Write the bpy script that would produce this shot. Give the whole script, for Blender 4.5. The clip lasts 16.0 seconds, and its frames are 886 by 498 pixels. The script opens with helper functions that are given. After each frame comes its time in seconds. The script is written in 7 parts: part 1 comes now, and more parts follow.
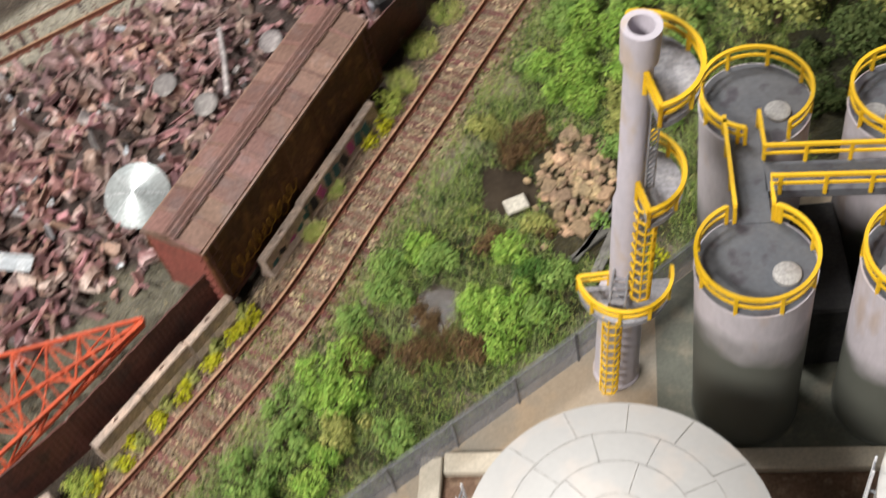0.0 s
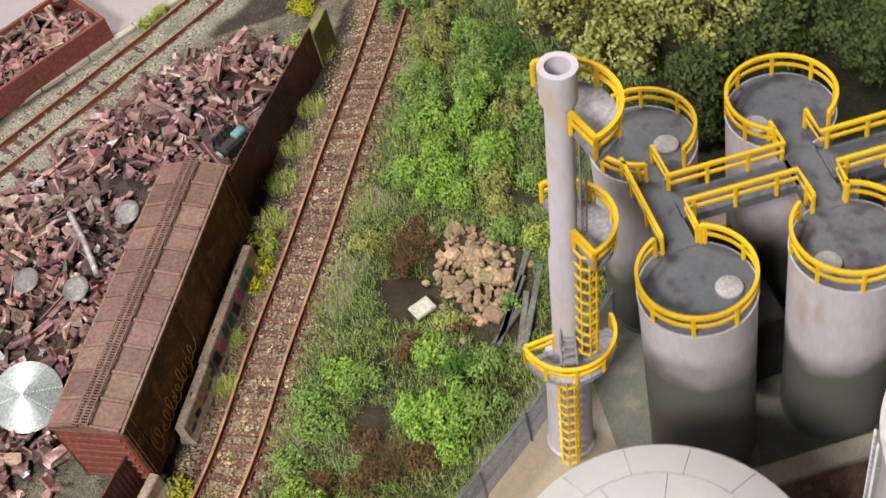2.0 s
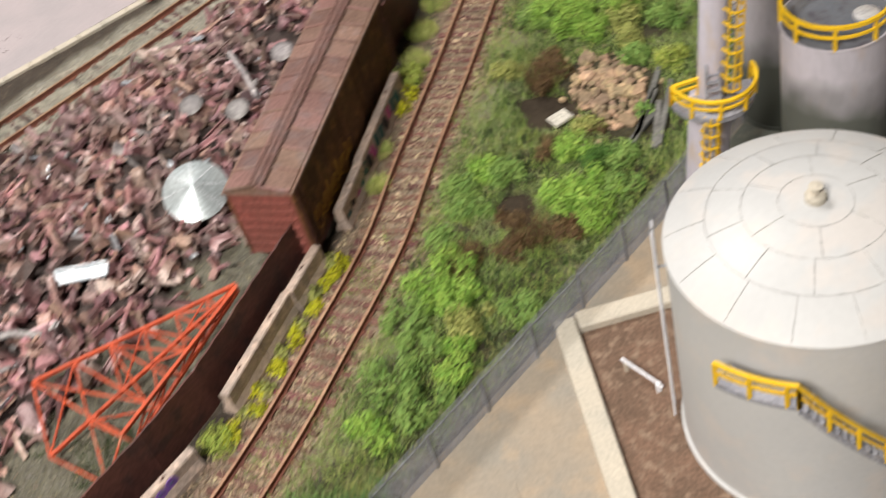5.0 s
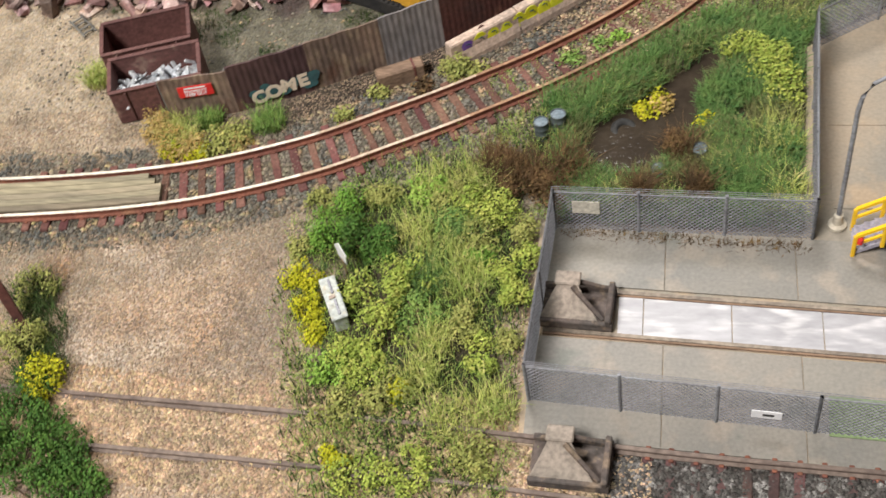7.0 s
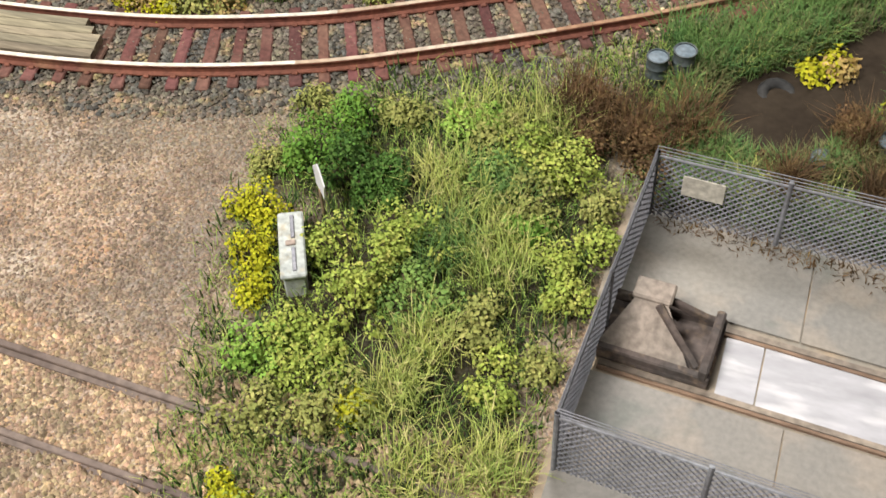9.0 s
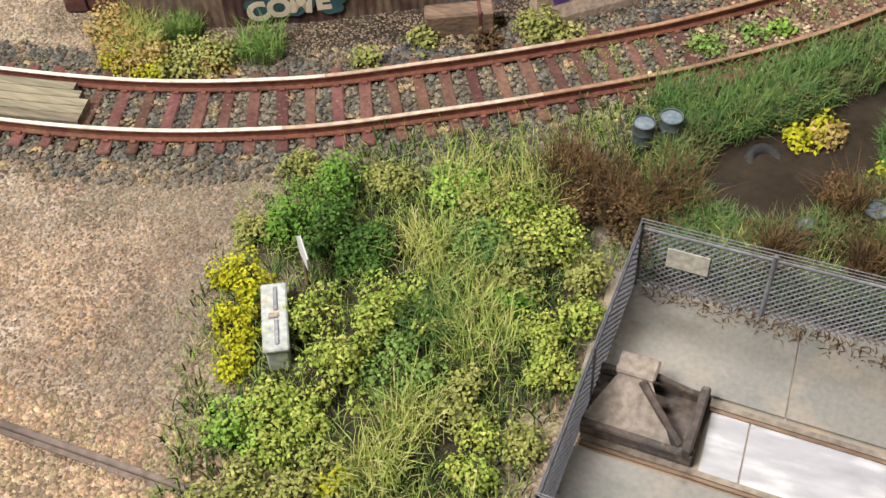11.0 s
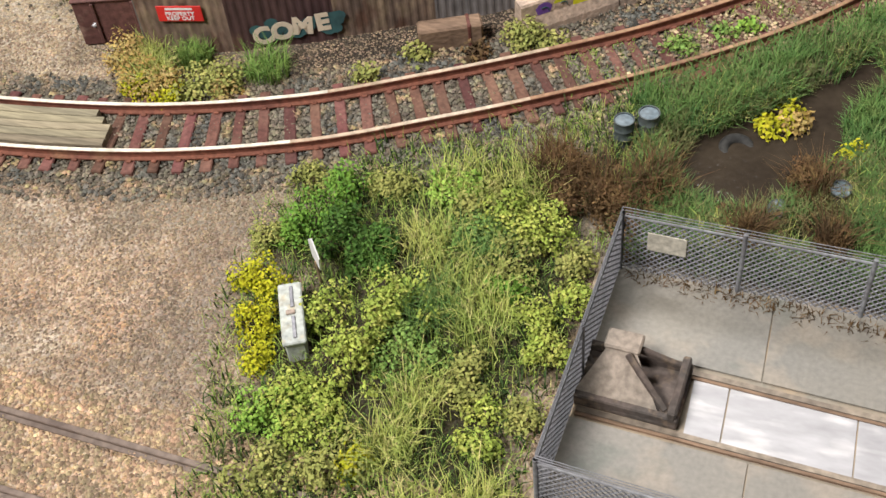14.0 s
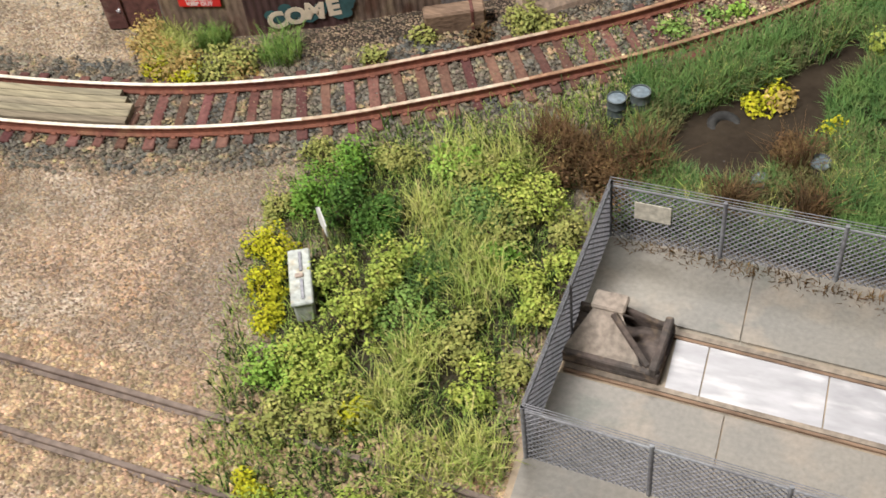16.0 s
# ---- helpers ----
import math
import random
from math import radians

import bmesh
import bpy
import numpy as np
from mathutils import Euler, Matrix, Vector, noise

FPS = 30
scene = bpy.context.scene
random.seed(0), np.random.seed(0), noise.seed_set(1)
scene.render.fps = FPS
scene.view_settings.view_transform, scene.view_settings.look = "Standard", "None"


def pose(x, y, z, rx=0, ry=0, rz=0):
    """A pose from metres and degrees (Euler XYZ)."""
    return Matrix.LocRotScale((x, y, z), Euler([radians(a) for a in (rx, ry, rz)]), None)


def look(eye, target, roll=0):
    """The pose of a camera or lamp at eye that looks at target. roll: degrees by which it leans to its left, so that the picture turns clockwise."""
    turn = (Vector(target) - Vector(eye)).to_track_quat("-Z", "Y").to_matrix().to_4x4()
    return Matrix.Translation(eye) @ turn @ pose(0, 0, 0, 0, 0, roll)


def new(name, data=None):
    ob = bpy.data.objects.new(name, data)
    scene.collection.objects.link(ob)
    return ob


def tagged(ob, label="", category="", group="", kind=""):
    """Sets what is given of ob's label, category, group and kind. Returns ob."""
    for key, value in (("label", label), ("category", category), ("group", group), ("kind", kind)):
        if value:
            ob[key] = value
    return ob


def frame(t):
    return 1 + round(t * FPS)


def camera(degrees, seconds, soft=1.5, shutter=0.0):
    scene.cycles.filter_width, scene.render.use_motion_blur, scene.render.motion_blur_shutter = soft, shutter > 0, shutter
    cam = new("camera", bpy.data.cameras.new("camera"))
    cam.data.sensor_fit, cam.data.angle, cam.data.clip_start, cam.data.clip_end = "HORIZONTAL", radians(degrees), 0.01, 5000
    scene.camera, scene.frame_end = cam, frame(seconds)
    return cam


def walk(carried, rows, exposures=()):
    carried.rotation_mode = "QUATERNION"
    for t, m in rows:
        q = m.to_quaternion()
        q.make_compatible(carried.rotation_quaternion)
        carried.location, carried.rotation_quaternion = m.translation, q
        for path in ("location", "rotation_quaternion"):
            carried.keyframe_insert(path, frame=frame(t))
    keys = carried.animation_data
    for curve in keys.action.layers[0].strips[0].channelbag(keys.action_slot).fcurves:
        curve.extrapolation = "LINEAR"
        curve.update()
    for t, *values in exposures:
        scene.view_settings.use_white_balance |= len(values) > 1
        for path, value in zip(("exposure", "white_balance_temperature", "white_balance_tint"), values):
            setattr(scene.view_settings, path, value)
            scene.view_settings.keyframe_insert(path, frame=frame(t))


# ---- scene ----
# All lengths below are written in centimetres of the model railway; U turns them into metres.
U = 0.01
cam = camera(40.4, 16.0, soft=1.5, shutter=0.5)
PATH = [
    (0, (-1.779, -0.849, 39.396), (-2.054, 0.299, 37.782), -15.8),
    (0.5, (-2.94, 0.623, 38.812), (-3.064, 1.838, 37.228), -14.8),
    (1, (-3.374, 0.189, 38.699), (-3.388, 1.444, 37.142), -13.2),
    (1.5, (-3.709, -0.065, 38.723), (-3.641, 1.228, 37.199), -12.5),
    (2, (-6.021, -1.459, 38.197), (-5.933, -0.148, 36.689), -16.2),
    (2.5, (-6.646, -2.995, 39.011), (-6.479, -1.692, 37.503), -17.2),
    (3, (-8.719, -3.653, 38.544), (-8.521, -2.372, 37.02), -18.7),
    (3.2, (-9.263, -3.974, 38.377), (-9.065, -2.692, 36.854), -19.4),
    (5.3, (-14.722, -13.700, 33.070), (-14.769, -12.251, 31.692), -14.3),
    (5.4, (-15.731, -14.571, 32.843), (-15.798, -13.135, 31.453), -12.9),
    (5.5, (-15.950, -15.134, 32.331), (-16.067, -13.702, 30.940), -13.7),
    (5.7, (-16.983, -16.965, 31.968), (-17.165, -15.551, 30.564), -13.5),
    (5.8, (-17.517, -17.735, 31.777), (-17.717, -16.341, 30.357), -13.4),
    (5.9, (-18.082, -18.346, 31.572), (-18.290, -16.974, 30.131), -13.1),
    (6, (-18.654, -18.822, 31.388), (-18.872, -17.475, 29.925), -12.6),
    (6.5, (-20.874, -19.744, 30.41), (-21.206, -18.477, 28.899), -13.3),
    (7, (-21.622, -20.597, 29.323), (-21.993, -19.371, 27.787), -11.9),
    (7.5, (-22.071, -19.785, 28.05), (-22.475, -18.559, 26.522), -9.8),
    (8, (-22.878, -18.123, 25.18), (-23.301, -16.903, 23.653), -7.3),
    (8.5, (-22.789, -14.291, 21.351), (-23.217, -13.067, 19.829), -3.3),
    (9, (-23.366, -13.068, 18.888), (-23.823, -11.875, 17.349), -2.9),
    (9.2, (-23.332, -12.818, 18.932), (-23.8, -11.616, 17.403), -3.0),
    (11.3, (-23.156, -12.174, 19.496), (-23.635, -10.955, 17.984), -3.4),
    (11.5, (-23.134, -12.473, 19.553), (-23.618, -11.257, 18.041), -3.7),
    (12, (-23.048, -12.576, 19.71), (-23.531, -11.36, 18.198), -4.1),
    (12.5, (-23.281, -12.693, 20.01), (-23.777, -11.482, 18.497), -5.0),
    (13, (-23.002, -13.341, 20.302), (-23.511, -12.137, 18.789), -6.5),
    (13.5, (-22.387, -13.783, 20.861), (-22.89, -12.567, 19.355), -7.1),
    (14, (-22.257, -13.684, 20.848), (-22.76, -12.459, 19.349), -6.8),
    (14.5, (-22.263, -13.726, 20.937), (-22.772, -12.494, 19.446), -6.4),
    (15, (-22.05, -14.158, 21.039), (-22.576, -12.931, 19.549), -6.7),
    (15.5, (-21.248, -14.614, 20.949), (-21.769, -13.392, 19.454), -6.8),
    (16, (-21.12, -15.071, 21.595), (-21.663, -13.86, 20.099), -8.0),
]
walk(cam, [(t, look(Vector(eye) * U, Vector(target) * U, roll)) for t, eye, target, roll in PATH],
     [(0.0, 0.0), (5.5, 0.0), (7.5, -0.07), (16.0, -0.07)])

# ---- light: a plain room with two unseen overhead lamps, a key and an added fill ----
world = bpy.data.worlds.new("room_air")
world.use_nodes = True
scene.world = world
wbg = world.node_tree.nodes["Background"]
wbg.inputs[0].default_value = (0.93, 0.96, 1.0, 1)
wbg.inputs[1].default_value = 0.12


def area_lamp(name, at, target, sx, sy, power, colour):
    data = bpy.data.lights.new(name, "AREA")
    data.shape, data.size, data.size_y, data.energy, data.color = "RECTANGLE", sx, sy, power, colour
    ob = new(name, data)
    ob.matrix_world = look(at, target)
    return ob


area_lamp("unseen_overhead_light", (-0.75, -0.62, 1.22), (-0.2, 0.15, 0), 0.5, 0.26, 34.0, (1.0, 0.955, 0.9))
# fill added to lift the far scrap and track; no known source
area_lamp("unseen_overhead_light", (-0.42, 0.8, 1.22), (-0.12, 0.36, 0), 0.5, 0.25, 16.5, (1.0, 0.965, 0.93))


# ---- materials ----
def material(name, c1, c2, s1=0.6, s2=6.0, c3=None, rough=0.8, metal=0.0, bump=0.3, var=0.0, spec=0.3, stain=None, stain_at=0.62,
             stretch=(1, 1, 1), island=0.0, fine=0.35):
    """Two colours in large blotches, a fine grain in lightness, an optional stain colour, relief."""
    m = bpy.data.materials.new(name)
    m.use_nodes = True
    nt = m.node_tree
    n, l = nt.nodes, nt.links
    bsdf = n["Principled BSDF"]
    geo = n.new("ShaderNodeNewGeometry")
    scl = n.new("ShaderNodeVectorMath")
    scl.operation = "MULTIPLY"
    scl.inputs[1].default_value = tuple(s / U for s in stretch)
    l.new(geo.outputs["Position"], scl.inputs[0])

    def noise_tex(scale, detail):
        t = n.new("ShaderNodeTexNoise")
        t.inputs["Scale"].default_value, t.inputs["Detail"].default_value = scale, detail
        l.new(scl.outputs[0], t.inputs["Vector"])
        return t

    def ramp(src, a, b):
        r = n.new("ShaderNodeMapRange")
        r.inputs[1].default_value, r.inputs[2].default_value = a, b
        l.new(src, r.inputs[0])
        return r.outputs[0]

    def mix(fac, a, b, mode="MIX"):
        x = n.new("ShaderNodeMix")
        x.data_type, x.blend_type = "RGBA", mode
        for sock, v in ((x.inputs[0], fac), (x.inputs[6], a), (x.inputs[7], b)):
            if isinstance(v, (int, float)):
                sock.default_value = v
            elif isinstance(v, tuple):
                sock.default_value = (*v, 1)
            else:
                l.new(v, sock)
        return x.outputs[2]

    big, small = noise_tex(s1, 4), noise_tex(s2, 3)
    col = mix(ramp(big.outputs[0], 0.38, 0.62), c1, c2)
    if c3:
        mid = noise_tex(s1 * 3.1, 3)
        col = mix(ramp(mid.outputs[0], 0.52, 0.66), col, c3)
    if stain:
        st = noise_tex(s1 * 1.7, 6)
        col = mix(ramp(st.outputs[0], stain_at, stain_at + 0.1), col, stain)
    grain = ramp(small.outputs[0], 0.25, 0.75)
    g = n.new("ShaderNodeMapRange")
    g.inputs[3].default_value, g.inputs[4].default_value = 1 - fine, 1 + fine
    l.new(grain, g.inputs[0])
    hsv = n.new("ShaderNodeHueSaturation")
    l.new(col, hsv.inputs["Color"])
    val = g.outputs[0]
    if var or island:
        if var:
            info = n.new("ShaderNodeObjectInfo")
            rnd = info.outputs["Random"]
        else:
            rnd = geo.outputs["Random Per Island"]
        amount = var or island
        v = n.new("ShaderNodeMapRange")
        v.inputs[3].default_value, v.inputs[4].default_value = 1 - amount, 1 + amount
        l.new(rnd, v.inputs[0])
        mul = n.new("ShaderNodeMath")
        mul.operation = "MULTIPLY"
        l.new(val, mul.inputs[0])
        l.new(v.outputs[0], mul.inputs[1])
        val = mul.outputs[0]
        h = n.new("ShaderNodeMapRange")
        h.inputs[3].default_value, h.inputs[4].default_value = 0.5 - amount * 0.06, 0.5 + amount * 0.06
        hs = n.new("ShaderNodeMath")
        hs.operation = "FRACT"
        hm = n.new("ShaderNodeMath")
        hm.operation = "MULTIPLY"
        hm.inputs[1].default_value = 7.31
        l.new(rnd, hm.inputs[0])
        l.new(hm.outputs[0], hs.inputs[0])
        l.new(hs.outputs[0], h.inputs[0])
        l.new(h.outputs[0], hsv.inputs["Hue"])
    l.new(val, hsv.inputs["Value"])
    l.new(hsv.outputs[0], bsdf.inputs["Base Color"])
    bsdf.inputs["Roughness"].default_value = rough
    bsdf.inputs["Metallic"].default_value = metal
    bsdf.inputs["Specular IOR Level"].default_value = spec
    if bump:
        b = n.new("ShaderNodeBump")
        b.inputs["Strength"].default_value, b.inputs["Distance"].default_value = bump, 0.06 * U
        l.new(small.outputs[0], b.inputs["Height"])
        l.new(b.outputs[0], bsdf.inputs["Normal"])
    return m


def leaf_material(name, c1, c2, c3=None, trans=0.25):
    m = material(name, c1, c2, 1.2, 9.0, c3, rough=0.75, bump=0, island=0.2, spec=0.2, fine=0.15)
    bsdf = m.node_tree.nodes["Principled BSDF"]
    bsdf.inputs["Subsurface Weight"].default_value = 0.0
    return m


RUST_RED = material("rusty_rail_paint", (0.16, 0.062, 0.045), (0.22, 0.085, 0.055), 0.5, 7, rough=0.75, bump=0.25, stain=(0.26, 0.14, 0.08))
# lamp glare on the rail heads, painted as a flat cream colour
RAIL_TOP = material("glare_rail_head", (0.75, 0.7, 0.6), (0.66, 0.6, 0.5), 0.7, 5, rough=0.35, metal=0.0, bump=0.1, spec=0.5)
# in-between tone where the painted glare fades towards rust
RAIL_TOP_MID = material("fading_glare_rail_head", (0.55, 0.45, 0.35), (0.42, 0.31, 0.22), 0.7, 5, rough=0.45, bump=0.1)
RAIL_SIDING = material("siding_rail_brown", (0.2, 0.155, 0.13), (0.14, 0.105, 0.09), 0.7, 5, rough=0.6, metal=0.1, bump=0.1)
RAIL_TOP_RUST = material("rusty_rail_head", (0.36, 0.22, 0.13), (0.27, 0.15, 0.09), 0.7, 5, rough=0.55, metal=0.2, bump=0.1)
TIE = material("weathered_tie", (0.115, 0.048, 0.04), (0.15, 0.074, 0.058), 0.9, 8, rough=0.85, bump=0.5, var=0.3, stretch=(1, 1, 1))
TIE_DARK = material("oily_tie", (0.1, 0.05, 0.045), (0.055, 0.04, 0.038), 0.9, 8, rough=0.85, bump=0.5, var=0.25)
STONE = material("ballast_stone", (0.2, 0.17, 0.125), (0.105, 0.105, 0.095), 0.5, 12, (0.31, 0.23, 0.13), rough=0.85, bump=0.3, island=0.55)
STONE_RUST = material("rust_stained_ballast", (0.31, 0.225, 0.145), (0.19, 0.14, 0.1), 0.5, 12, (0.5, 0.39, 0.25), rough=0.9, bump=0.3, island=0.5)
STONE_DARK = material("dark_cinder_stone", (0.095, 0.074, 0.056), (0.052, 0.044, 0.037), 0.5, 12, (0.18, 0.14, 0.105), rough=0.9, bump=0.3, island=0.55)
STONE_DUSTY = material("dusty_far_stone", (0.34, 0.31, 0.25), (0.24, 0.23, 0.19), 0.5, 12, (0.42, 0.37, 0.3), rough=0.9, bump=0.3, island=0.4)
PEBBLE = material("dirt_pebble", (0.3, 0.22, 0.155), (0.215, 0.165, 0.122), 0.5, 12, (0.42, 0.31, 0.21), rough=0.95, bump=0.3, island=0.3)
PEBBLE_TAN = material("tan_siding_stone", (0.44, 0.31, 0.19), (0.3, 0.23, 0.155), 0.5, 12, (0.55, 0.4, 0.26), rough=0.95, bump=0.3, island=0.4)
PLANK = material("grey_crossing_plank", (0.28, 0.24, 0.165), (0.2, 0.175, 0.125), 0.8, 5, rough=0.9, bump=0.6, var=0.2, stretch=(0.25, 2.5, 2.5))
CONCRETE = material("stained_concrete", (0.245, 0.225, 0.195), (0.2, 0.19, 0.172), 0.28, 9, (0.275, 0.24, 0.2), rough=0.5, spec=0.45, bump=0.14, var=0.06, stain=(0.135, 0.145, 0.125), stain_at=0.64, fine=0.14)
CONCRETE_TAN = material("tan_concrete", (0.33, 0.265, 0.195), (0.25, 0.23, 0.195), 0.22, 9, (0.37, 0.285, 0.2), rough=0.7, bump=0.12, stain=(0.19, 0.18, 0.145), stain_at=0.62, fine=0.12)
INSET = material("worn_inset_slab", (0.4, 0.395, 0.42), (0.32, 0.315, 0.335), 0.8, 5, (0.52, 0.51, 0.525), rough=0.42, bump=0.2, stretch=(0.324, 0.85, 0.72), fine=0.16, spec=0.5)
KERB = material("pale_kerb_concrete", (0.52, 0.46, 0.37), (0.45, 0.41, 0.34), 0.5, 9, rough=0.85, bump=0.2, fine=0.15)
BARRIER = material("barrier_concrete", (0.476, 0.364, 0.294), (0.35, 0.28, 0.238), 0.7, 8, (0.56, 0.42, 0.336), rough=0.9, bump=0.4)
RUST_SHEET = material("rusty_sheet_steel", (0.085, 0.035, 0.03), (0.13, 0.05, 0.04), 0.4, 6, (0.07, 0.035, 0.032), rough=0.65, bump=0.2, stain=(0.2, 0.1, 0.07), stain_at=0.66)
CORR_BROWN = material("corrugated_brown", (0.062, 0.034, 0.036), (0.09, 0.05, 0.048), 0.6, 5, rough=0.7, bump=0.2, stain=(0.17, 0.1, 0.07), stretch=(1, 1, 0.4))
CORR_TAN = material("corrugated_weathered", (0.19, 0.13, 0.1), (0.12, 0.085, 0.07), 0.9, 5, (0.23, 0.17, 0.12), rough=0.8, bump=0.2, stain=(0.1, 0.055, 0.04), stain_at=0.56, stretch=(1, 1, 0.5))
CORR_GREY = material("corrugated_grey", (0.17, 0.16, 0.165), (0.21, 0.185, 0.18), 0.6, 5, rough=0.75, bump=0.2, stain=(0.12, 0.075, 0.065), stretch=(1, 1, 0.4))
VAN_ROOF = material("boxcar_roof_rust", (0.165, 0.092, 0.072), (0.215, 0.125, 0.1), 0.35, 7, (0.19, 0.125, 0.11), rough=0.6, bump=0.25, var=0.25, stain=(0.3, 0.185, 0.125), stain_at=0.68)
VAN_SIDE = material("boxcar_side_rust", (0.13, 0.055, 0.025), (0.09, 0.04, 0.022), 0.5, 6, (0.2, 0.09, 0.035), rough=0.75, bump=0.25)
VAN_END = material("boxcar_end_red", (0.23, 0.07, 0.055), (0.19, 0.065, 0.05), 0.5, 6, rough=0.8, bump=0.2)


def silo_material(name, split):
    """Lilac paint that turns green-grey below a height, over a soft uneven band."""
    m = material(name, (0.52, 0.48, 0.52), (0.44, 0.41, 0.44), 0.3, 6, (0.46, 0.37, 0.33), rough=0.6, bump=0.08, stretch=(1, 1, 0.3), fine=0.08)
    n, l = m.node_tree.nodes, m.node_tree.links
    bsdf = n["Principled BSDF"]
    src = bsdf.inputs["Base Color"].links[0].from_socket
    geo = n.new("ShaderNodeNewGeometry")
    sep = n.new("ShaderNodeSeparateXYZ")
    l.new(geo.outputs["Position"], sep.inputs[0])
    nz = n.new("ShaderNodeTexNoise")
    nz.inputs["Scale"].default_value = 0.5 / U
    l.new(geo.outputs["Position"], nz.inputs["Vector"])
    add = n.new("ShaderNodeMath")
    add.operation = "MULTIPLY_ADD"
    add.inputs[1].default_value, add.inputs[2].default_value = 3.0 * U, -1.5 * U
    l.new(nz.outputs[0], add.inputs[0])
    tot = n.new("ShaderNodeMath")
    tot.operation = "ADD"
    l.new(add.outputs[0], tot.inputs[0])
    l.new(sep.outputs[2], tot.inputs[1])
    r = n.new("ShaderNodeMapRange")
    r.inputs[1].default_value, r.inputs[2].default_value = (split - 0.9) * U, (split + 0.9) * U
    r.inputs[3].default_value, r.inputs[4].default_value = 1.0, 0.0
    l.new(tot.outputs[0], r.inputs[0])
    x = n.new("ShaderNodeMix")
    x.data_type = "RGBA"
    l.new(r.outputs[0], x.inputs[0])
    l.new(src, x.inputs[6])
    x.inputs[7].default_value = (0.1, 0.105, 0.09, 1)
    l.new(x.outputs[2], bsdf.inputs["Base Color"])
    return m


DECK = material("silo_deck_grey", (0.095, 0.102, 0.118), (0.125, 0.128, 0.14), 0.5, 6, (0.068, 0.063, 0.075), rough=0.55, bump=0.1, fine=0.12)
HATCH = material("pale_hatch", (0.38, 0.37, 0.36), (0.3, 0.29, 0.29), 2.0, 14, rough=0.6, bump=0.4, fine=0.3)
YELLOW = material("safety_yellow", (0.8, 0.5, 0.015), (0.72, 0.43, 0.015), 0.6, 8, rough=0.5, bump=0.05, fine=0.08, spec=0.4)
STACK_M = material("stack_lilac", (0.54, 0.5, 0.56), (0.47, 0.44, 0.49), 0.4, 6, (0.5, 0.42, 0.38), rough=0.55, bump=0.06, stretch=(1, 1, 0.4), fine=0.06)
GREY_METAL = material("grey_metal", (0.33, 0.33, 0.36), (0.25, 0.25, 0.28), 0.7, 8, rough=0.5, metal=0.2, bump=0.1)
DARK = material("dark_soot_and_shade", (0.025, 0.025, 0.027), (0.04, 0.04, 0.04), 1, 8, rough=0.8, bump=0.1)
INSET_RAIL = material("worn_inset_rail", (0.3, 0.25, 0.2), (0.2, 0.165, 0.135), 0.7, 6, rough=0.6, metal=0.2, bump=0.2)
WHITE_TANK = material("white_tank_paint", (0.5, 0.495, 0.485), (0.465, 0.463, 0.457), 0.25, 5, (0.52, 0.49, 0.465), rough=0.45, bump=0.03, fine=0.03, spec=0.4, stain=(0.44, 0.42, 0.385), stain_at=0.7)
WHITE_SEAM = material("tank_seam_grey", (0.42, 0.41, 0.39), (0.36, 0.35, 0.34), 0.5, 5, rough=0.7, bump=0)
WALK_GREY = material("walkway_purple_grey", (0.33, 0.31, 0.37), (0.28, 0.27, 0.32), 0.7, 8, rough=0.7, bump=0.15)
TANKCAR = material("tank_car_brown", (0.075, 0.046, 0.038), (0.1, 0.062, 0.05), 0.4, 6, (0.135, 0.09, 0.078), rough=0.42, bump=0.08, stretch=(0.85, 0.85, 0.6))
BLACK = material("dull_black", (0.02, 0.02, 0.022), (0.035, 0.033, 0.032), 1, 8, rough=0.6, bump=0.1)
WHEEL = material("valve_wheel_dark", (0.06, 0.08, 0.085), (0.1, 0.11, 0.11), 1, 8, rough=0.6, bump=0.1)
PUMP_PIPE = material("pale_pipe", (0.5, 0.47, 0.4), (0.4, 0.37, 0.31), 1, 8, rough=0.6, bump=0.1)
WIRE = material("fence_wire_grey", (0.19, 0.195, 0.215), (0.25, 0.25, 0.275), 0.6, 9, rough=0.55, metal=0.2, bump=0)
POST = material("fence_post_grey", (0.24, 0.25, 0.27), (0.17, 0.17, 0.185), 0.8, 8, rough=0.6, bump=0.1)
CABINET = material("pale_grey_cabinet", (0.442, 0.468, 0.442), (0.374, 0.399, 0.383), 0.9, 7, (0.425, 0.391, 0.306), rough=0.6, bump=0.1)
BUFFER = material("weathered_buffer_steel", (0.11, 0.085, 0.075), (0.075, 0.065, 0.06), 0.8, 7, (0.2, 0.15, 0.11), rough=0.8, bump=0.2)
BUFFER_FACE = material("buffer_plate_brown", (0.3, 0.25, 0.21), (0.23, 0.2, 0.17), 0.8, 7, rough=0.8, bump=0.2)
ROCK = material("tan_rubble", (0.33, 0.23, 0.14), (0.22, 0.16, 0.105), 0.6, 7, (0.43, 0.3, 0.18), rough=0.9, bump=0.5, var=0.3)
TIMBER = material("grey_timber", (0.17, 0.165, 0.15), (0.12, 0.115, 0.105), 0.8, 6, rough=0.9, bump=0.5, var=0.2)
PALE_SLAB = material("pale_slab", (0.52, 0.49, 0.42), (0.45, 0.42, 0.36), 1, 8, rough=0.85, bump=0.2)
EXC_YELLOW = material("digger_yellow", (0.57, 0.31, 0.035), (0.49, 0.26, 0.035), 0.6, 8, rough=0.45, bump=0.08, stain=(0.36, 0.21, 0.07), stain_at=0.62, fine=0.14)
GLASS_DARK = material("digger_glass", (0.03, 0.035, 0.04), (0.05, 0.055, 0.06), 1, 5, rough=0.15, bump=0, spec=0.6)
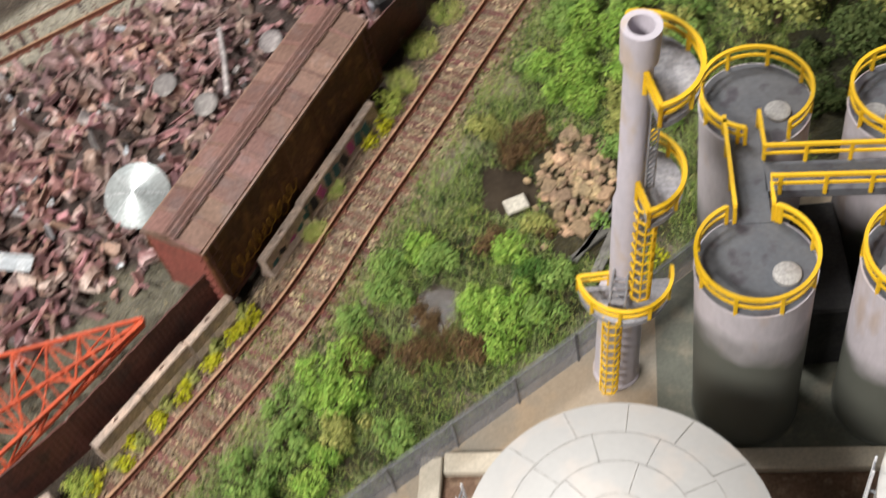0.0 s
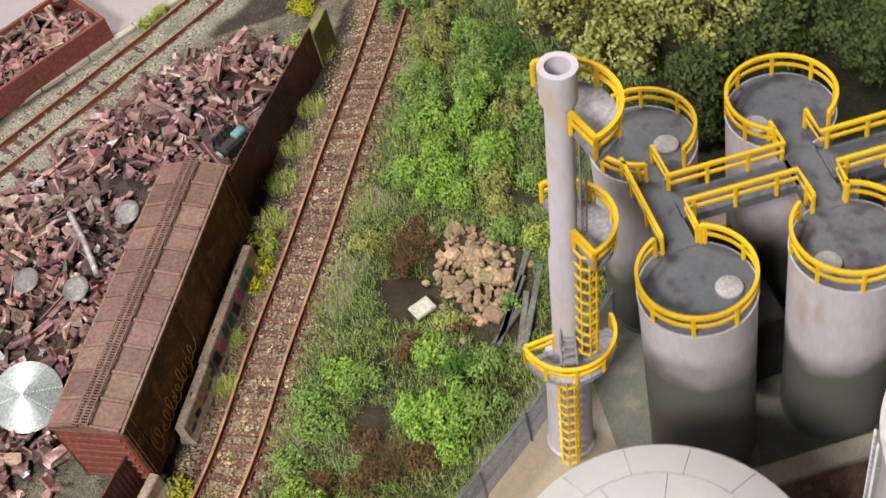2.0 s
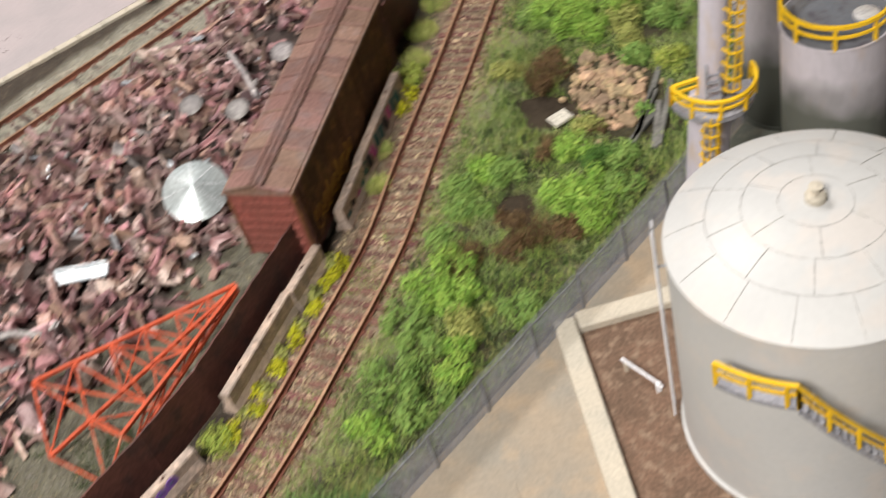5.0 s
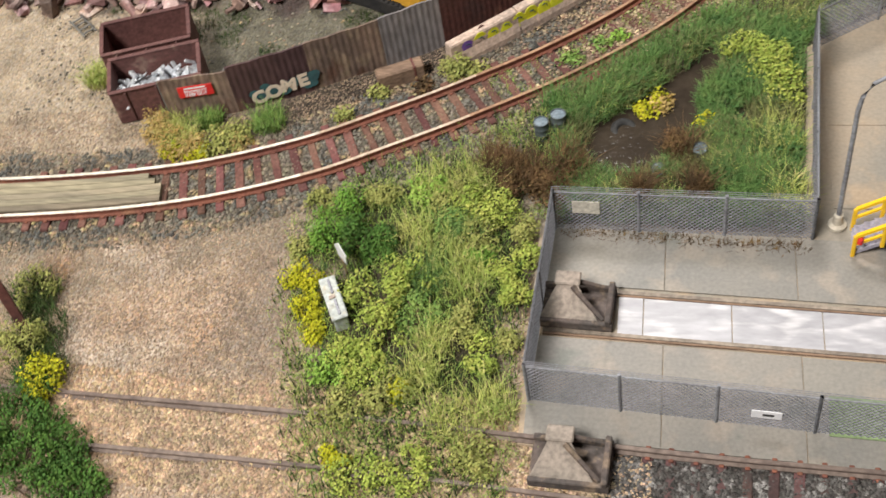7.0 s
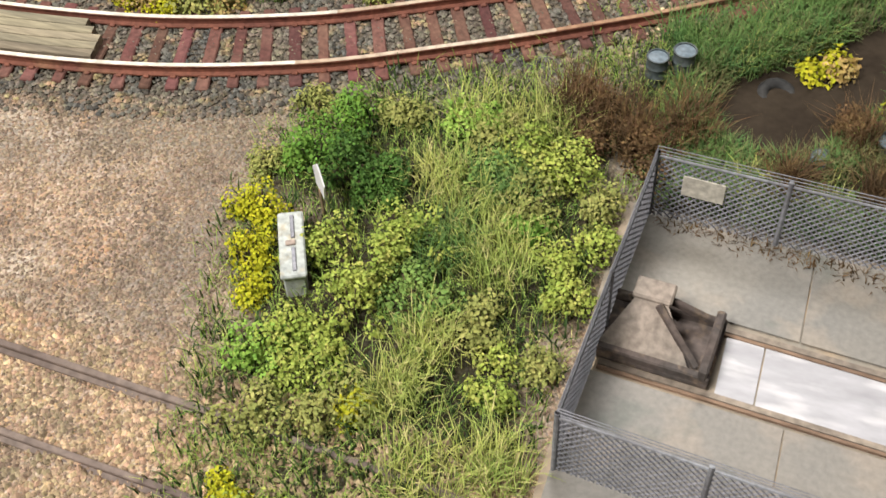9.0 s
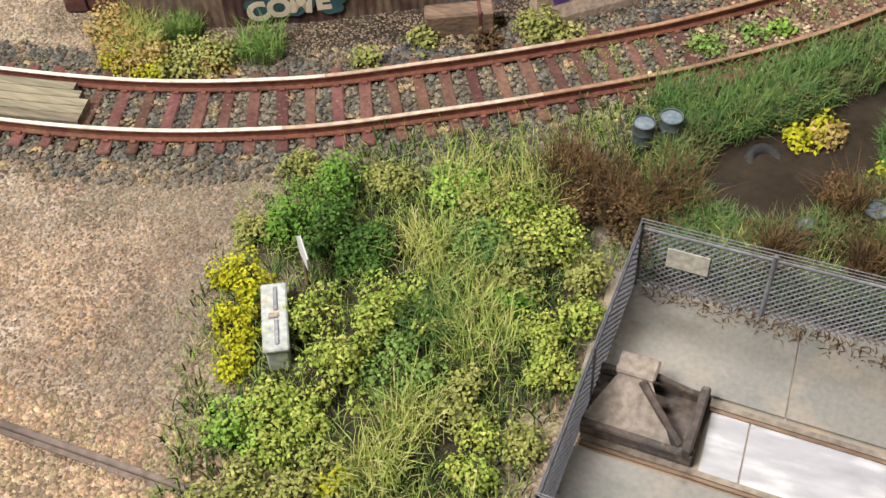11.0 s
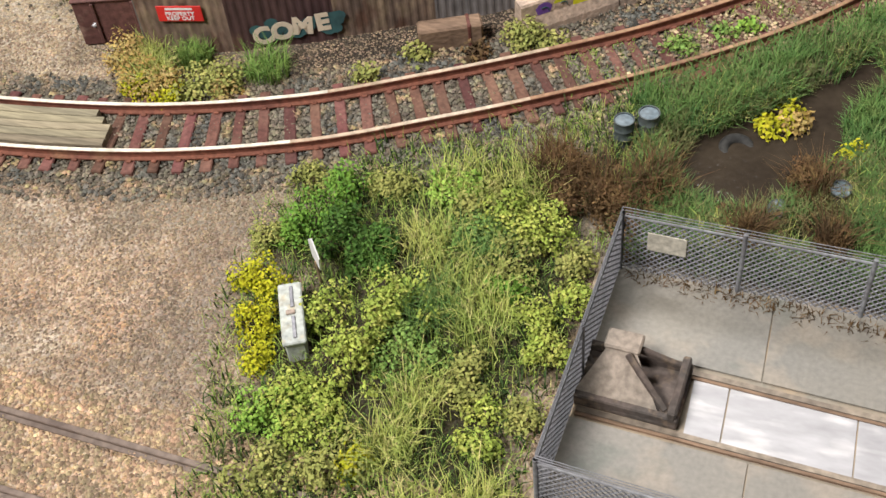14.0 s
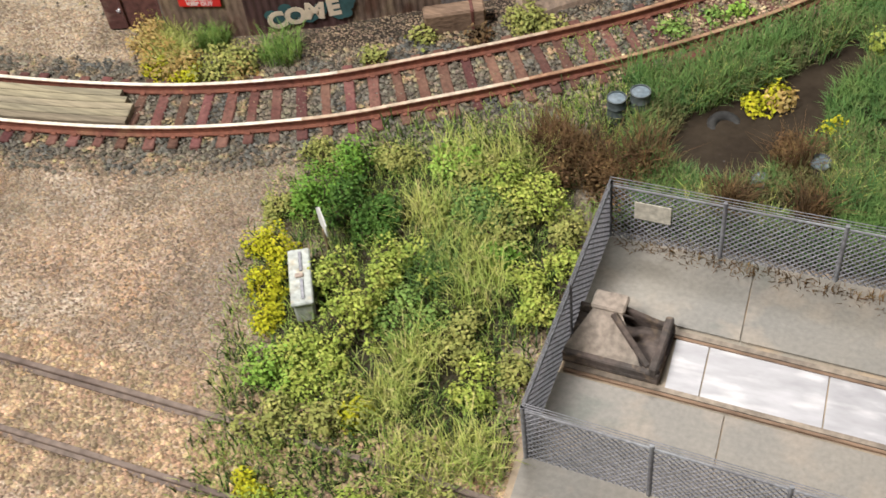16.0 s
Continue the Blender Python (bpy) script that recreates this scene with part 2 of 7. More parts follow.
BOOM_RED = material("boom_orange_red", (0.55, 0.085, 0.03), (0.42, 0.07, 0.03), 0.7, 8, rough=0.55, bump=0.1, stain=(0.5, 0.2, 0.12), stain_at=0.62)
CONE_M = material("galvanised_cone", (0.51, 0.544, 0.544), (0.425, 0.468, 0.476), 0.5, 8, rough=0.35, metal=0.5, bump=0.05, spec=0.5)
SKIP_M = material("skip_maroon", (0.1, 0.045, 0.042), (0.14, 0.065, 0.058), 0.6, 7, rough=0.65, bump=0.15, stain=(0.24, 0.16, 0.13))
SCRAP_RUST = material("scrap_rust", (0.3, 0.155, 0.137), (0.16, 0.1, 0.093), 0.35, 8, (0.43, 0.31, 0.29), rough=0.55, bump=0.35, var=0.55)
SCRAP_JOIN = material("scrap_rust_small", (0.295, 0.158, 0.14), (0.155, 0.1, 0.092), 0.35, 8, (0.43, 0.32, 0.3), rough=0.55, bump=0.35, island=0.6)
SCRAP_GREY = material("scrap_grey", (0.36, 0.33, 0.32), (0.22, 0.2, 0.2), 0.6, 8, (0.5, 0.47, 0.45), rough=0.55, metal=0.3, bump=0.3, var=0.4)
SCRAP_WHITE = material("scrap_pale_metal", (0.66, 0.68, 0.7), (0.45, 0.48, 0.52), 1.2, 8, rough=0.4, metal=0.4, bump=0.2, island=0.3)
TYRE = material("tyre_rubber", (0.03, 0.03, 0.03), (0.045, 0.043, 0.04), 1, 8, rough=0.75, bump=0.2)
DRUM_BLUE = material("drum_blue_grey", (0.12, 0.165, 0.2), (0.17, 0.21, 0.24), 1.4, 8, rough=0.5, bump=0.1)
WOOD = material("brown_timber_block", (0.24, 0.16, 0.11), (0.18, 0.12, 0.085), 0.8, 6, rough=0.9, bump=0.4, stretch=(0.5, 2, 2))
ROAD = material("pinkish_road", (0.4, 0.345, 0.35), (0.36, 0.32, 0.325), 0.3, 9, rough=0.85, bump=0.1, fine=0.1)
GREEN_PAD = material("mossy_green_pad", (0.2, 0.27, 0.13), (0.17, 0.23, 0.12), 0.4, 8, rough=0.85, bump=0.1, fine=0.12)
SIGN_RED = material("sign_red", (0.7, 0.035, 0.03), (0.6, 0.03, 0.03), 1, 8, rough=0.5, bump=0, fine=0.05)
SIGN_WHITE = material("sign_white", (0.8, 0.8, 0.82), (0.72, 0.72, 0.76), 1, 8, rough=0.5, bump=0, fine=0.05)
PAINT_CREAM = material("spray_cream", (0.74, 0.63, 0.5), (0.66, 0.56, 0.45), 2, 8, rough=0.7, bump=0, fine=0.1)
PAINT_TEAL = material("spray_teal", (0.05, 0.13, 0.14), (0.04, 0.09, 0.1), 2, 8, rough=0.7, bump=0, fine=0.2)
PAINT_YELLOW = material("spray_yellow_green", (0.72, 0.7, 0.03), (0.5, 0.62, 0.05), 0.8, 8, rough=0.6, bump=0, fine=0.1)
PAINT_PURPLE = material("spray_purple", (0.25, 0.12, 0.5), (0.17, 0.08, 0.36), 1.5, 8, rough=0.6, bump=0, fine=0.1)
PAINT_BLACK = material("spray_black", (0.02, 0.02, 0.025), (0.03, 0.03, 0.03), 2, 8, rough=0.6, bump=0)
PAINT_PINK = material("spray_pink", (0.5, 0.1, 0.2), (0.35, 0.08, 0.25), 2, 8, rough=0.6, bump=0, fine=0.1)
PAINT_AMBER = material("spray_amber", (0.5, 0.25, 0.03), (0.4, 0.19, 0.03), 2, 8, rough=0.7, bump=0, fine=0.2)
WATER = material("muddy_pond_water", (0.035, 0.027, 0.02), (0.05, 0.039, 0.028), 0.6, 5.0, rough=0.09, bump=0.2, spec=0.1, fine=0.15)
# plaster of the unseen room, kept dark so shadows get less bounce
PLASTER = material("dark_room_plaster", (0.19, 0.19, 0.185), (0.17, 0.17, 0.165), 0.02, 1, rough=0.9, bump=0, fine=0.03)
FLOOR_M = material("room_floor_boards", (0.3, 0.22, 0.15), (0.25, 0.18, 0.12), 0.03, 0.5, rough=0.6, bump=0)
BARK = material("twig_brown", (0.13, 0.09, 0.06), (0.09, 0.065, 0.045), 1, 9, rough=0.9, bump=0.3)
SIDE_BOARD = material("layout_fascia", (0.25, 0.2, 0.15), (0.22, 0.17, 0.12), 0.05, 1, rough=0.7, bump=0)

LEAF_BRIGHT = leaf_material("leaf_bright_green", (0.26, 0.42, 0.07), (0.18, 0.33, 0.05), (0.36, 0.5, 0.1))
LEAF_MID = leaf_material("leaf_mid_green", (0.15, 0.26, 0.06), (0.2, 0.31, 0.075), (0.26, 0.36, 0.09))
LEAF_OLIVE = leaf_material("leaf_olive", (0.3, 0.315, 0.09), (0.225, 0.247, 0.0675), (0.405, 0.39, 0.12))
LEAF_LIME = leaf_material("leaf_lime", (0.34, 0.4, 0.075), (0.24, 0.32, 0.055), (0.47, 0.48, 0.12))
LEAF_YELLOW = leaf_material("leaf_yellow", (0.45, 0.44, 0.018), (0.36, 0.37, 0.018), (0.5, 0.46, 0.027))
LEAF_DARK = leaf_material("leaf_dark", (0.045, 0.1, 0.02), (0.07, 0.15, 0.026), (0.1, 0.2, 0.035))
GRASS_POND = leaf_material("grass_by_pond", (0.08, 0.17, 0.05), (0.12, 0.22, 0.058), (0.19, 0.27, 0.085))
SEDGE = leaf_material("olive_sedge", (0.15, 0.16, 0.06), (0.1, 0.115, 0.045), (0.24, 0.22, 0.1))
# darkened copy of the olive leaf: paints the shade behind the silos
LEAF_SHADED = leaf_material("leaf_olive_shaded", (0.05, 0.075, 0.022), (0.065, 0.09, 0.026), (0.09, 0.11, 0.034))
GRASS_PALE = leaf_material("grass_pale", (0.3, 0.36, 0.14), (0.23, 0.31, 0.11), (0.42, 0.43, 0.22))
LEAF_VIVID = leaf_material("leaf_vivid_green", (0.1, 0.22, 0.03), (0.14, 0.27, 0.04), (0.2, 0.34, 0.055))
LEAF_BROWN = leaf_material("leaf_dry_brown", (0.125, 0.072, 0.032), (0.075, 0.047, 0.024), (0.21, 0.135, 0.058))
LEAF_GOLD = leaf_material("leaf_dry_gold", (0.42, 0.3, 0.11), (0.36, 0.24, 0.07), (0.5, 0.38, 0.16))
GRASS_MIX = leaf_material("grass_green", (0.2, 0.32, 0.06), (0.28, 0.4, 0.08), (0.37, 0.42, 0.13))
GRASS_STRAW = leaf_material("grass_straw", (0.42, 0.45, 0.12), (0.3, 0.38, 0.09), (0.56, 0.5, 0.22))
# grass tone darkened to carry the shade between blades; weeds use it too
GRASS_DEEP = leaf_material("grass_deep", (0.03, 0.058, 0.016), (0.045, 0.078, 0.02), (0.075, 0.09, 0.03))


# ---- mesh tools ----
class Shape:
    """Collects vertices and faces in centimetres."""

    def __init__(self):
        self.v, self.f = [], []

    def add(self, verts, faces):
        o = len(self.v)
        self.v += [tuple(p) for p in verts]
        self.f += [tuple(i + o for i in f) for f in faces]
        return self

    def box(self, c, s, rz=0.0, ch=0.03, m=None):
        """A box with chamfered edges: centre, size, turn about z in degrees."""
        hx, hy, hz = (max(a / 2, 1e-4) for a in s)
        ch = min(ch, hx * 0.6, hy * 0.6, hz * 0.6)
        vs, idx = [], {}
        for sx in (-1, 1):
            for sy in (-1, 1):
                for sz in (-1, 1):
                    for k in range(3):
                        p = [sx * (hx - ch), sy * (hy - ch), sz * (hz - ch)]
                        p[k] = (sx * hx, sy * hy, sz * hz)[k]
                        idx[sx, sy, sz, k] = len(vs)
                        vs.append(p)
        fs = []
        for k in range(3):
            a, b = [j for j in range(3) if j != k]
            for s in (-1, 1):
                ring = []
                for da, db in ((-1, -1), (1, -1), (1, 1), (-1, 1)):
                    q = [0, 0, 0]
                    q[k], q[a], q[b] = s, da, db
                    ring.append(idx[(*q, k)])
                fs.append(ring if (s > 0) == (k != 1) else ring[::-1])
        for k in range(3):
            a, b = [j for j in range(3) if j != k]
            for da in (-1, 1):
                for db in (-1, 1):
                    q0, q1 = [0, 0, 0], [0, 0, 0]
                    q0[k], q1[k] = -1, 1
                    q0[a] = q1[a] = da
                    q0[b] = q1[b] = db
                    r = [idx[(*q0, a)], idx[(*q1, a)], idx[(*q1, b)], idx[(*q0, b)]]
                    fs.append(r)
        for sx in (-1, 1):
            for sy in (-1, 1):
                for sz in (-1, 1):
                    fs.append([idx[sx, sy, sz, k] for k in range(3)])
        if m is None:
            co, si = math.cos(radians(rz)), math.sin(radians(rz))
            vs = [(c[0] + x * co - y * si, c[1] + x * si + y * co, c[2] + z) for x, y, z in vs]
        else:
            vs = [Vector(c) + m @ Vector(p) for p in vs]
        return self.add(vs, fs)

    def beam(self, p, q, w, h=None, ch=0.02):
        """A bar of section w x h from p to q."""
        p, q = Vector(p), Vector(q)
        d = q - p
        if d.length < 1e-6:
            return self
        m = d.to_track_quat("X", "Z").to_matrix()
        return self.box((p + q) / 2, (d.length, w, h or w), 0, ch, m)

    def tube(self, pts, r, n=8, caps=True, r2=None):
        pts = [Vector(p) for p in pts]
        rings = []
        up = Vector((0, 0, 1))
        for i, p in enumerate(pts):
            d = (pts[min(i + 1, len(pts) - 1)] - pts[max(i - 1, 0)]).normalized()
            ref = up if abs(d.z) < 0.9 else Vector((1, 0, 0))
            a = d.cross(ref).normalized()
            b = d.cross(a)
            rr = r if r2 is None else r + (r2 - r) * i / (len(pts) - 1)
            rings.append([p + rr * (math.cos(2 * math.pi * k / n) * a + math.sin(2 * math.pi * k / n) * b) for k in range(n)])
        vs = [v for ring in rings for v in ring]
        fs = []
        for i in range(len(pts) - 1):
            for k in range(n):
                fs.append((i * n + k, i * n + (k + 1) % n, (i + 1) * n + (k + 1) % n, (i + 1) * n + k))
        if caps:
            fs.append(tuple(range(n))[::-1])
            fs.append(tuple((len(pts) - 1) * n + k for k in range(n)))
        return self.add(vs, fs)

    def lathe(self, c, prof, n=48, a0=0.0, a1=360.0, close=True):
        """Turns a profile of (radius, height) about the upright axis through c."""
        full = abs(a1 - a0) >= 359.9
        steps = n if full else n + 1
        vs = []
        for k in range(steps):
            a = radians(a0 + (a1 - a0) * k / n)
            for r, z in prof:
                vs.append((c[0] + r * math.cos(a), c[1] + r * math.sin(a), c[2] + z))
        m = len(prof)
        fs = []
        for k in range(n):
            k2 = (k + 1) % steps
            for j in range(m - 1):
                if prof[j][0] < 1e-6:
                    fs.append((k * m + j, k2 * m + j + 1, k * m + j + 1))
                elif prof[j + 1][0] < 1e-6:
                    fs.append((k * m + j, k2 * m + j, k * m + j + 1))
                else:
                    fs.append((k * m + j, k2 * m + j, k2 * m + j + 1, k * m + j + 1))
        return self.add(vs, fs)

    def prism(self, poly, z0, z1):
        n = len(poly)
        vs = [(x, y, z0) for x, y in poly] + [(x, y, z1) for x, y in poly]
        fs = [tuple(range(n))[::-1], tuple(range(n, 2 * n))]
        fs += [(i, (i + 1) % n, n + (i + 1) % n, n + i) for i in range(n)]
        return self.add(vs, fs)

    def sweep(self, line, section, closed=False):
        """Carries a section of (sideways, up) along a line of (x, y, z)."""
        pts = [Vector(p) for p in line]
        m = len(section)
        vs, fs = [], []
        for i, p in enumerate(pts):
            d = pts[min(i + 1, len(pts) - 1)] - pts[max(i - 1, 0)]
            d.z = 0
            d.normalize()
            side = Vector((d.y, -d.x, 0))
            vs += [p + side * a + Vector((0, 0, b)) for a, b in section]
        for i in range(len(pts) - 1):
            for j in range(m):
                j2 = (j + 1) % m
                fs.append((i * m + j, (i + 1) * m + j, (i + 1) * m + j2, i * m + j2))
        fs.append(tuple(range(m)))
        fs.append(tuple((len(pts) - 1) * m + j for j in range(m))[::-1])
        return self.add(vs, fs)

    def mesh(self, name, mat, smooth=False):
        me = bpy.data.meshes.new(name)
        me.from_pydata([(x * U, y * U, z * U) for x, y, z in self.v], [], self.f)
        bm = bmesh.new()
        bm.from_mesh(me)
        bmesh.ops.recalc_face_normals(bm, faces=bm.faces)
        bm.to_mesh(me)
        bm.free()
        me.materials.append(mat)
        if smooth:
            me.polygons.foreach_set("use_smooth", [True] * len(me.polygons))
            me.set_sharp_from_angle(angle=radians(40))
        return me

    def raw_mesh(self, name, mat):
        me = bpy.data.meshes.new(name)
        me.from_pydata([(x * U, y * U, z * U) for x, y, z in self.v], [], self.f)
        me.materials.append(mat)
        return me


def at(x, y, z=0.0, rz=0.0, rx=0.0, ry=0.0):
    return pose(x * U, y * U, z * U, rx, ry, rz)


def thing(name, label, category, x=0, y=0, z=0, rz=0, group="", kind=""):
    ob = new(name)
    ob.empty_display_size = 0.01
    ob.matrix_world = at(x, y, z, rz)
    return tagged(ob, label, category, group, kind)


def part(name, shape, mat, parent, label="", smooth=False):
    ob = new(name, shape.mesh(name, mat, smooth))
    ob.parent = parent
    if label:
        tagged(ob, label)
    return ob


def piece(name, me, parent, m=None):
    ob = new(name, me)
    ob.parent = parent
    if m is not None:
        ob.matrix_basis = m
    return ob


def solo(name, shape, mat, label, category="", x=0, y=0, z=0, rz=0, smooth=False, group="", kind=""):
    ob = new(name, shape.mesh(name, mat, smooth))
    ob.matrix_world = at(x, y, z, rz)
    return tagged(ob, label, category, group, kind)


def curve_points(ctrl, step):
    """A smooth line through the control points, at even steps of arc length: (x, y, angle)."""
    p = [Vector((*c, 0)) for c in ctrl]
    p = [2 * p[0] - p[1]] + p + [2 * p[-1] - p[-2]]
    dense = []
    for i in range(1, len(p) - 2):
        for k in range(40):
            t = k / 40
            a, b, c, d = p[i - 1], p[i], p[i + 1], p[i + 2]
            dense.append(0.5 * ((2 * b) + (c - a) * t + (2 * a - 5 * b + 4 * c - d) * t * t + (3 * b - a - 3 * c + d) * t ** 3))
    dense.append(p[-2])
    out, need, acc = [], 0.0, 0.0
    for a, b in zip(dense, dense[1:]):
        seg = (b - a).length
        while need <= acc + seg and seg > 0:
            q = a + (b - a) * ((need - acc) / seg)
            out.append((q.x, q.y, math.atan2(b.y - a.y, b.x - a.x)))
            need += step
        acc += seg
    return out


def inside(poly, X, Y):
    """Whether points lie in a polygon (arrays)."""
    X, Y = np.asarray(X, float), np.asarray(Y, float)
    r = np.zeros(X.shape, bool)
    n = len(poly)
    for i in range(n):
        (x0, y0), (x1, y1) = poly[i], poly[(i + 1) % n]
        c = (y0 > Y) != (y1 > Y)
        r ^= c & (X < (x1 - x0) * (Y - y0) / (y1 - y0 + 1e-12) + x0)
    return r


def dist_line(pts, X, Y):
    """Distance of points from a polyline (arrays)."""
    best = np.full(np.shape(X), 1e9)
    for (x0, y0), (x1, y1) in zip(pts, pts[1:]):
        dx, dy = x1 - x0, y1 - y0
        t = np.clip(((X - x0) * dx + (Y - y0) * dy) / (dx * dx + dy * dy + 1e-12), 0, 1)
        best = np.minimum(best, np.hypot(X - x0 - t * dx, Y - y0 - t * dy))
    return best


def edge_dist(poly, X, Y):
    """Signed distance, positive within the polygon."""
    d = dist_line(list(poly) + [poly[0]], X, Y)
    return np.where(inside(poly, X, Y), d, -d)


RNG = np.random.default_rng(7)
random.seed(11)
# ---- plan ----
MAIN = [(-62, 4.1), (-52, 4.25), (-44.4, 4.45), (-38.5, 5.15), (-34.2, 6.42), (-31.2, 7.9), (-28.6, 9.35), (-25.6, 11.25), (-22.6, 13.7),
        (-19.85, 16.9), (-17.6, 20.0), (-14.35, 24.7), (-11.9, 29.4), (-9.2, 34.3), (-6.4, 39.6), (-3.7, 44.5), (-1.1, 49.5), (2.5, 56), (7, 64)]
LOW = [(-62, -2.6), (-50, -3.4), (-40, -3.95), (-34.3, -4.2), (-30, -4.4), (-25.4, -4.72), (-20, -5.1), (-10, -5.6), (32, -8)]
FAR = [(-64, 22.5), (-45, 33.2), (-33, 40.4), (-21.2, 47.6), (-12, 53.4), (-4, 59), (4, 66)]
PADT = [(-25.4, 0.62), (-15.6, 0.05), (32, -2.9)]
main_line = curve_points(MAIN, 0.25)
low_line = curve_points(LOW, 0.25)
far_line = curve_points(FAR, 0.25)
main_xy = [(x, y) for x, y, a in main_line[::6]]
low_xy = [(x, y) for x, y, a in low_line[::6]]
far_xy = [(x, y) for x, y, a in far_line[::6]]
FENCE = [(-25.5, -2.6), (-25.2, 3.75), (-17.4, 3.5), (-16.9, 11.95), (-3.3, 21.6), (6, 29)]
APRON = [(-25.7, -4.05), (-25.7, 4.0), (-17.6, 3.7), (-17.1, 12.15), (-3.5, 21.9), (5.8, 29.3), (32, 29.3), (32, -5.6)]
HEAP_AREA = [(-60, 17), (-47, 15.0), (-41.2, 14.6), (-35.3, 14.2), (-31.4, 18.4), (-28.6, 21.8), (-24.5, 24.6), (-22, 26.6), (-19.6, 29.2), (-14.4, 38.8),
             (-11.3, 39.2), (-6.9, 46.6), (-9.6, 49.6), (-14, 48.6), (-21.3, 44.4), (-33, 37.6), (-45, 30.4), (-60, 22)]
POND_A = [(-24.6, 6.6), (-24.2, 8.3), (-23.0, 9.2), (-21.6, 10.6), (-20.4, 12.2), (-19.9, 11.5), (-20.9, 9.6), (-20.8, 8.3), (-21.7, 6.7), (-23.2, 5.9)]
POND_B = [(-6.9, 31.2), (-5.6, 31.0), (-4.7, 30.2), (-4.6, 29.0), (-5.6, 28.4), (-6.8, 28.9)]
POND_C = [(-8.9, 25.5), (-8.0, 25.0), (-8.1, 24.0), (-8.6, 23.3), (-9.6, 23.6), (-9.5, 24.8)]
PONDS = (POND_A, POND_B, POND_C)
right_of_main = [(x + 1.75 * math.sin(a), y - 1.75 * math.cos(a)) for x, y, a in main_line[::8] if x > -33.2]
MEADOW = right_of_main + [(9, 62), (30, 62), (30, 30), (6.2, 29.6), (-3.4, 22.1), (-17.15, 12.35), (-17.7, 3.9), (-25.55, 4.1), (-25.7, -3.6), (-26.5, -6.4),
                          (-31.2, -6.2), (-32.3, -2.4), (-33.2, 0.5), (-33.4, 3.6)]
DIRT = [(-39.6, -3.0), (-38.8, 0.5), (-40.5, 3.2), (-44, 3.0), (-60, 2.5), (-60, -2.4), (-45, -3)]
YARD = [(-64, 9), (-39.5, 8.6), (-37, 9.1), (-32, 11.3), (-27, 14.8), (-21.5, 19.4), (-17.6, 25.2), (-11.6, 37.4), (-6, 45.6), (-3, 51), (-12, 51), (-21.3, 45.6), (-64, 20)]


def terrain(X, Y):
    """The ground's height."""
    X, Y = np.asarray(X, float), np.asarray(Y, float)
    z = -0.05 + 0.05 * np.sin(X * 0.9 + 1.3 * np.sin(Y * 0.6)) * np.sin(Y * 0.8 + X * 0.23) + 0.03 * np.sin(X * 2.3 + Y) * np.sin(Y * 2.7)
    dm = dist_line(main_xy, X, Y)
    z = np.where(dm < 3.0, z * np.clip(dm / 3, 0, 1) + 0.03 * (1 - np.clip(dm / 3, 0, 1)), z)
    me = edge_dist(MEADOW, X, Y)
    z = z + np.clip(me, 0, 2) * 0.06
    for p in PONDS:
        e = edge_dist(p, X, Y)
        z = np.where(e > -0.8, z * np.clip(-e / 0.8, 0, 1) - 0.16 * np.clip((e + 0.5) / 0.5, 0, 1), z)
    h = edge_dist(HEAP_AREA, X, Y)
    z = z + np.where(h > 0, 1.25 * (1 - np.exp(-h / 2.6)) + 0.16 * np.sin(X * 1.1 + Y * 0.4) * np.sin(Y * 1.3) * np.clip(h / 2, 0, 1), 0)
    ap = edge_dist(APRON, X, Y)
    z = np.where(ap > -0.3, np.minimum(z, -0.12), z)
    return z


# ---- the room: out of view, added to enclose the light ----
def room():
    x0, x1, y0, y1, z0, z1 = -240, 200, -190, 260, -105, 135
    solo("floor", Shape().box(((x0 + x1) / 2, (y0 + y1) / 2, z0 - 4), (x1 - x0 + 20, y1 - y0 + 20, 8)), FLOOR_M, "brown wooden boards of a hobby room", kind="structure")
    solo("ceiling", Shape().box(((x0 + x1) / 2, (y0 + y1) / 2, z1 + 5), (x1 - x0 + 20, y1 - y0 + 20, 10)), PLASTER, "unseen dark plaster ceiling that limits bounce light", kind="structure")
    h = z1 - z0
    for nm, c, s in (("wall_west", (x0 - 5, (y0 + y1) / 2, z0 + h / 2), (10, y1 - y0, h)), ("wall_east", (x1 + 5, (y0 + y1) / 2, z0 + h / 2), (10, y1 - y0, h)),
                     ("wall_south", ((x0 + x1) / 2, y0 - 5, z0 + h / 2), (x1 - x0 + 20, 10, h)), ("wall_north", ((x0 + x1) / 2, y1 + 5, z0 + h / 2), (x1 - x0 + 20, 10, h))):
        solo(nm, Shape().box(c, s), PLASTER, "unseen dark plaster wall that limits bounce light", kind="structure")
    s = Shape().box((-16, 25, -3.2), (110, 94, 4.0), ch=0.4)
    b = solo("baseboard", s, SIDE_BOARD, "brown board that carries the model railway", kind="structure")
    for x in (-66, 34):
        for y in (-17, 67):
            part("leg", Shape().box((x, y, -55), (5, 5, 99.6), ch=0.4), SIDE_BOARD, b)


room()


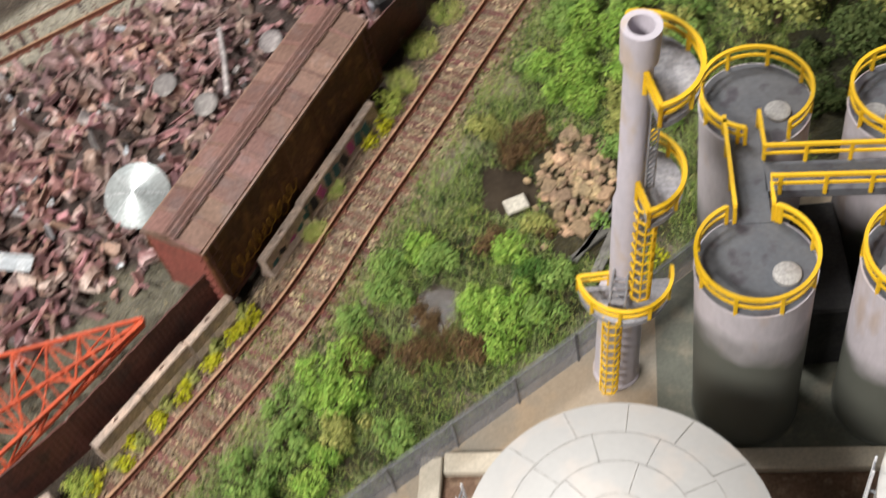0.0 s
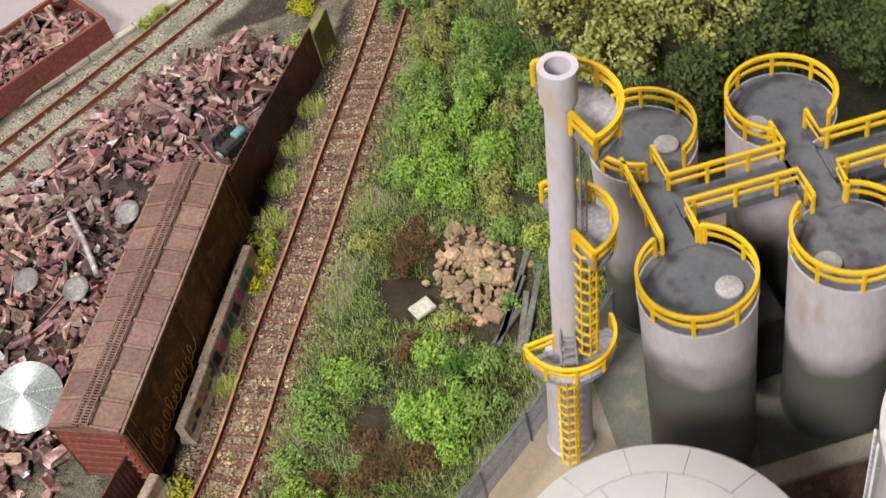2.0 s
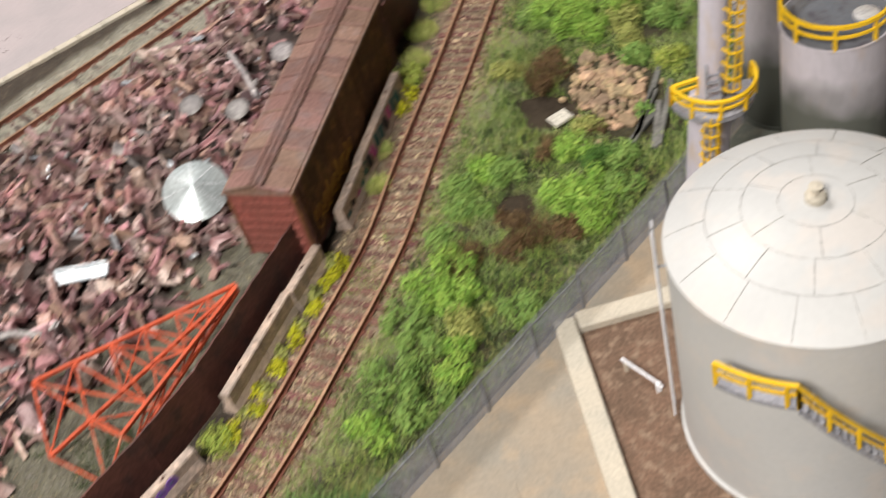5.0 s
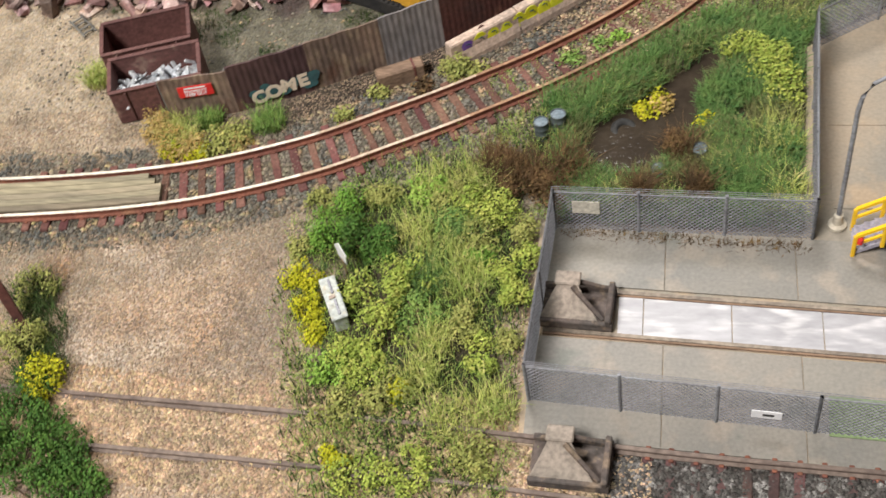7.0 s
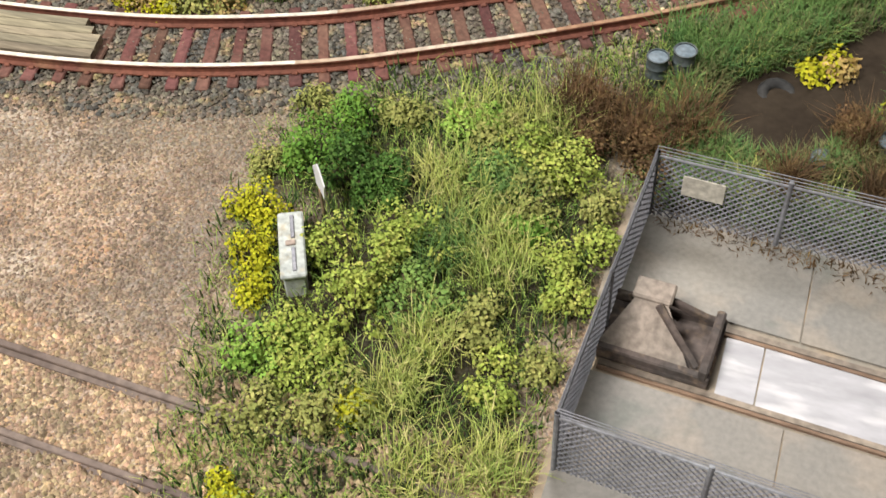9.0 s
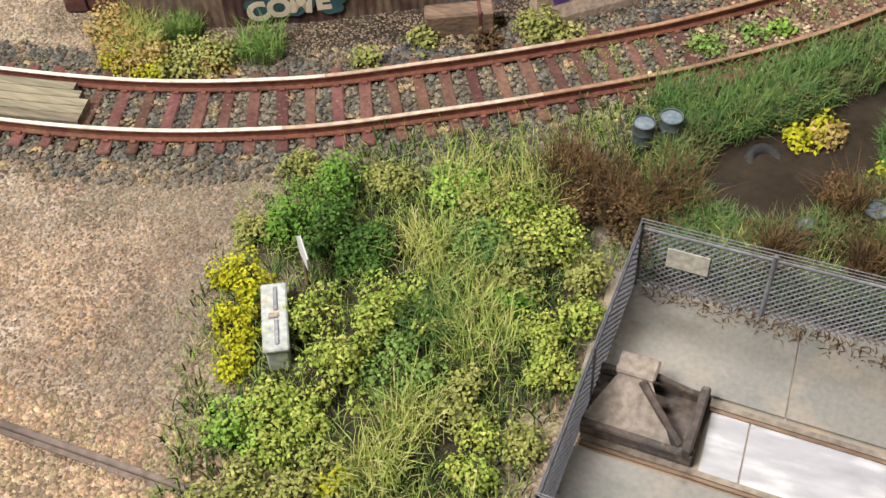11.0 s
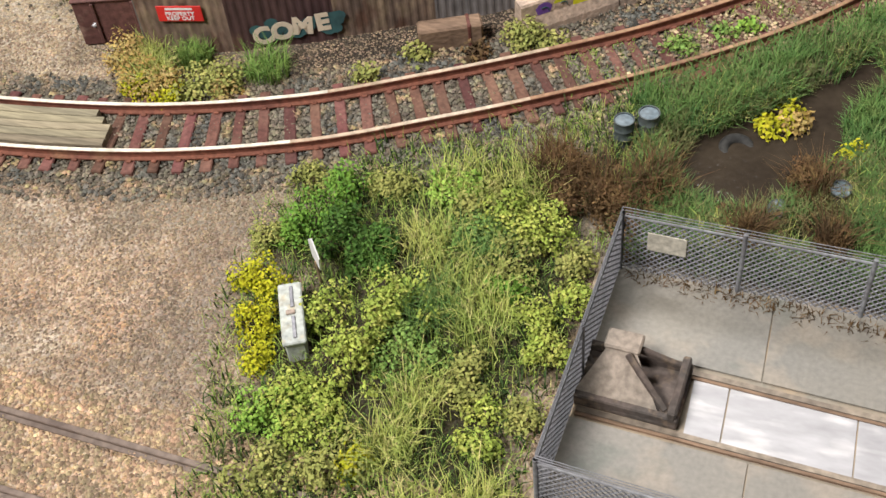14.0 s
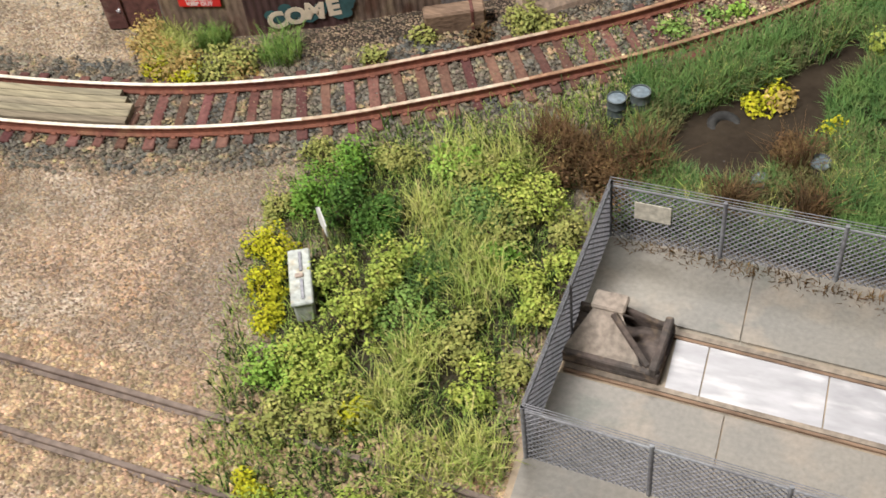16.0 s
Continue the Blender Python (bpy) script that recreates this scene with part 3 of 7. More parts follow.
# ---- the ground sheet ----
def ground_material():
    m = bpy.data.materials.new("scenic_ground")
    m.use_nodes = True
    nt = m.node_tree
    n, l = nt.nodes, nt.links
    bsdf = n["Principled BSDF"]
    geo = n.new("ShaderNodeNewGeometry")
    scl = n.new("ShaderNodeVectorMath")
    scl.operation = "MULTIPLY"
    scl.inputs[1].default_value = (1 / U,) * 3
    l.new(geo.outputs["Position"], scl.inputs[0])
    att = n.new("ShaderNodeAttribute")
    att.attribute_name = "soil"
    vor = n.new("ShaderNodeTexVoronoi")
    vor.inputs["Scale"].default_value = 12.0
    l.new(scl.outputs[0], vor.inputs["Vector"])
    vor2 = n.new("ShaderNodeTexVoronoi")
    vor2.inputs["Scale"].default_value = 26.0
    l.new(scl.outputs[0], vor2.inputs["Vector"])
    nz = n.new("ShaderNodeTexNoise")
    nz.inputs["Scale"].default_value, nz.inputs["Detail"].default_value = 0.9, 6
    l.new(scl.outputs[0], nz.inputs["Vector"])
    sep = n.new("ShaderNodeSeparateColor")
    l.new(vor.outputs["Color"], sep.inputs[0])
    sep2 = n.new("ShaderNodeSeparateColor")
    l.new(vor2.outputs["Color"], sep2.inputs[0])

    def rng(src, a, b, c, d):
        r = n.new("ShaderNodeMapRange")
        r.inputs[1].default_value, r.inputs[2].default_value, r.inputs[3].default_value, r.inputs[4].default_value = a, b, c, d
        l.new(src, r.inputs[0])
        return r.outputs[0]

    def mul(a, b):
        x = n.new("ShaderNodeMath")
        x.operation = "MULTIPLY"
        l.new(a, x.inputs[0])
        l.new(b, x.inputs[1])
        return x.outputs[0]

    v = mul(mul(rng(sep.outputs[0], 0, 1, 0.74, 1.22), rng(sep2.outputs[0], 0, 1, 0.75, 1.25)), rng(nz.outputs[0], 0.3, 0.7, 0.78, 1.22))
    hsv = n.new("ShaderNodeHueSaturation")
    l.new(att.outputs["Color"], hsv.inputs["Color"])
    l.new(v, hsv.inputs["Value"])
    l.new(rng(sep.outputs[1], 0, 1, 0.75, 1.2), hsv.inputs["Saturation"])
    l.new(rng(sep2.outputs[1], 0, 1, 0.48, 0.52), hsv.inputs["Hue"])
    l.new(hsv.outputs[0], bsdf.inputs["Base Color"])
    bsdf.inputs["Roughness"].default_value = 0.92
    bsdf.inputs["Specular IOR Level"].default_value = 0.2
    bump = n.new("ShaderNodeBump")
    bump.inputs["Strength"].default_value, bump.inputs["Distance"].default_value = 0.8, 0.06 * U
    bump.invert = True
    l.new(vor.outputs["Distance"], bump.inputs["Height"])
    l.new(bump.outputs[0], bsdf.inputs["Normal"])
    return m


def smooth01(x):
    x = np.clip(x, 0, 1)
    return x * x * (3 - 2 * x)


def ground():
    step = 0.3
    xs, ys = np.arange(-68, 36, step), np.arange(-19, 69, step)
    X, Y = np.meshgrid(xs, ys)
    Z = terrain(X, Y)
    rag = 0.45 * np.sin(X * 1.7 + 2 * np.sin(Y * 0.9)) + 0.35 * np.sin(Y * 2.3 + 1.5 * np.sin(X * 1.3))
    col = np.empty((*X.shape, 3))
    col[:] = (0.23, 0.19, 0.145)

    def lay(mask, c):
        mask = smooth01(mask)[..., None]
        col[:] = col * (1 - mask) + np.array(c) * mask

    lay((edge_dist(YARD, X, Y) + rag * 0.6) / 1.2, (0.125, 0.115, 0.085))
    lay(((-38.5 - X) / 2.5) * ((Y > 5.5) & (Y < 16)) + 0 * rag, (0.33, 0.265, 0.19))
    lay((edge_dist(HEAP_AREA, X, Y) + rag) / 1.0, (0.07, 0.052, 0.047))
    south = (Y < 4.0) & (X < -24)
    lay(np.where(south, 1.0, 0), (0.33, 0.25, 0.18))
    lay((edge_dist(DIRT, X, Y) + rag + 1.2) / 2.2, (0.36, 0.265, 0.185))
    lay((2.6 - np.abs(dist_line(main_xy, X, Y) - 2.6) + rag) / 2.0 * ((X < -30) & (Y < 7)), (0.25, 0.205, 0.15))
    for bx, by, br in ((-39.6, 2.9, 0.8), (-37.9, 2.7, 0.5), (-35.8, -0.6, 0.9), (-38.4, -0.4, 0.7), (-34.6, 1.2, 0.6), (-41.5, 1.6, 1.0)):
        lay(0.7 * np.exp(-((X - bx + 0.6 * rag) ** 2 + (Y - by + 0.5 * rag) ** 2) / br ** 2), (0.36, 0.22, 0.13))
    blot = np.exp(-((X + 36.5) ** 2 / 9 + (Y - 0.5) ** 2 / 5))
    lay(blot * 0.6, (0.4, 0.285, 0.195))
    lay(0.8 * np.exp(-((X + 34.0) ** 2 / 1.6 + (Y - 0.3) ** 2 / 9)), (0.2, 0.165, 0.13))
    for bx, by, br in ((-38.4, 2.0, 0.6), (-38.0, 1.5, 0.45), (-39.6, 2.4, 0.6), (-38.6, -2.2, 1.0), (-37.3, -1.5, 0.4), (-34.8, -2.8, 0.35), (-39.0, -2.0, 1.2), (-40.2, -1.2, 0.9)):
        lay(np.exp(-((X - bx + 0.3 * rag) ** 2 + (Y - by + 0.3 * rag) ** 2) / br ** 2), (0.41, 0.335, 0.26))
    dl = dist_line(low_xy, X, Y)
    lay(np.where(dl < 2.2, 1.0 - dl / 2.6, 0), (0.43, 0.31, 0.2))
    lay(np.where((dl < 1.6) & (X > -23.3), 1.0, 0), (0.06, 0.052, 0.048))
    # meadow soil, its colour darkened for the shade under grass and bushes
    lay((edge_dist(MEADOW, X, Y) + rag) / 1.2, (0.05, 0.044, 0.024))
    dm = dist_line(main_xy, X, Y)
    lay(np.where((edge_dist(YARD, X, Y) < 0.2) & (edge_dist(MEADOW, X, Y) < 0) & (Y > 7), (X + 38 + rag) / 4, 0), (0.062, 0.049, 0.038))
    lay((2.3 - dm + 0.4 * rag) / 0.8, (0.12, 0.1, 0.076))
    lay(np.where(X > -25, (2.2 - dm + 0.4 * rag) / 0.8, 0), (0.24, 0.175, 0.12))
    df = dist_line(far_xy, X, Y)
    lay((2.6 - df + 0.4 * rag) / 0.8, (0.27, 0.25, 0.2))
    # near-black tone paints the shade of the hollow behind the silos
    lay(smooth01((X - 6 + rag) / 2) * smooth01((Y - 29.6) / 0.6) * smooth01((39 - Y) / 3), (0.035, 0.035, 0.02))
    for p in PONDS:
        lay((edge_dist(p, X, Y) + 0.5) / 0.6, (0.06, 0.05, 0.035))
    ny, nx = X.shape
    verts = np.stack([X, Y, Z], -1).reshape(-1, 3) * U
    i = np.arange(nx * ny).reshape(ny, nx)
    faces = np.stack([i[:-1, :-1], i[:-1, 1:], i[1:, 1:], i[1:, :-1]], -1).reshape(-1, 4)
    me = bpy.data.meshes.new("ground")
    me.from_pydata(verts.tolist(), [], faces.tolist())
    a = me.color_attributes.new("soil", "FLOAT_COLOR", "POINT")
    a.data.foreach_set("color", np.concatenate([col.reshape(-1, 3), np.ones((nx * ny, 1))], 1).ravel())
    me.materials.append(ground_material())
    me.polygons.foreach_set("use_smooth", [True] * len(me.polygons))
    tagged(new("ground", me), "scenic ground of gravel, tan dirt, dark soil and painted shade", kind="structure")


ground()


def ponds():
    for p in PONDS:
        pts = curve_points(list(p) + [p[0]], 0.25)
        cx, cy = sum(q[0] for q in pts) / len(pts), sum(q[1] for q in pts) / len(pts)
        s = Shape().prism([(cx + (x - cx) * 1.25, cy + (y - cy) * 1.25) for x, y, a in pts], -0.3, -0.085)
        solo("water", s, WATER, "muddy brown pond water with bright glints", kind="structure")


ponds()


# ---- the concrete apron ----
def apron():
    base = solo("pavement", Shape().prism(APRON, -0.6, -0.05), CONCRETE_TAN, "tan and grey stained concrete yard paving", kind="structure")
    slope = -0.06
    # slabs north of, between and south of the inset rails
    for a0, a1, mat, nm in ((1.62, 3.2, CONCRETE, "slab"), (-3.75, -0.38, CONCRETE, "slab"), (-0.14, 1.38, INSET, "inset_slab")):
        x = -25.55 if nm == "slab" else -23.1
        first = True
        while x < 20:
            w = 3.85 if not (nm == "slab" and first) else 3.8
            if nm == "inset_slab":
                w = 0.75 if first else 2.55
            first = False
            xe = x + w - 0.035
            y = lambda q, b: b + slope * (q + 25.4)
            top = a1 if not (nm == "slab" and a1 > 3) else a1 + (0.75 if x < -17.5 else 0.9)
            poly = [(x, y(x, a0)), (xe, y(xe, a0)), (xe, y(xe, top)), (x, y(x, top))]
            part(nm, Shape().prism(poly, -0.3, 0.0 if nm == "slab" else -0.015), mat, base)
            x += w
    # slabs of the plant yard
    for gx in range(9):
        for gy in range(5):
            x0, y0 = -16.7 + gx * 4.4, 4.75 + gy * 3.6
            poly = [(x0, y0), (x0 + 4.37, y0), (x0 + 4.37, y0 + 3.57), (x0, y0 + 3.57)]
            lim = 11.85 + (x0 + 16.9) * 0.7
            if y0 + 3.6 > lim or x0 < -17:
                continue
            part("slab", Shape().prism(poly, -0.3, -0.02), CONCRETE_TAN, base)
    # green-stained concrete, darkened further to hold the shade round the silos
    dusty = material("green_shaded_concrete", (0.15, 0.155, 0.125), (0.115, 0.12, 0.1), 0.3, 8, (0.2, 0.185, 0.145), rough=0.7, bump=0.12, fine=0.15)
    part("silo_bay", Shape().prism([(-0.7, 17.75), (20, 16.9), (20, 28.9), (4.4, 27.6), (-0.3, 24.0)], -0.3, -0.012), dusty, base, "green-grey stained concrete round the silos, darkened for shade")
    pad = solo("pad", Shape().box((-14.0, -2.9, 0.02), (6.6, 1.25, 0.06), rz=-3, ch=0.02), GREEN_PAD, "mossy green painted pad on the concrete", kind="structure")


apron()


def inset_rails():
    t = thing("inset_track", "pair of brown rails set flush in concrete", "track", kind="structure")
    for off in (0.78, -0.78):
        line = [(x, y, 0.0) for x, y in [(-25.3 + k * 57.3 / 30, 0.62 + off - 0.06 * k * 57.3 / 30) for k in range(31)]]
        part("rail", Shape().sweep(line, [(-0.06, -0.25), (0.06, -0.25), (0.06, 0.03), (-0.06, 0.03)]), INSET_RAIL, t)
        part("timber_edge", Shape().sweep(line, [(0.075, -0.25), (0.14, -0.25), (0.14, 0.015), (0.075, 0.015)]), WOOD, t, "splintered brown timber edging")


inset_rails()


# ---- tracks ----
def track(name, line, label, tie_mat, top_mat, tie_z, rail_top, ties=True, tie_from=None, spacing=0.665, gauge=1.72):
    t = thing(name, label, "track", kind="structure")
    g = gauge / 2
    for off in (g, -g):
        rail = [(x + off * math.sin(a), y - off * math.cos(a), 0) for x, y, a in line[::2]]
        foot = [(-0.13, tie_z), (0.13, tie_z), (0.13, tie_z + 0.035), (0.035, tie_z + 0.06), (0.035, rail_top - 0.07), (0.065, rail_top - 0.05),
                (0.065, rail_top - 0.012), (-0.065, rail_top - 0.012), (-0.065, rail_top - 0.05), (-0.035, rail_top - 0.07), (-0.035, tie_z + 0.06), (-0.13, tie_z + 0.035)]
        r = part("rail", Shape().sweep(rail, foot), RAIL_SIDING if top_mat is RAIL_SIDING else RUST_RED, t)
        cut = next((i for i, p in enumerate(rail) if p[0] > -28.5), 1) if top_mat is RAIL_TOP else 1
        head = [(-0.058, rail_top - 0.011), (0.058, rail_top - 0.011), (0.05, rail_top), (-0.05, rail_top)]
        if cut > 1:
            mid = next(i for i, p in enumerate(rail) if p[0] > -34)
            # painted glare: cream stretch first, then the fading one
            part("rail_head", Shape().sweep(rail[:mid + 1], head), RAIL_TOP, r, "pale rail head with glare painted in")
            part("rail_head", Shape().sweep(rail[mid:cut + 1], head), RAIL_TOP_MID, r, "tan rail head with fading glare painted in")
        part("rail_head", Shape().sweep(rail[cut:], head), RAIL_TOP_RUST if top_mat is RAIL_TOP else top_mat, r, "dull brown rail head")
    if ties:
        ctrl = curve_points([(x, y) for x, y, a in line[::20]], spacing)
        me = [Shape().box((0, 0, tie_z - 0.09), (0.27 + 0.02 * k, 2.72 + 0.06 * k, 0.2), ch=0.03).mesh("tie", tie_mat) for k in range(3)]
        clip = Shape()
        for off in (g, -g):
            for s in (-0.17, 0.17):
                clip.box((0, off + s, tie_z + 0.035), (0.14, 0.09, 0.07), ch=0.02)
        mc = clip.mesh("tie_plate", RUST_RED)
        near = [c for c in ctrl if -44 < c[0] < 1]
        for i, (x, y, a) in enumerate(near[:150]):
            if tie_from and x < tie_from:
                continue
            o = piece("tie", me[i % 3], t, at(x + random.uniform(-0.03, 0.03), y, 0, math.degrees(a) + random.uniform(-2, 2)))
            piece("tie_plate", mc, o)
    return t


track("main_track", main_line, "curving single track with red-brown rails and ties", TIE, RAIL_TOP, 0.1, 0.36)
track("siding_track", low_line, "rusty siding sunk in tan ballast and weeds", TIE_DARK, RAIL_SIDING, -0.045, 0.17, tie_from=-22.6, gauge=1.68)
track("far_track", far_line, "rusty track half buried behind the scrap yard", TIE_DARK, RAIL_TOP_RUST, -0.08, 0.22)


def crossing():
    t = thing("track_crossing", "grey weathered timber planks laid between the rails", "crossing")
    pts = [p for p in main_line if -58 < p[0] < -38.6]
    for k in range(5):
        off = -0.54 + 0.27 * k
        end = len(pts) if k < 4 else len(pts)
        cut = 2 if k == 0 else (0 if k > 1 else 1)
        line = [(x + off * math.sin(a), y - off * math.cos(a), 0) for x, y, a in pts[:len(pts) - cut]]
        part("plank", Shape().sweep(line, [(-0.125, 0.05), (0.125, 0.05), (0.125, 0.31), (0.1, 0.33), (-0.1, 0.33), (-0.125, 0.31)]), PLANK, t)


crossing()


# ---- chain-link fence ----
def chain_fence():
    t = thing("chain_link_fence", "grey chain-link fence with posts and barbed top wires", "fence")
    H = 1.72
    for (x0, y0), (x1, y1) in list(zip(FENCE, FENCE[1:])) + [((-25.5, -2.62), (-17.7, -3.25)), ((-17.7, -3.25), (6, -4.9))]:
        L = math.hypot(x1 - x0, y1 - y0)
        ux, uy = (x1 - x0) / L, (y1 - y0) / L
        P = lambda s, z: (x0 + ux * s, y0 + uy * s, z)
        n = max(1, round(L / 2.75))
        for i in range(n + 1):
            part("post", Shape().tube([P(L * i / n, -0.1), P(L * i / n, H + 0.12)], 0.05, 8), POST, t)
        part("top_rail", Shape().tube([P(0, H), P(L, H)], 0.03, 6), POST, t)
        for k in range(3):
            part("barbed_wire", Shape().tube([P(0, H + 0.09 + 0.09 * k), P(L, H + 0.09 + 0.09 * k)], 0.011, 4), WIRE, t)
        mesh = Shape()
        pitch = 0.16
        m = int((L + H) / pitch) + 1
        for i in range(-int(H / pitch) - 1, m):
            for sgn in (1, -1):
                s0 = i * pitch
                a, b = (s0, s0 + H) if sgn > 0 else (s0 + H, s0)
                za, zb = 0.02, H
                # cut the wire to the panel's ends
                lo, hi = 0.0, 1.0
                d = b - a
                t0, t1 = sorted(((0 - a) / d, (L - a) / d))
                lo, hi = max(lo, t0), min(hi, t1)
                if hi - lo < 0.02:
                    continue
                mesh.tube([P(a + d * lo, za + (zb - za) * lo), P(a + d * hi, za + (zb - za) * hi)], 0.017, 3, caps=False)
        part("wire_mesh", mesh, WIRE, t)
    part("notice", Shape().box((-24.2, 3.68, 1.1), (0.85, 0.03, 0.55), rz=-2.5, ch=0.01), PALE_SLAB, t, "blank pale plate wired to the mesh")


chain_fence()


# ---- silos ----
SILOS = [(3.28, 25.8, 1.8, (0.66, -0.45)), (2.45, 19.47, 1.8, (0.85, -0.42)), (7.96, 25.2, 1.8, (-1.05, -0.35)), (7.25, 19.1, 1.8, (-0.95, -0.4))]
DECK_Z = 8.6


def rail_run(t, line, h=0.85, gap=1.35, name="railing"):
    """A yellow guard rail: two rails and posts along a line."""
    a = part(name, Shape().sweep([(x, y, z + h) for x, y, z in line], [(-0.06, -0.06), (0.06, -0.06), (0.06, 0.06), (-0.06, 0.06)]), YELLOW, t)
    part("mid_rail", Shape().sweep([(x, y, z + h * 0.55) for x, y, z in line], [(-0.035, -0.05), (0.035, -0.05), (0.035, 0.05), (-0.035, 0.05)]), YELLOW, a)
    acc, nxt = 0.0, 0.0
    pts = [Vector(p) for p in line]
    ends = [pts[0], pts[-1]]
    for p, q in zip(pts, pts[1:]):
        seg = (q - p).length
        while nxt <= acc + seg:
            c = p + (q - p) * ((nxt - acc) / max(seg, 1e-6))
            part("rail_post", Shape().box((c.x, c.y, c.z + h / 2 - 0.04), (0.12, 0.12, h + 0.1), ch=0.02), YELLOW, a)
            nxt += gap
        acc += seg
    c = ends[1]
    part("rail_post", Shape().box((c.x, c.y, c.z + h / 2 - 0.04), (0.12, 0.12, h + 0.1), ch=0.02), YELLOW, a)


def arc(cx, cy, r, a0, a1, z, n=40):
    return [(cx + r * math.cos(radians(a0 + (a1 - a0) * k / n)), cy + r * math.sin(radians(a0 + (a1 - a0) * k / n)), z) for k in range(n + 1)]


def silos():
    # the opening in each guard rail, in degrees
    gaps = [(-108, -62), (62, 112), (-122, -58), (68, 122)]
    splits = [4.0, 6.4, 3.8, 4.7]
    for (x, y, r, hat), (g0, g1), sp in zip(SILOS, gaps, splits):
        t = thing("silo", "tall lilac-grey silo with darker green-grey lower half and yellow guard rail", "silo", x, y, group="four silos")
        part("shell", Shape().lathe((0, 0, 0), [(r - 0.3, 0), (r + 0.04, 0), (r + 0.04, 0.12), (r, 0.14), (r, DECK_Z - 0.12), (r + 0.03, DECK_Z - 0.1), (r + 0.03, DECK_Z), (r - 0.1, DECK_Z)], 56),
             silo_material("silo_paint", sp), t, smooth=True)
        part("deck", Shape().lathe((0, 0, 0), [(r - 0.02, DECK_Z - 0.05), (r - 0.02, DECK_Z + 0.02), (0, DECK_Z + 0.03)], 56), DECK, t, "dark grey roof deck")
        part("hatch", Shape().lathe((hat[0], hat[1], DECK_Z), [(0.42, 0), (0.42, 0.12), (0.38, 0.15), (0, 0.15)], 28), HATCH, t, "round pale hatch cover", smooth=True)
        rail_run(t, arc(0, 0, r - 0.03, g1, g0 + 360, DECK_Z))


silos()


def walkways():
    t = thing("silo_walkway", "grey plank bridges with yellow rails joining the silo tops", "walkway", 5.08, 22.4, 0)
    ox, oy = 5.3, 22.9
    z = DECK_Z

    def deck(x0, y0, x1, y1, w):
        d = Vector((x1 - x0, y1 - y0, 0)).normalized()
        s = Vector((d.y, -d.x, 0)) * w / 2
        poly = [(x0 - ox + s.x, y0 - oy + s.y), (x1 - ox + s.x, y1 - oy + s.y), (x1 - ox - s.x, y1 - oy - s.y), (x0 - ox - s.x, y0 - oy - s.y)]
        if (poly[1][0] - poly[0][0]) * (poly[2][1] - poly[0][1]) - (poly[1][1] - poly[0][1]) * (poly[2][0] - poly[0][0]) < 0:
            poly = poly[::-1]
        part("bridge_deck", Shape().prism(poly, z - 0.3, z + 0.05), DECK, t)

    deck(2.95, 25.3, 2.8, 21.5, 1.1)
    deck(7.9, 24.7, 7.6, 21.1, 1.15)
    deck(3.4, 23.25, 7.3, 22.95, 1.15)
    deck(8.3, 22.85, 22, 21.8, 1.3)
    L = lambda pts: [(x - ox, y - oy, z) for x, y in pts]
    rail_run(t, L([(2.25, 21.6), (2.35, 25.2)]))
    rail_run(t, L([(3.45, 25.3), (3.45, 23.85), (7.25, 23.55), (7.25, 24.6)]))
    rail_run(t, L([(3.4, 21.6), (3.45, 22.65), (7.1, 22.35), (7.05, 21.2)]))
    rail_run(t, L([(8.5, 24.6), (8.45, 23.5), (22, 22.5)]))
    rail_run(t, L([(8.15, 21.15), (8.3, 22.15), (22, 21.15)]))


walkways()


# ---- the exhaust stack ----
def ladder(t, x, y, z0, z1, ang, cage=True, mat=YELLOW):
    """An upright ladder with a hoop cage that faces the direction ang."""
    a = radians(ang)
    d, s = Vector((math.cos(a), math.sin(a), 0)), Vector((-math.sin(a), math.cos(a), 0))
    o = Vector((x, y, 0))
    la = part("ladder", Shape().beam(o + s * 0.2 + Vector((0, 0, z0)), o + s * 0.2 + Vector((0, 0, z1)), 0.05), GREY_METAL, t)
    part("stile", Shape().beam(o - s * 0.2 + Vector((0, 0, z0)), o - s * 0.2 + Vector((0, 0, z1)), 0.05), GREY_METAL, la)
    z = z0 + 0.15
    while z < z1:
        part("rung", Shape().beam(o + s * 0.2 + Vector((0, 0, z)), o - s * 0.2 + Vector((0, 0, z)), 0.045), GREY_METAL, la)
        z += 0.24
    if cage:
        z = z0 + 0.5
        hoops = Shape()
        while z < z1 + 0.1:
            hoops.tube([o + s * 0.3 + Vector((0, 0, z)), o + s * 0.3 + d * 0.3 + Vector((0, 0, z)), o + s * 0.17 + d * 0.5 + Vector((0, 0, z)),
                        o - s * 0.17 + d * 0.5 + Vector((0, 0, z)), o - s * 0.3 + d * 0.3 + Vector((0, 0, z)), o - s * 0.3 + Vector((0, 0, z))], 0.05, 5)
            z += 0.55
        for q in (s * 0.3 + d * 0.3, s * 0.12 + d * 0.5, -s * 0.12 + d * 0.5, -s * 0.3 + d * 0.3):
            hoops.beam(o + q + Vector((0, 0, z0 + 0.5)), o + q + Vector((0, 0, z1 + 0.1)), 0.07, 0.05)
        part("cage", hoops, mat, la, "yellow hoop cage")


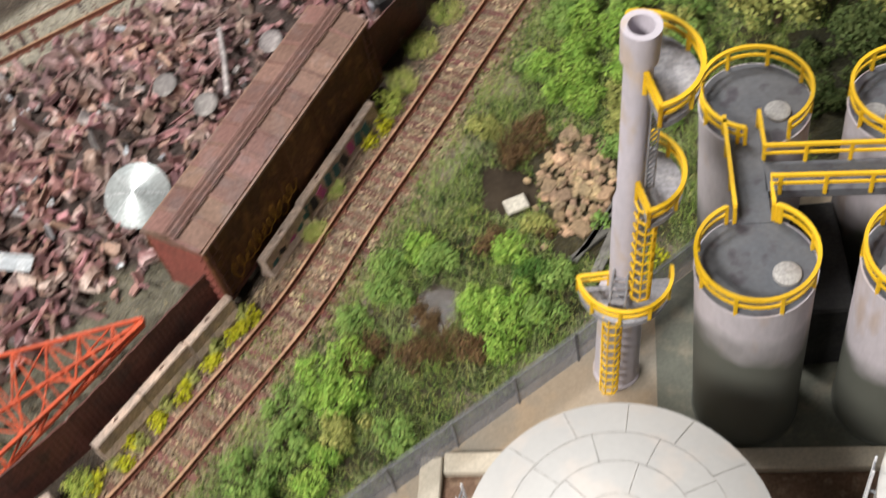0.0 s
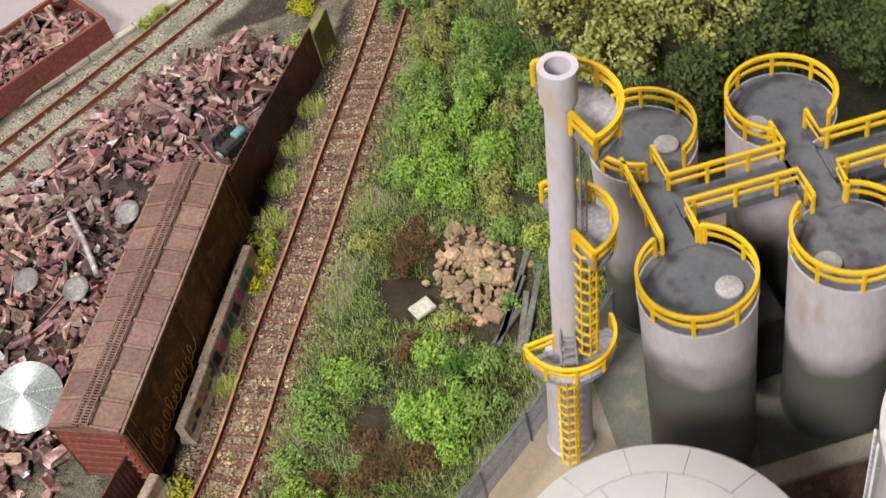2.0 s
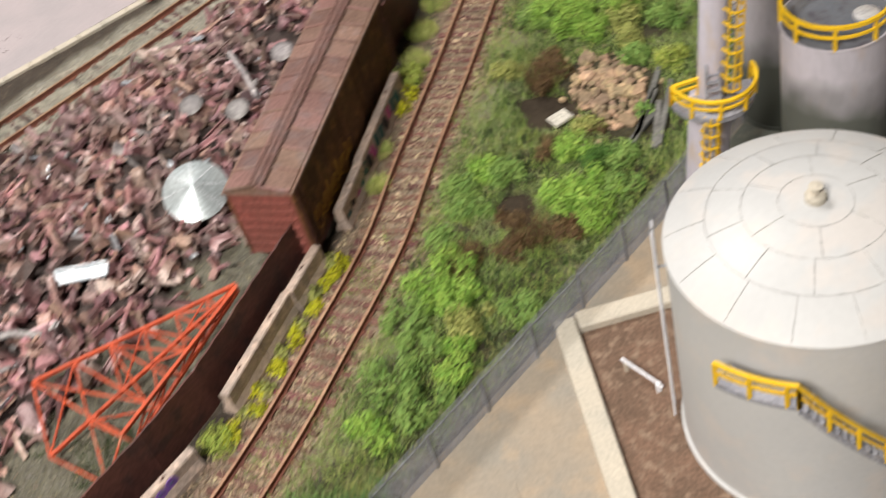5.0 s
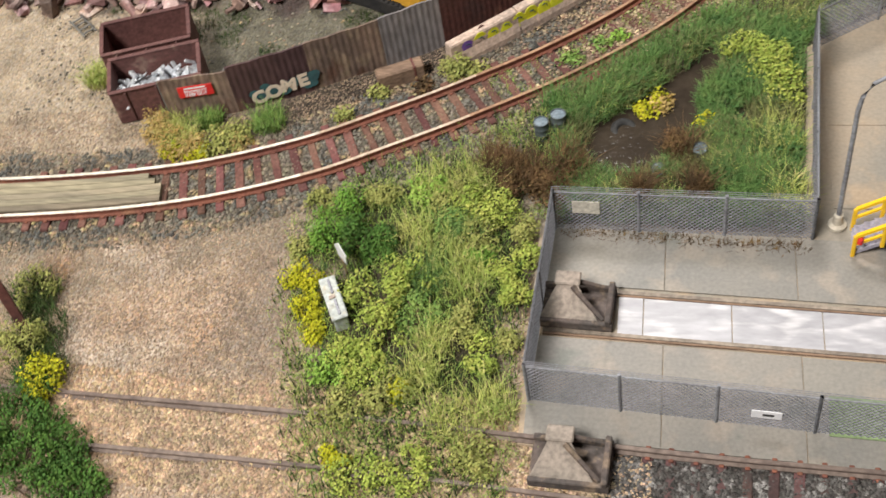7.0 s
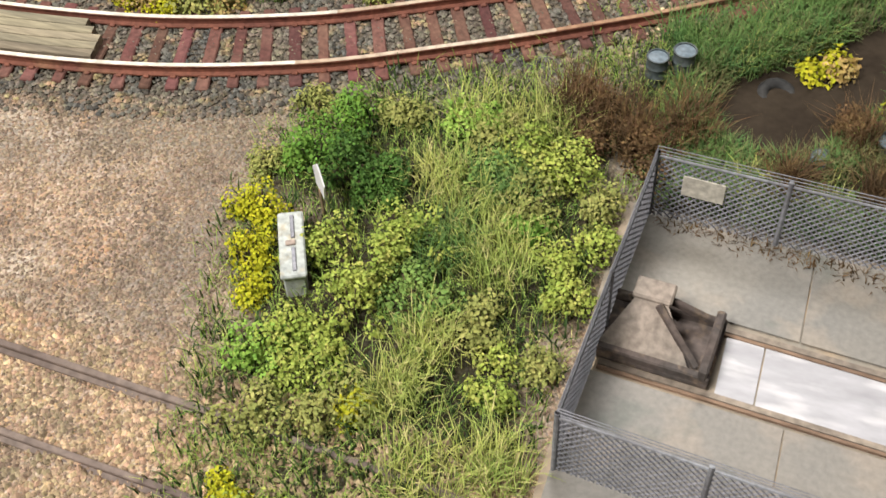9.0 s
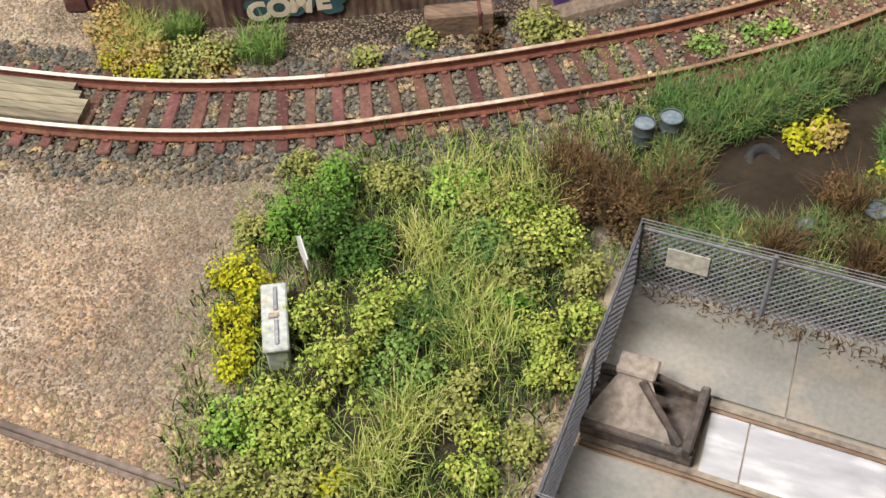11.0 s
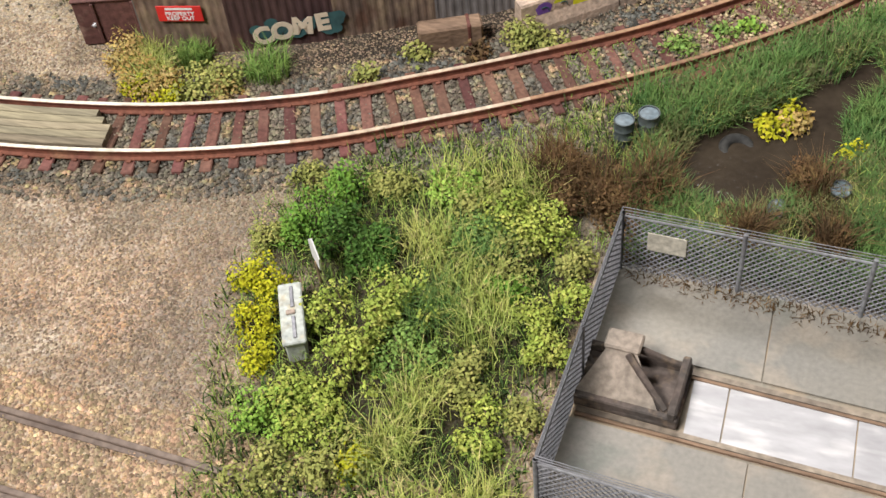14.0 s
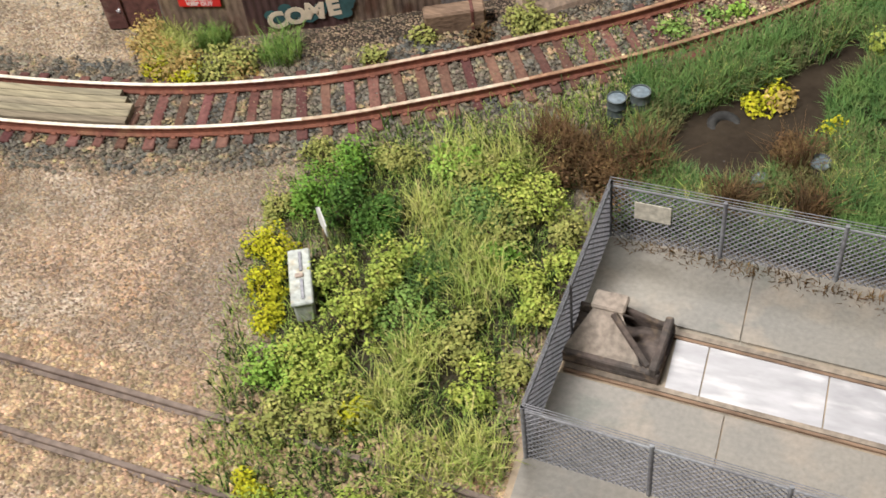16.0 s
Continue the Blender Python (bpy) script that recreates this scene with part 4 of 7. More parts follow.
def stack():
    t = thing("exhaust_stack", "tall lilac stack with half-round platforms and yellow rails", "chimney", -1.95, 21.1)
    t.matrix_world = at(-1.95, 21.1, 0, 0, 2.6, 4.1)
    part("foot", Shape().lathe((0, 0, 0), [(0.6, 0), (0.86, 0), (0.86, 0.1), (0.8, 0.16), (0.74, 5.9), (0.4, 5.9)], 40), STACK_M, t, smooth=True)
    part("shaft", Shape().lathe((0.06, 0.1, 0), [(0.3, 5.8), (0.49, 5.8), (0.49, 10.8), (0.4, 11.2), (0.39, 17.0), (0.5, 17.1), (0.52, 18.25), (0.34, 18.25), (0.34, 16.5)], 36), STACK_M, t, smooth=True)
    part("flue", Shape().lathe((0.06, 0.1, 16.6), [(0.335, 0), (0, 0.02)], 30), DARK, t, "sooty black flue")
    # platforms: centre, radius, angles, height
    for cx, cy, r, a0, a1, z in ((0.08, 0.15, 1.52, 185, 365, 5.95), (0.06, 0.1, 1.5, -75, 96, 11.6), (0.06, 0.1, 1.6, -75, 96, 16.3)):
        p = Shape()
        pts = [(cx + r * math.cos(radians(a0 + (a1 - a0) * k / 24)), cy + r * math.sin(radians(a0 + (a1 - a0) * k / 24))) for k in range(25)]
        p.prism(pts, z - 0.22, z)
        part("platform", p, GREY_METAL, t, "grey half-round platform")
        rim = [(x, y, z) for x, y in pts]
        rail_run(t, rim, 0.72, 1.0)
        rail_run(t, [rim[0], (cx + 0.5 * math.cos(radians(a0)), cy + 0.5 * math.sin(radians(a0)), z)], 0.72, 2.0)
    ladder(t, -0.35, -0.85, 0.25, 5.9, -95)
    ladder(t, 0.45, -0.4, 6.1, 11.5, -75)
    ladder(t, 0.55, -0.25, 11.7, 16.2, -45, cage=False)
    st = part("stair", Shape().beam((-0.5, -0.9, 6.0), (-0.3, -0.2, 7.5), 0.08, 0.14), GREY_METAL, t)
    part("stringer", Shape().beam((0.0, -0.95, 6.0), (0.15, -0.25, 7.5), 0.08, 0.14), GREY_METAL, st)
    for k in range(6):
        part("tread", Shape().box((-0.24 + 0.04 * k, -0.88 + 0.13 * k, 6.15 + 0.24 * k), (0.5, 0.18, 0.04), rz=-8), GREY_METAL, st)


stack()


# ---- white tanks ----
def tank(x, y, r, rim, apex, label, yellow=False):
    t = thing("storage_tank", label, "tank", x, y, group="white storage tanks")
    part("shell", Shape().lathe((0, 0, 0), [(r - 0.4, 0), (r + 0.1, 0), (r + 0.1, 0.15), (r, 0.2), (r, rim), (r - 0.06, rim + 0.05)], 80), WHITE_TANK, t, smooth=True)
    # a shallow dome
    prof = [(r + 0.05, rim - 0.12)] + [((r + 0.05) * (1 - k / 12), rim + (apex - rim) * (1 - (1 - k / 12) ** 2.2)) for k in range(13)]
    dome = part("dome_roof", Shape().lathe((0, 0, 0), prof, 80), WHITE_TANK, t, "white domed plate roof", smooth=True)

    def roof_z(q):
        return rim + (apex - rim) * (1 - (q / (r + 0.05)) ** 2.2) + 0.012

    seams = Shape()
    for q in (0.24, 0.48, 0.72):
        rr = q * r
        seams.lathe((0, 0, 0), [(rr - 0.012, roof_z(rr - 0.012)), (rr + 0.012, roof_z(rr + 0.012) + 0.003)], 72)
    for band, (q0, q1, n, off) in enumerate(((0.24, 0.48, 6, 10), (0.48, 0.72, 10, 28), (0.72, 0.99, 14, 5))):
        for k in range(n):
            a = radians(off + 360 * k / n)
            steps = [q0 + (q1 - q0) * j / 4 for j in range(5)]
            for s0, s1 in zip(steps, steps[1:]):
                p0 = (s0 * r * math.cos(a), s0 * r * math.sin(a), roof_z(s0 * r) - 0.004)
                p1 = (s1 * r * math.cos(a), s1 * r * math.sin(a), roof_z(s1 * r) - 0.004)
                seams.beam(p0, p1, 0.024, 0.02, ch=0.004)
    part("roof_seams", seams, WHITE_SEAM, dome, "thin grey plate seams")
    part("vent", Shape().lathe((0, 0, apex), [(0.3, -0.05), (0.3, 0.18), (0.24, 0.25), (0.12, 0.25), (0.12, 0.45), (0.2, 0.5), (0, 0.55)], 24), KERB, t, smooth=True)
    return t


ta = tank(-2.22, 11.08, 4.2, 8.4, 9.6, "large white storage tank with a seamed domed roof")
tb = tank(8.8, 11.2, 4.28, 8.4, 9.6, "white storage tank with a grey ladder at its side")


def tank_fittings():
    for t, ang in ((ta, 160), (tb, 160)):
        a = radians(ang)
        x, y = 4.5 * math.cos(a), 4.5 * math.sin(a)
        d = Vector((math.cos(a), math.sin(a), 0))
        s = Vector((-math.sin(a), math.cos(a), 0))
        o = Vector((x, y, 0))
        la = part("ladder", Shape().beam(o + s * 0.22 + Vector((0, 0, 0.2)), o + s * 0.22 + Vector((0, 0, 9.0)), 0.07), SIGN_WHITE, t)
        part("stile", Shape().beam(o - s * 0.22 + Vector((0, 0, 0.2)), o - s * 0.22 + Vector((0, 0, 9.0)), 0.07), SIGN_WHITE, la)
        for k in range(27):
            z = 0.4 + 0.32 * k
            part("rung", Shape().beam(o + s * 0.22 + Vector((0, 0, z)), o - s * 0.22 + Vector((0, 0, z)), 0.05), POST, la)
        part("bracket", Shape().beam(o + Vector((0, 0, 7.3)), o - d * 0.3 + Vector((0, 0, 7.3)), 0.08), POST, la)
    # a curved landing with a stair that winds down round the first tank
    st = part("landing", Shape().lathe((0, 0, 6.8), [(4.3, 0), (5.1, 0), (5.1, 0.14), (4.3, 0.14)], 14, 214, 240), GREY_METAL, ta, "grey grated landing high on the shell")
    rail_run(ta, arc(0, 0, 5.05, 214, 240, 6.94, 14), 0.85, 1.0)
    n = 26
    for k in range(n):
        a = radians(241.5 + 2.3 * k)
        part("tread", Shape().box((4.7 * math.cos(a), 4.7 * math.sin(a), 6.75 - 0.24 * k), (0.75, 0.22, 0.06), rz=math.degrees(a), ch=0.01), GREY_METAL, st)
    low = [(5.05 * math.cos(radians(240 + 2.3 * k)), 5.05 * math.sin(radians(240 + 2.3 * k)), 6.94 - 0.24 * k) for k in range(n + 1)]
    rail_run(ta, low, 0.85, 1.2)
    part("stringer", Shape().sweep(low, [(-0.04, -0.3), (0.04, -0.3), (0.04, 0.0), (-0.04, 0.0)]), GREY_METAL, st)
    # a thin white filling pipe that leans on the foot of the first tank
    p = thing("filling_pipe", "thin white pipe leaning beside the tank's foot", "pipe", -6.65, 13.75, 0)
    part("pipe", Shape().tube([(-0.8, 1.35, 0.55), (0, 0, 0.42), (0.12, -0.18, 0.3)], 0.055, 10), SIGN_WHITE, p, smooth=True)
    part("valve", Shape().box((0.02, -0.05, 0.22), (0.18, 0.2, 0.44), ch=0.04), SIGN_WHITE, p)
    part("support", Shape().box((-0.7, 1.2, 0.2), (0.14, 0.14, 0.5), ch=0.03), KERB, p)


tank_fittings()


def bund():
    k = thing("bund_kerb", "raised pale concrete kerb round the tank bay", "kerb", kind="structure")
    for p, q in (((-8.75, 17.85), (-9.35, 7.3)), ((-8.3, 17.6), (20, 16.2)), ((-8.9, 7.3), (20, 5.6))):
        part("kerb", Shape().beam((p[0], p[1], 0.16), (q[0], q[1], 0.16), 0.8, 0.4, ch=0.05), KERB, k)
    soil = material("red_brown_soil", (0.165, 0.1, 0.068), (0.125, 0.08, 0.055), 0.7, 9, (0.22, 0.15, 0.105), rough=0.95, bump=0.5)
    part("soil", Shape().prism([(-8.5, 17.4), (-9.0, 7.4), (20, 5.7), (20, 16.4)], -0.3, 0.03), soil, k, "red-brown bare soil")


bund()
# ---- boxcar body ----
def boxcar():
    L, W, H = 12.85, 2.95, 4.1
    t = thing("boxcar", "rust-brown boxcar with a running board on its roof", "boxcar", -15.42, 31.4, 0, 63.1)
    for s in (-1, 1):
        side = part("side_wall", Shape().box((0, s * (W / 2 - 0.06), H / 2 + 0.35), (L, 0.12, H - 0.7), ch=0.03), VAN_SIDE, t, "dark rust side with faded graffiti" if s < 0 else "")
        for k in range(17):
            x = -L / 2 + 0.1 + k * (L - 0.2) / 16
            if abs(x) > 0.9:
                part("rib", Shape().box((x, s * (W / 2 + 0.02), H / 2 + 0.35), (0.1, 0.06, H - 0.8), ch=0.02), VAN_SIDE, side)
        part("sliding_door", Shape().box((0.2, s * (W / 2 + 0.045), H / 2 + 0.3), (1.9, 0.08, H - 0.9), ch=0.03), VAN_SIDE, side)
        part("sill", Shape().box((0, s * (W / 2 - 0.05), 0.62), (L, 0.2, 0.22), ch=0.03), RUST_SHEET, side)
    # amber scrawl low on the side that faces the track
    for k in range(11):
        x, z, r = -5.6 + k * 0.42, 1.6 + 0.18 * math.sin(k * 2.1), 0.26 + 0.1 * math.cos(k * 1.7)
        loop = [(x + 0.2 * math.cos(q * 0.52) + 0.035 * q, -W / 2 - 0.06, z + 1.5 * r * math.sin(q * 0.52)) for q in range(14)]
        part("scrawl", Shape().tube(loop, 0.022, 5), PAINT_AMBER, t)
    for s in (-1, 1):
        e = part("end_wall", Shape().box((s * (L / 2 - 0.06), 0, H / 2 + 0.3), (0.12, W - 0.24, H - 0.6), ch=0.03), VAN_END, t, "faded red corrugated end")
        for k in range(7):
            part("end_rib", Shape().tube([(s * (L / 2 + 0.01), -W / 2 + 0.25, 0.8 + 0.45 * k), (s * (L / 2 + 0.01), W / 2 - 0.25, 0.8 + 0.45 * k)], 0.06, 8), VAN_END, e)
    roof = part("roof", Shape().add([(-L / 2 - 0.05, -W / 2 - 0.06, H - 0.02), (L / 2 + 0.05, -W / 2 - 0.06, H - 0.02), (L / 2 + 0.05, 0, H + 0.28), (-L / 2 - 0.05, 0, H + 0.28),
                                 (-L / 2 - 0.05, W / 2 + 0.06, H - 0.02), (L / 2 + 0.05, W / 2 + 0.06, H - 0.02),
                                 (-L / 2 - 0.05, -W / 2 - 0.06, H - 0.14), (L / 2 + 0.05, -W / 2 - 0.06, H - 0.14), (L / 2 + 0.05, W / 2 + 0.06, H - 0.14), (-L / 2 - 0.05, W / 2 + 0.06, H - 0.14)],
                                [(0, 1, 2, 3), (3, 2, 5, 4), (6, 7, 1, 0), (4, 5, 8, 9), (1, 7, 8, 5, 2), (0, 3, 4, 9, 6), (6, 9, 8, 7)]), VAN_ROOF, t, "brown rusty panelled roof")
    n = 11
    tilt = math.atan2(0.3, W / 2 + 0.06)
    panel = Shape().box((0, 0, 0), (L / n - 0.06, W / 2 - 0.32, 0.05), ch=0.015).mesh("roof_panel", VAN_ROOF)
    seam = Shape().box((0, 0, 0), (0.13, W / 2 - 0.1, 0.2), ch=0.03).mesh("roof_seam", VAN_ROOF)
    for s in (-1, 1):
        for k in range(n):
            x = -L / 2 + L / n * (k + 0.5)
            piece("roof_panel", panel, roof, at(x, s * (W / 4 + 0.12), H + 0.155 - 0.03, 0, -s * math.degrees(tilt)))
            piece("roof_seam", seam, roof, at(x - L / n / 2, s * (W / 4 + 0.02), H + 0.17 - 0.02, 0, -s * math.degrees(tilt)))
    board = part("running_board", Shape().box((0, 0, H + 0.4), (L + 0.1, 0.1, 0.05), ch=0.01), VAN_ROOF, t, "grated running board along the ridge")
    for s in (-1, 1):
        part("board_edge", Shape().box((0, s * 0.3, H + 0.4), (L + 0.1, 0.07, 0.05), ch=0.01), VAN_ROOF, board)
    slats = Shape()
    k = -L / 2
    while k < L / 2:
        slats.box((k, 0, H + 0.415), (0.05, 0.62, 0.04), ch=0.008)
        k += 0.12
    part("grating", slats, VAN_ROOF, board)
    for s in (-1, 1):
        lad = part("side_ladder", Shape().beam((s * (L / 2 - 0.2), -W / 2 - 0.09, 0.6), (s * (L / 2 - 0.2), -W / 2 - 0.09, H), 0.05), RUST_SHEET, t)
        part("stile", Shape().beam((s * (L / 2 - 0.65), -W / 2 - 0.09, 0.6), (s * (L / 2 - 0.65), -W / 2 - 0.09, H), 0.05), RUST_SHEET, lad)
        for q in range(7):
            part("rung", Shape().beam((s * (L / 2 - 0.2), -W / 2 - 0.09, 0.8 + 0.45 * q), (s * (L / 2 - 0.65), -W / 2 - 0.09, 0.8 + 0.45 * q), 0.04), RUST_SHEET, lad)
    for x in (-4.3, 4.3):
        for y in (-1.1, 1.1):
            part("block", Shape().box((x, y, 0.2), (1.4, 0.5, 0.72), ch=0.05), TIMBER, t)
    part("underframe", Shape().box((0, 0, 0.6), (L - 0.3, 1.6, 0.3), ch=0.05), BLACK, t)


boxcar()


# ---- sheet-metal yard wall ----
WALL = [(-39.4, 8.45), (-37.0, 8.95), (-34.4, 10.1), (-31.9, 11.3), (-29.9, 12.45), (-26.9, 14.75), (-24.2, 17.1), (-22.0, 19.3), (-20.3, 21.5), (-17.35, 25.4)]


def sheet_wall():
    t = thing("yard_wall", "yard wall of rusty corrugated and plain steel sheets", "wall", kind="structure")
    mats = [CORR_TAN, CORR_BROWN, CORR_TAN, CORR_GREY, RUST_SHEET, RUST_SHEET, RUST_SHEET, RUST_SHEET, RUST_SHEET]
    heights = [1.95, 2.1, 2.15, 2.2, 2.2, 2.3, 2.3, 2.35, 2.4]
    seg = list(zip(WALL, WALL[1:]))
    extra = [((-11.55, 37.5), (-9.7, 40.3), RUST_SHEET, 2.5), ((-9.7, 40.3), (-7.9, 43.0), CORR_BROWN, 2.5), ((-7.9, 43.0), (-6.05, 45.7), RUST_SHEET, 2.5)]
    for (p, q, m, h) in [(p, q, m, h) for (p, q), m, h in zip(seg, mats, heights)] + extra:
        p, q = Vector((*p, 0)), Vector((*q, 0))
        d = (q - p).normalized()
        s = Vector((d.y, -d.x, 0))
        L = (q - p).length
        n = max(2, int(L / 0.055))
        corr = 0.007 if m not in (RUST_SHEET,) else 0.004
        front = []
        for k in range(n + 1):
            u = L * k / n
            off = corr * (1 if k % 4 in (0, 1) else -1)
            front.append((p + d * u + s * off))
        vs = [(a.x, a.y, -0.15) for a in front] + [(a.x, a.y, h + 0.02 * math.sin(i * 0.3)) for i, a in enumerate(front)]
        back = [a - s * 0.07 for a in front]
        vs += [(a.x, a.y, -0.15) for a in back] + [(a.x, a.y, h + 0.02 * math.sin(i * 0.3)) for i, a in enumerate(back)]
        N = n + 1
        fs = []
        for k in range(n):
            fs += [(k, k + 1, N + k + 1, N + k), (2 * N + k, 3 * N + k, 3 * N + k + 1, 2 * N + k + 1), (N + k, N + k + 1, 3 * N + k + 1, 3 * N + k)]
        fs += [(0, N, 3 * N, 2 * N), (n, 2 * N + n, 3 * N + n, N + n)]
        sh = part("steel_sheet", Shape().add(vs, fs), m, t)
        a = p - s * 0.12
        part("wall_post", Shape().box((a.x, a.y, h / 2 - 0.1), (0.14, 0.14, h), rz=math.degrees(math.atan2(d.y, d.x)), ch=0.02), TIMBER, sh)
    # the green-yellow girder post where the wall ends
    part("end_post", Shape().box((-5.7, 46.6, 1.0), (0.5, 2.0, 2.2), rz=-32, ch=0.04), material("olive_girder", (0.25, 0.24, 0.1), (0.16, 0.15, 0.07), 0.8, 6, rough=0.8), t)

    def letters(text, x, y, z, ang, size, mat, offset, name, depth=0.004):
        c = bpy.data.curves.new(name, "FONT")
        c.body, c.size, c.extrude, c.offset = text, size * U, depth * U, offset * U
        c.align_x, c.align_y = "CENTER", "CENTER"
        c.materials.append(mat)
        ob = new(name, c)
        ob.parent = t
        ob.matrix_basis = at(x, y, z, ang, 90)
        return ob

    # white graffiti on the brown sheets, with a dark teal cloud behind it
    ang = math.degrees(math.atan2(1.15, 2.6))
    gz = 0.56
    cx, cy = -35.45, 9.64
    sx, sy = math.sin(radians(ang)), -math.cos(radians(ang))
    cloud = Shape()
    R = random.Random(4)
    for k in range(26):
        u, w = R.uniform(-1.1, 1.45), R.uniform(-0.22, 0.3)
        q = [(u + 0.2 * math.cos(a * 0.7), w + 0.17 * math.sin(a * 0.7)) for a in range(9)]
        o = 0.066 + 0.0003 * k
        cloud.add([(cx + math.cos(radians(ang)) * a + sx * o, cy + math.sin(radians(ang)) * a + sy * o, gz + b) for a, b in q], [tuple(range(9))])
    part("graffiti_cloud", cloud, PAINT_TEAL, t, "dark teal spray cloud")
    for i, (ch, u, w, tw) in enumerate((("C", -0.84, -0.13, 14), ("O", -0.29, -0.05, 0), ("M", 0.27, 0.03, -5), ("E", 0.82, 0.07, 3))):
        for o, m, off in ((0.082, PAINT_CREAM, 0.04),):
            ob = letters(ch, cx + math.cos(radians(ang)) * u + sx * o, cy + math.sin(radians(ang)) * u + sy * o, gz + w, ang, 0.74, m, off, "graffiti_letter")
            ob.matrix_basis = ob.matrix_basis @ pose(0, 0, 0, 0, 0, tw)
    # red warning sign
    an = math.degrees(math.atan2(0.5, 2.4))
    ox, oy = -38.2, 8.7
    qx, qy = math.sin(radians(an)), -math.cos(radians(an))
    sg = part("warning_sign", Shape().box((ox + qx * 0.07, oy + qy * 0.07, 1.36), (1.25, 0.03, 0.5), rz=an, ch=0.008), SIGN_RED, t, "small red warning sign with white lettering")
    for body, z, sz in (("PROPERTY", 1.36, 0.17), ("KEEP OUT", 1.21, 0.17)):
        letters(body, ox + qx * 0.09, oy + qy * 0.09, z, an, sz, SIGN_WHITE, 0.004, "sign_lettering")
    part("sign_bar", Shape().box((ox + qx * 0.088, oy + qy * 0.088, 1.52), (0.75, 0.006, 0.07), rz=an, ch=0.001), SIGN_WHITE, sg)


sheet_wall()


# ---- concrete barriers ----
def barrier(p, q, h, label, seed=0):
    R = random.Random(seed)
    p, q = Vector((*p, 0)), Vector((*q, 0))
    L = (q - p).length
    ang = math.degrees(math.atan2(q.y - p.y, q.x - p.x))
    t = thing("concrete_barrier", label, "barrier", (p.x + q.x) / 2, (p.y + q.y) / 2, 0, ang, group="barriers along the track")
    n = max(1, round(L / 2.6))
    for k in range(n):
        x0 = -L / 2 + L * k / n + 0.03
        x1 = -L / 2 + L * (k + 1) / n - 0.03
        y = R.uniform(-0.05, 0.05)
        line = [(x0 + (x1 - x0) * j / 4, y, 0) for j in range(5)]
        part("block", Shape().sweep(line, [(-0.36, -0.1), (0.36, -0.1), (0.34, 0.18), (0.22, 0.5), (0.2, h - 0.06), (0.16, h), (-0.16, h), (-0.2, h - 0.06), (-0.22, 0.5), (-0.34, 0.18)]), BARRIER, t)
        part("lifting_eye", Shape().tube([((x0 + x1) / 2 - 0.1, y, h), ((x0 + x1) / 2, y, h + 0.08), ((x0 + x1) / 2 + 0.1, y, h)], 0.03, 6), RUST_SHEET, t)
    return t, L


b1, L1 = barrier((-15.75, 26.5), (-11.55, 34.5), 1.25, "worn concrete barrier with teal and pink graffiti", 1)
for k in range(13):
    x = -L1 / 2 + 0.5 + k * 0.62
    mat = (PAINT_TEAL, PAINT_BLACK, PAINT_PINK, PAINT_TEAL)[k % 4]
    part("graffiti_patch", Shape().box((x, -0.235, 0.74 + 0.08 * math.sin(k * 2)), (0.44, 0.02, 0.55), ch=0.004, m=Matrix.Rotation(0.35 * math.sin(k * 1.9), 3, "Y") @ Matrix.Rotation(-0.12, 3, "X")), mat, b1)
b2_, L2 = barrier((-21.4, 18.7), (-16.95, 25.0), 1.15, "plain grey concrete barrier with a broken end", 2)
b3_, L3 = barrier((-29.6, 11.35), (-22.85, 17.0), 0.95, "low concrete barrier with purple and yellow graffiti", 3)
for k in range(13):
    x = -L3 / 2 + 0.7 + k * 0.56
    mat = PAINT_PURPLE if k in (0, 10, 11, 12) else PAINT_YELLOW
    bub = Shape()
    for (r, d) in ((0.31, 0.0),):
        ring = [(x + r * 0.95 * math.cos(j * 0.5236), -0.155 - 0.1 * 0, 0.56 + 0.07 * math.sin(k * 1.7) + r * math.sin(j * 0.5236)) for j in range(12)]
        bub.add([(a, -0.235 - 0.3 * max(0, 0.45 - c), c) for a, b, c in ring] + [(a, -0.21 - 0.3 * max(0, 0.45 - c), c) for a, b, c in ring],
                [tuple(range(12))] + [(j, (j + 1) % 12, 12 + (j + 1) % 12, 12 + j) for j in range(12)])
    part("graffiti_patch", bub, mat, b3_)
    part("graffiti_outline", Shape().tube([(x + 0.15 * math.cos(j * 0.7), -0.25, 0.57 + 0.16 * math.sin(j * 0.7)) for j in range(4)], 0.016, 5), PAINT_TEAL, b3_)

blk = thing("timber_block", "brown timber sleeper block lying by the wall", "timber", -31.25, 10.55, 0, 24)
part("block", Shape().box((0, 0, 0.3), (1.75, 0.55, 0.75), ch=0.06), WOOD, blk)
part("strap", Shape().box((0.5, 0, 0.3), (0.12, 0.58, 0.78), ch=0.03), RUST_SHEET, blk)


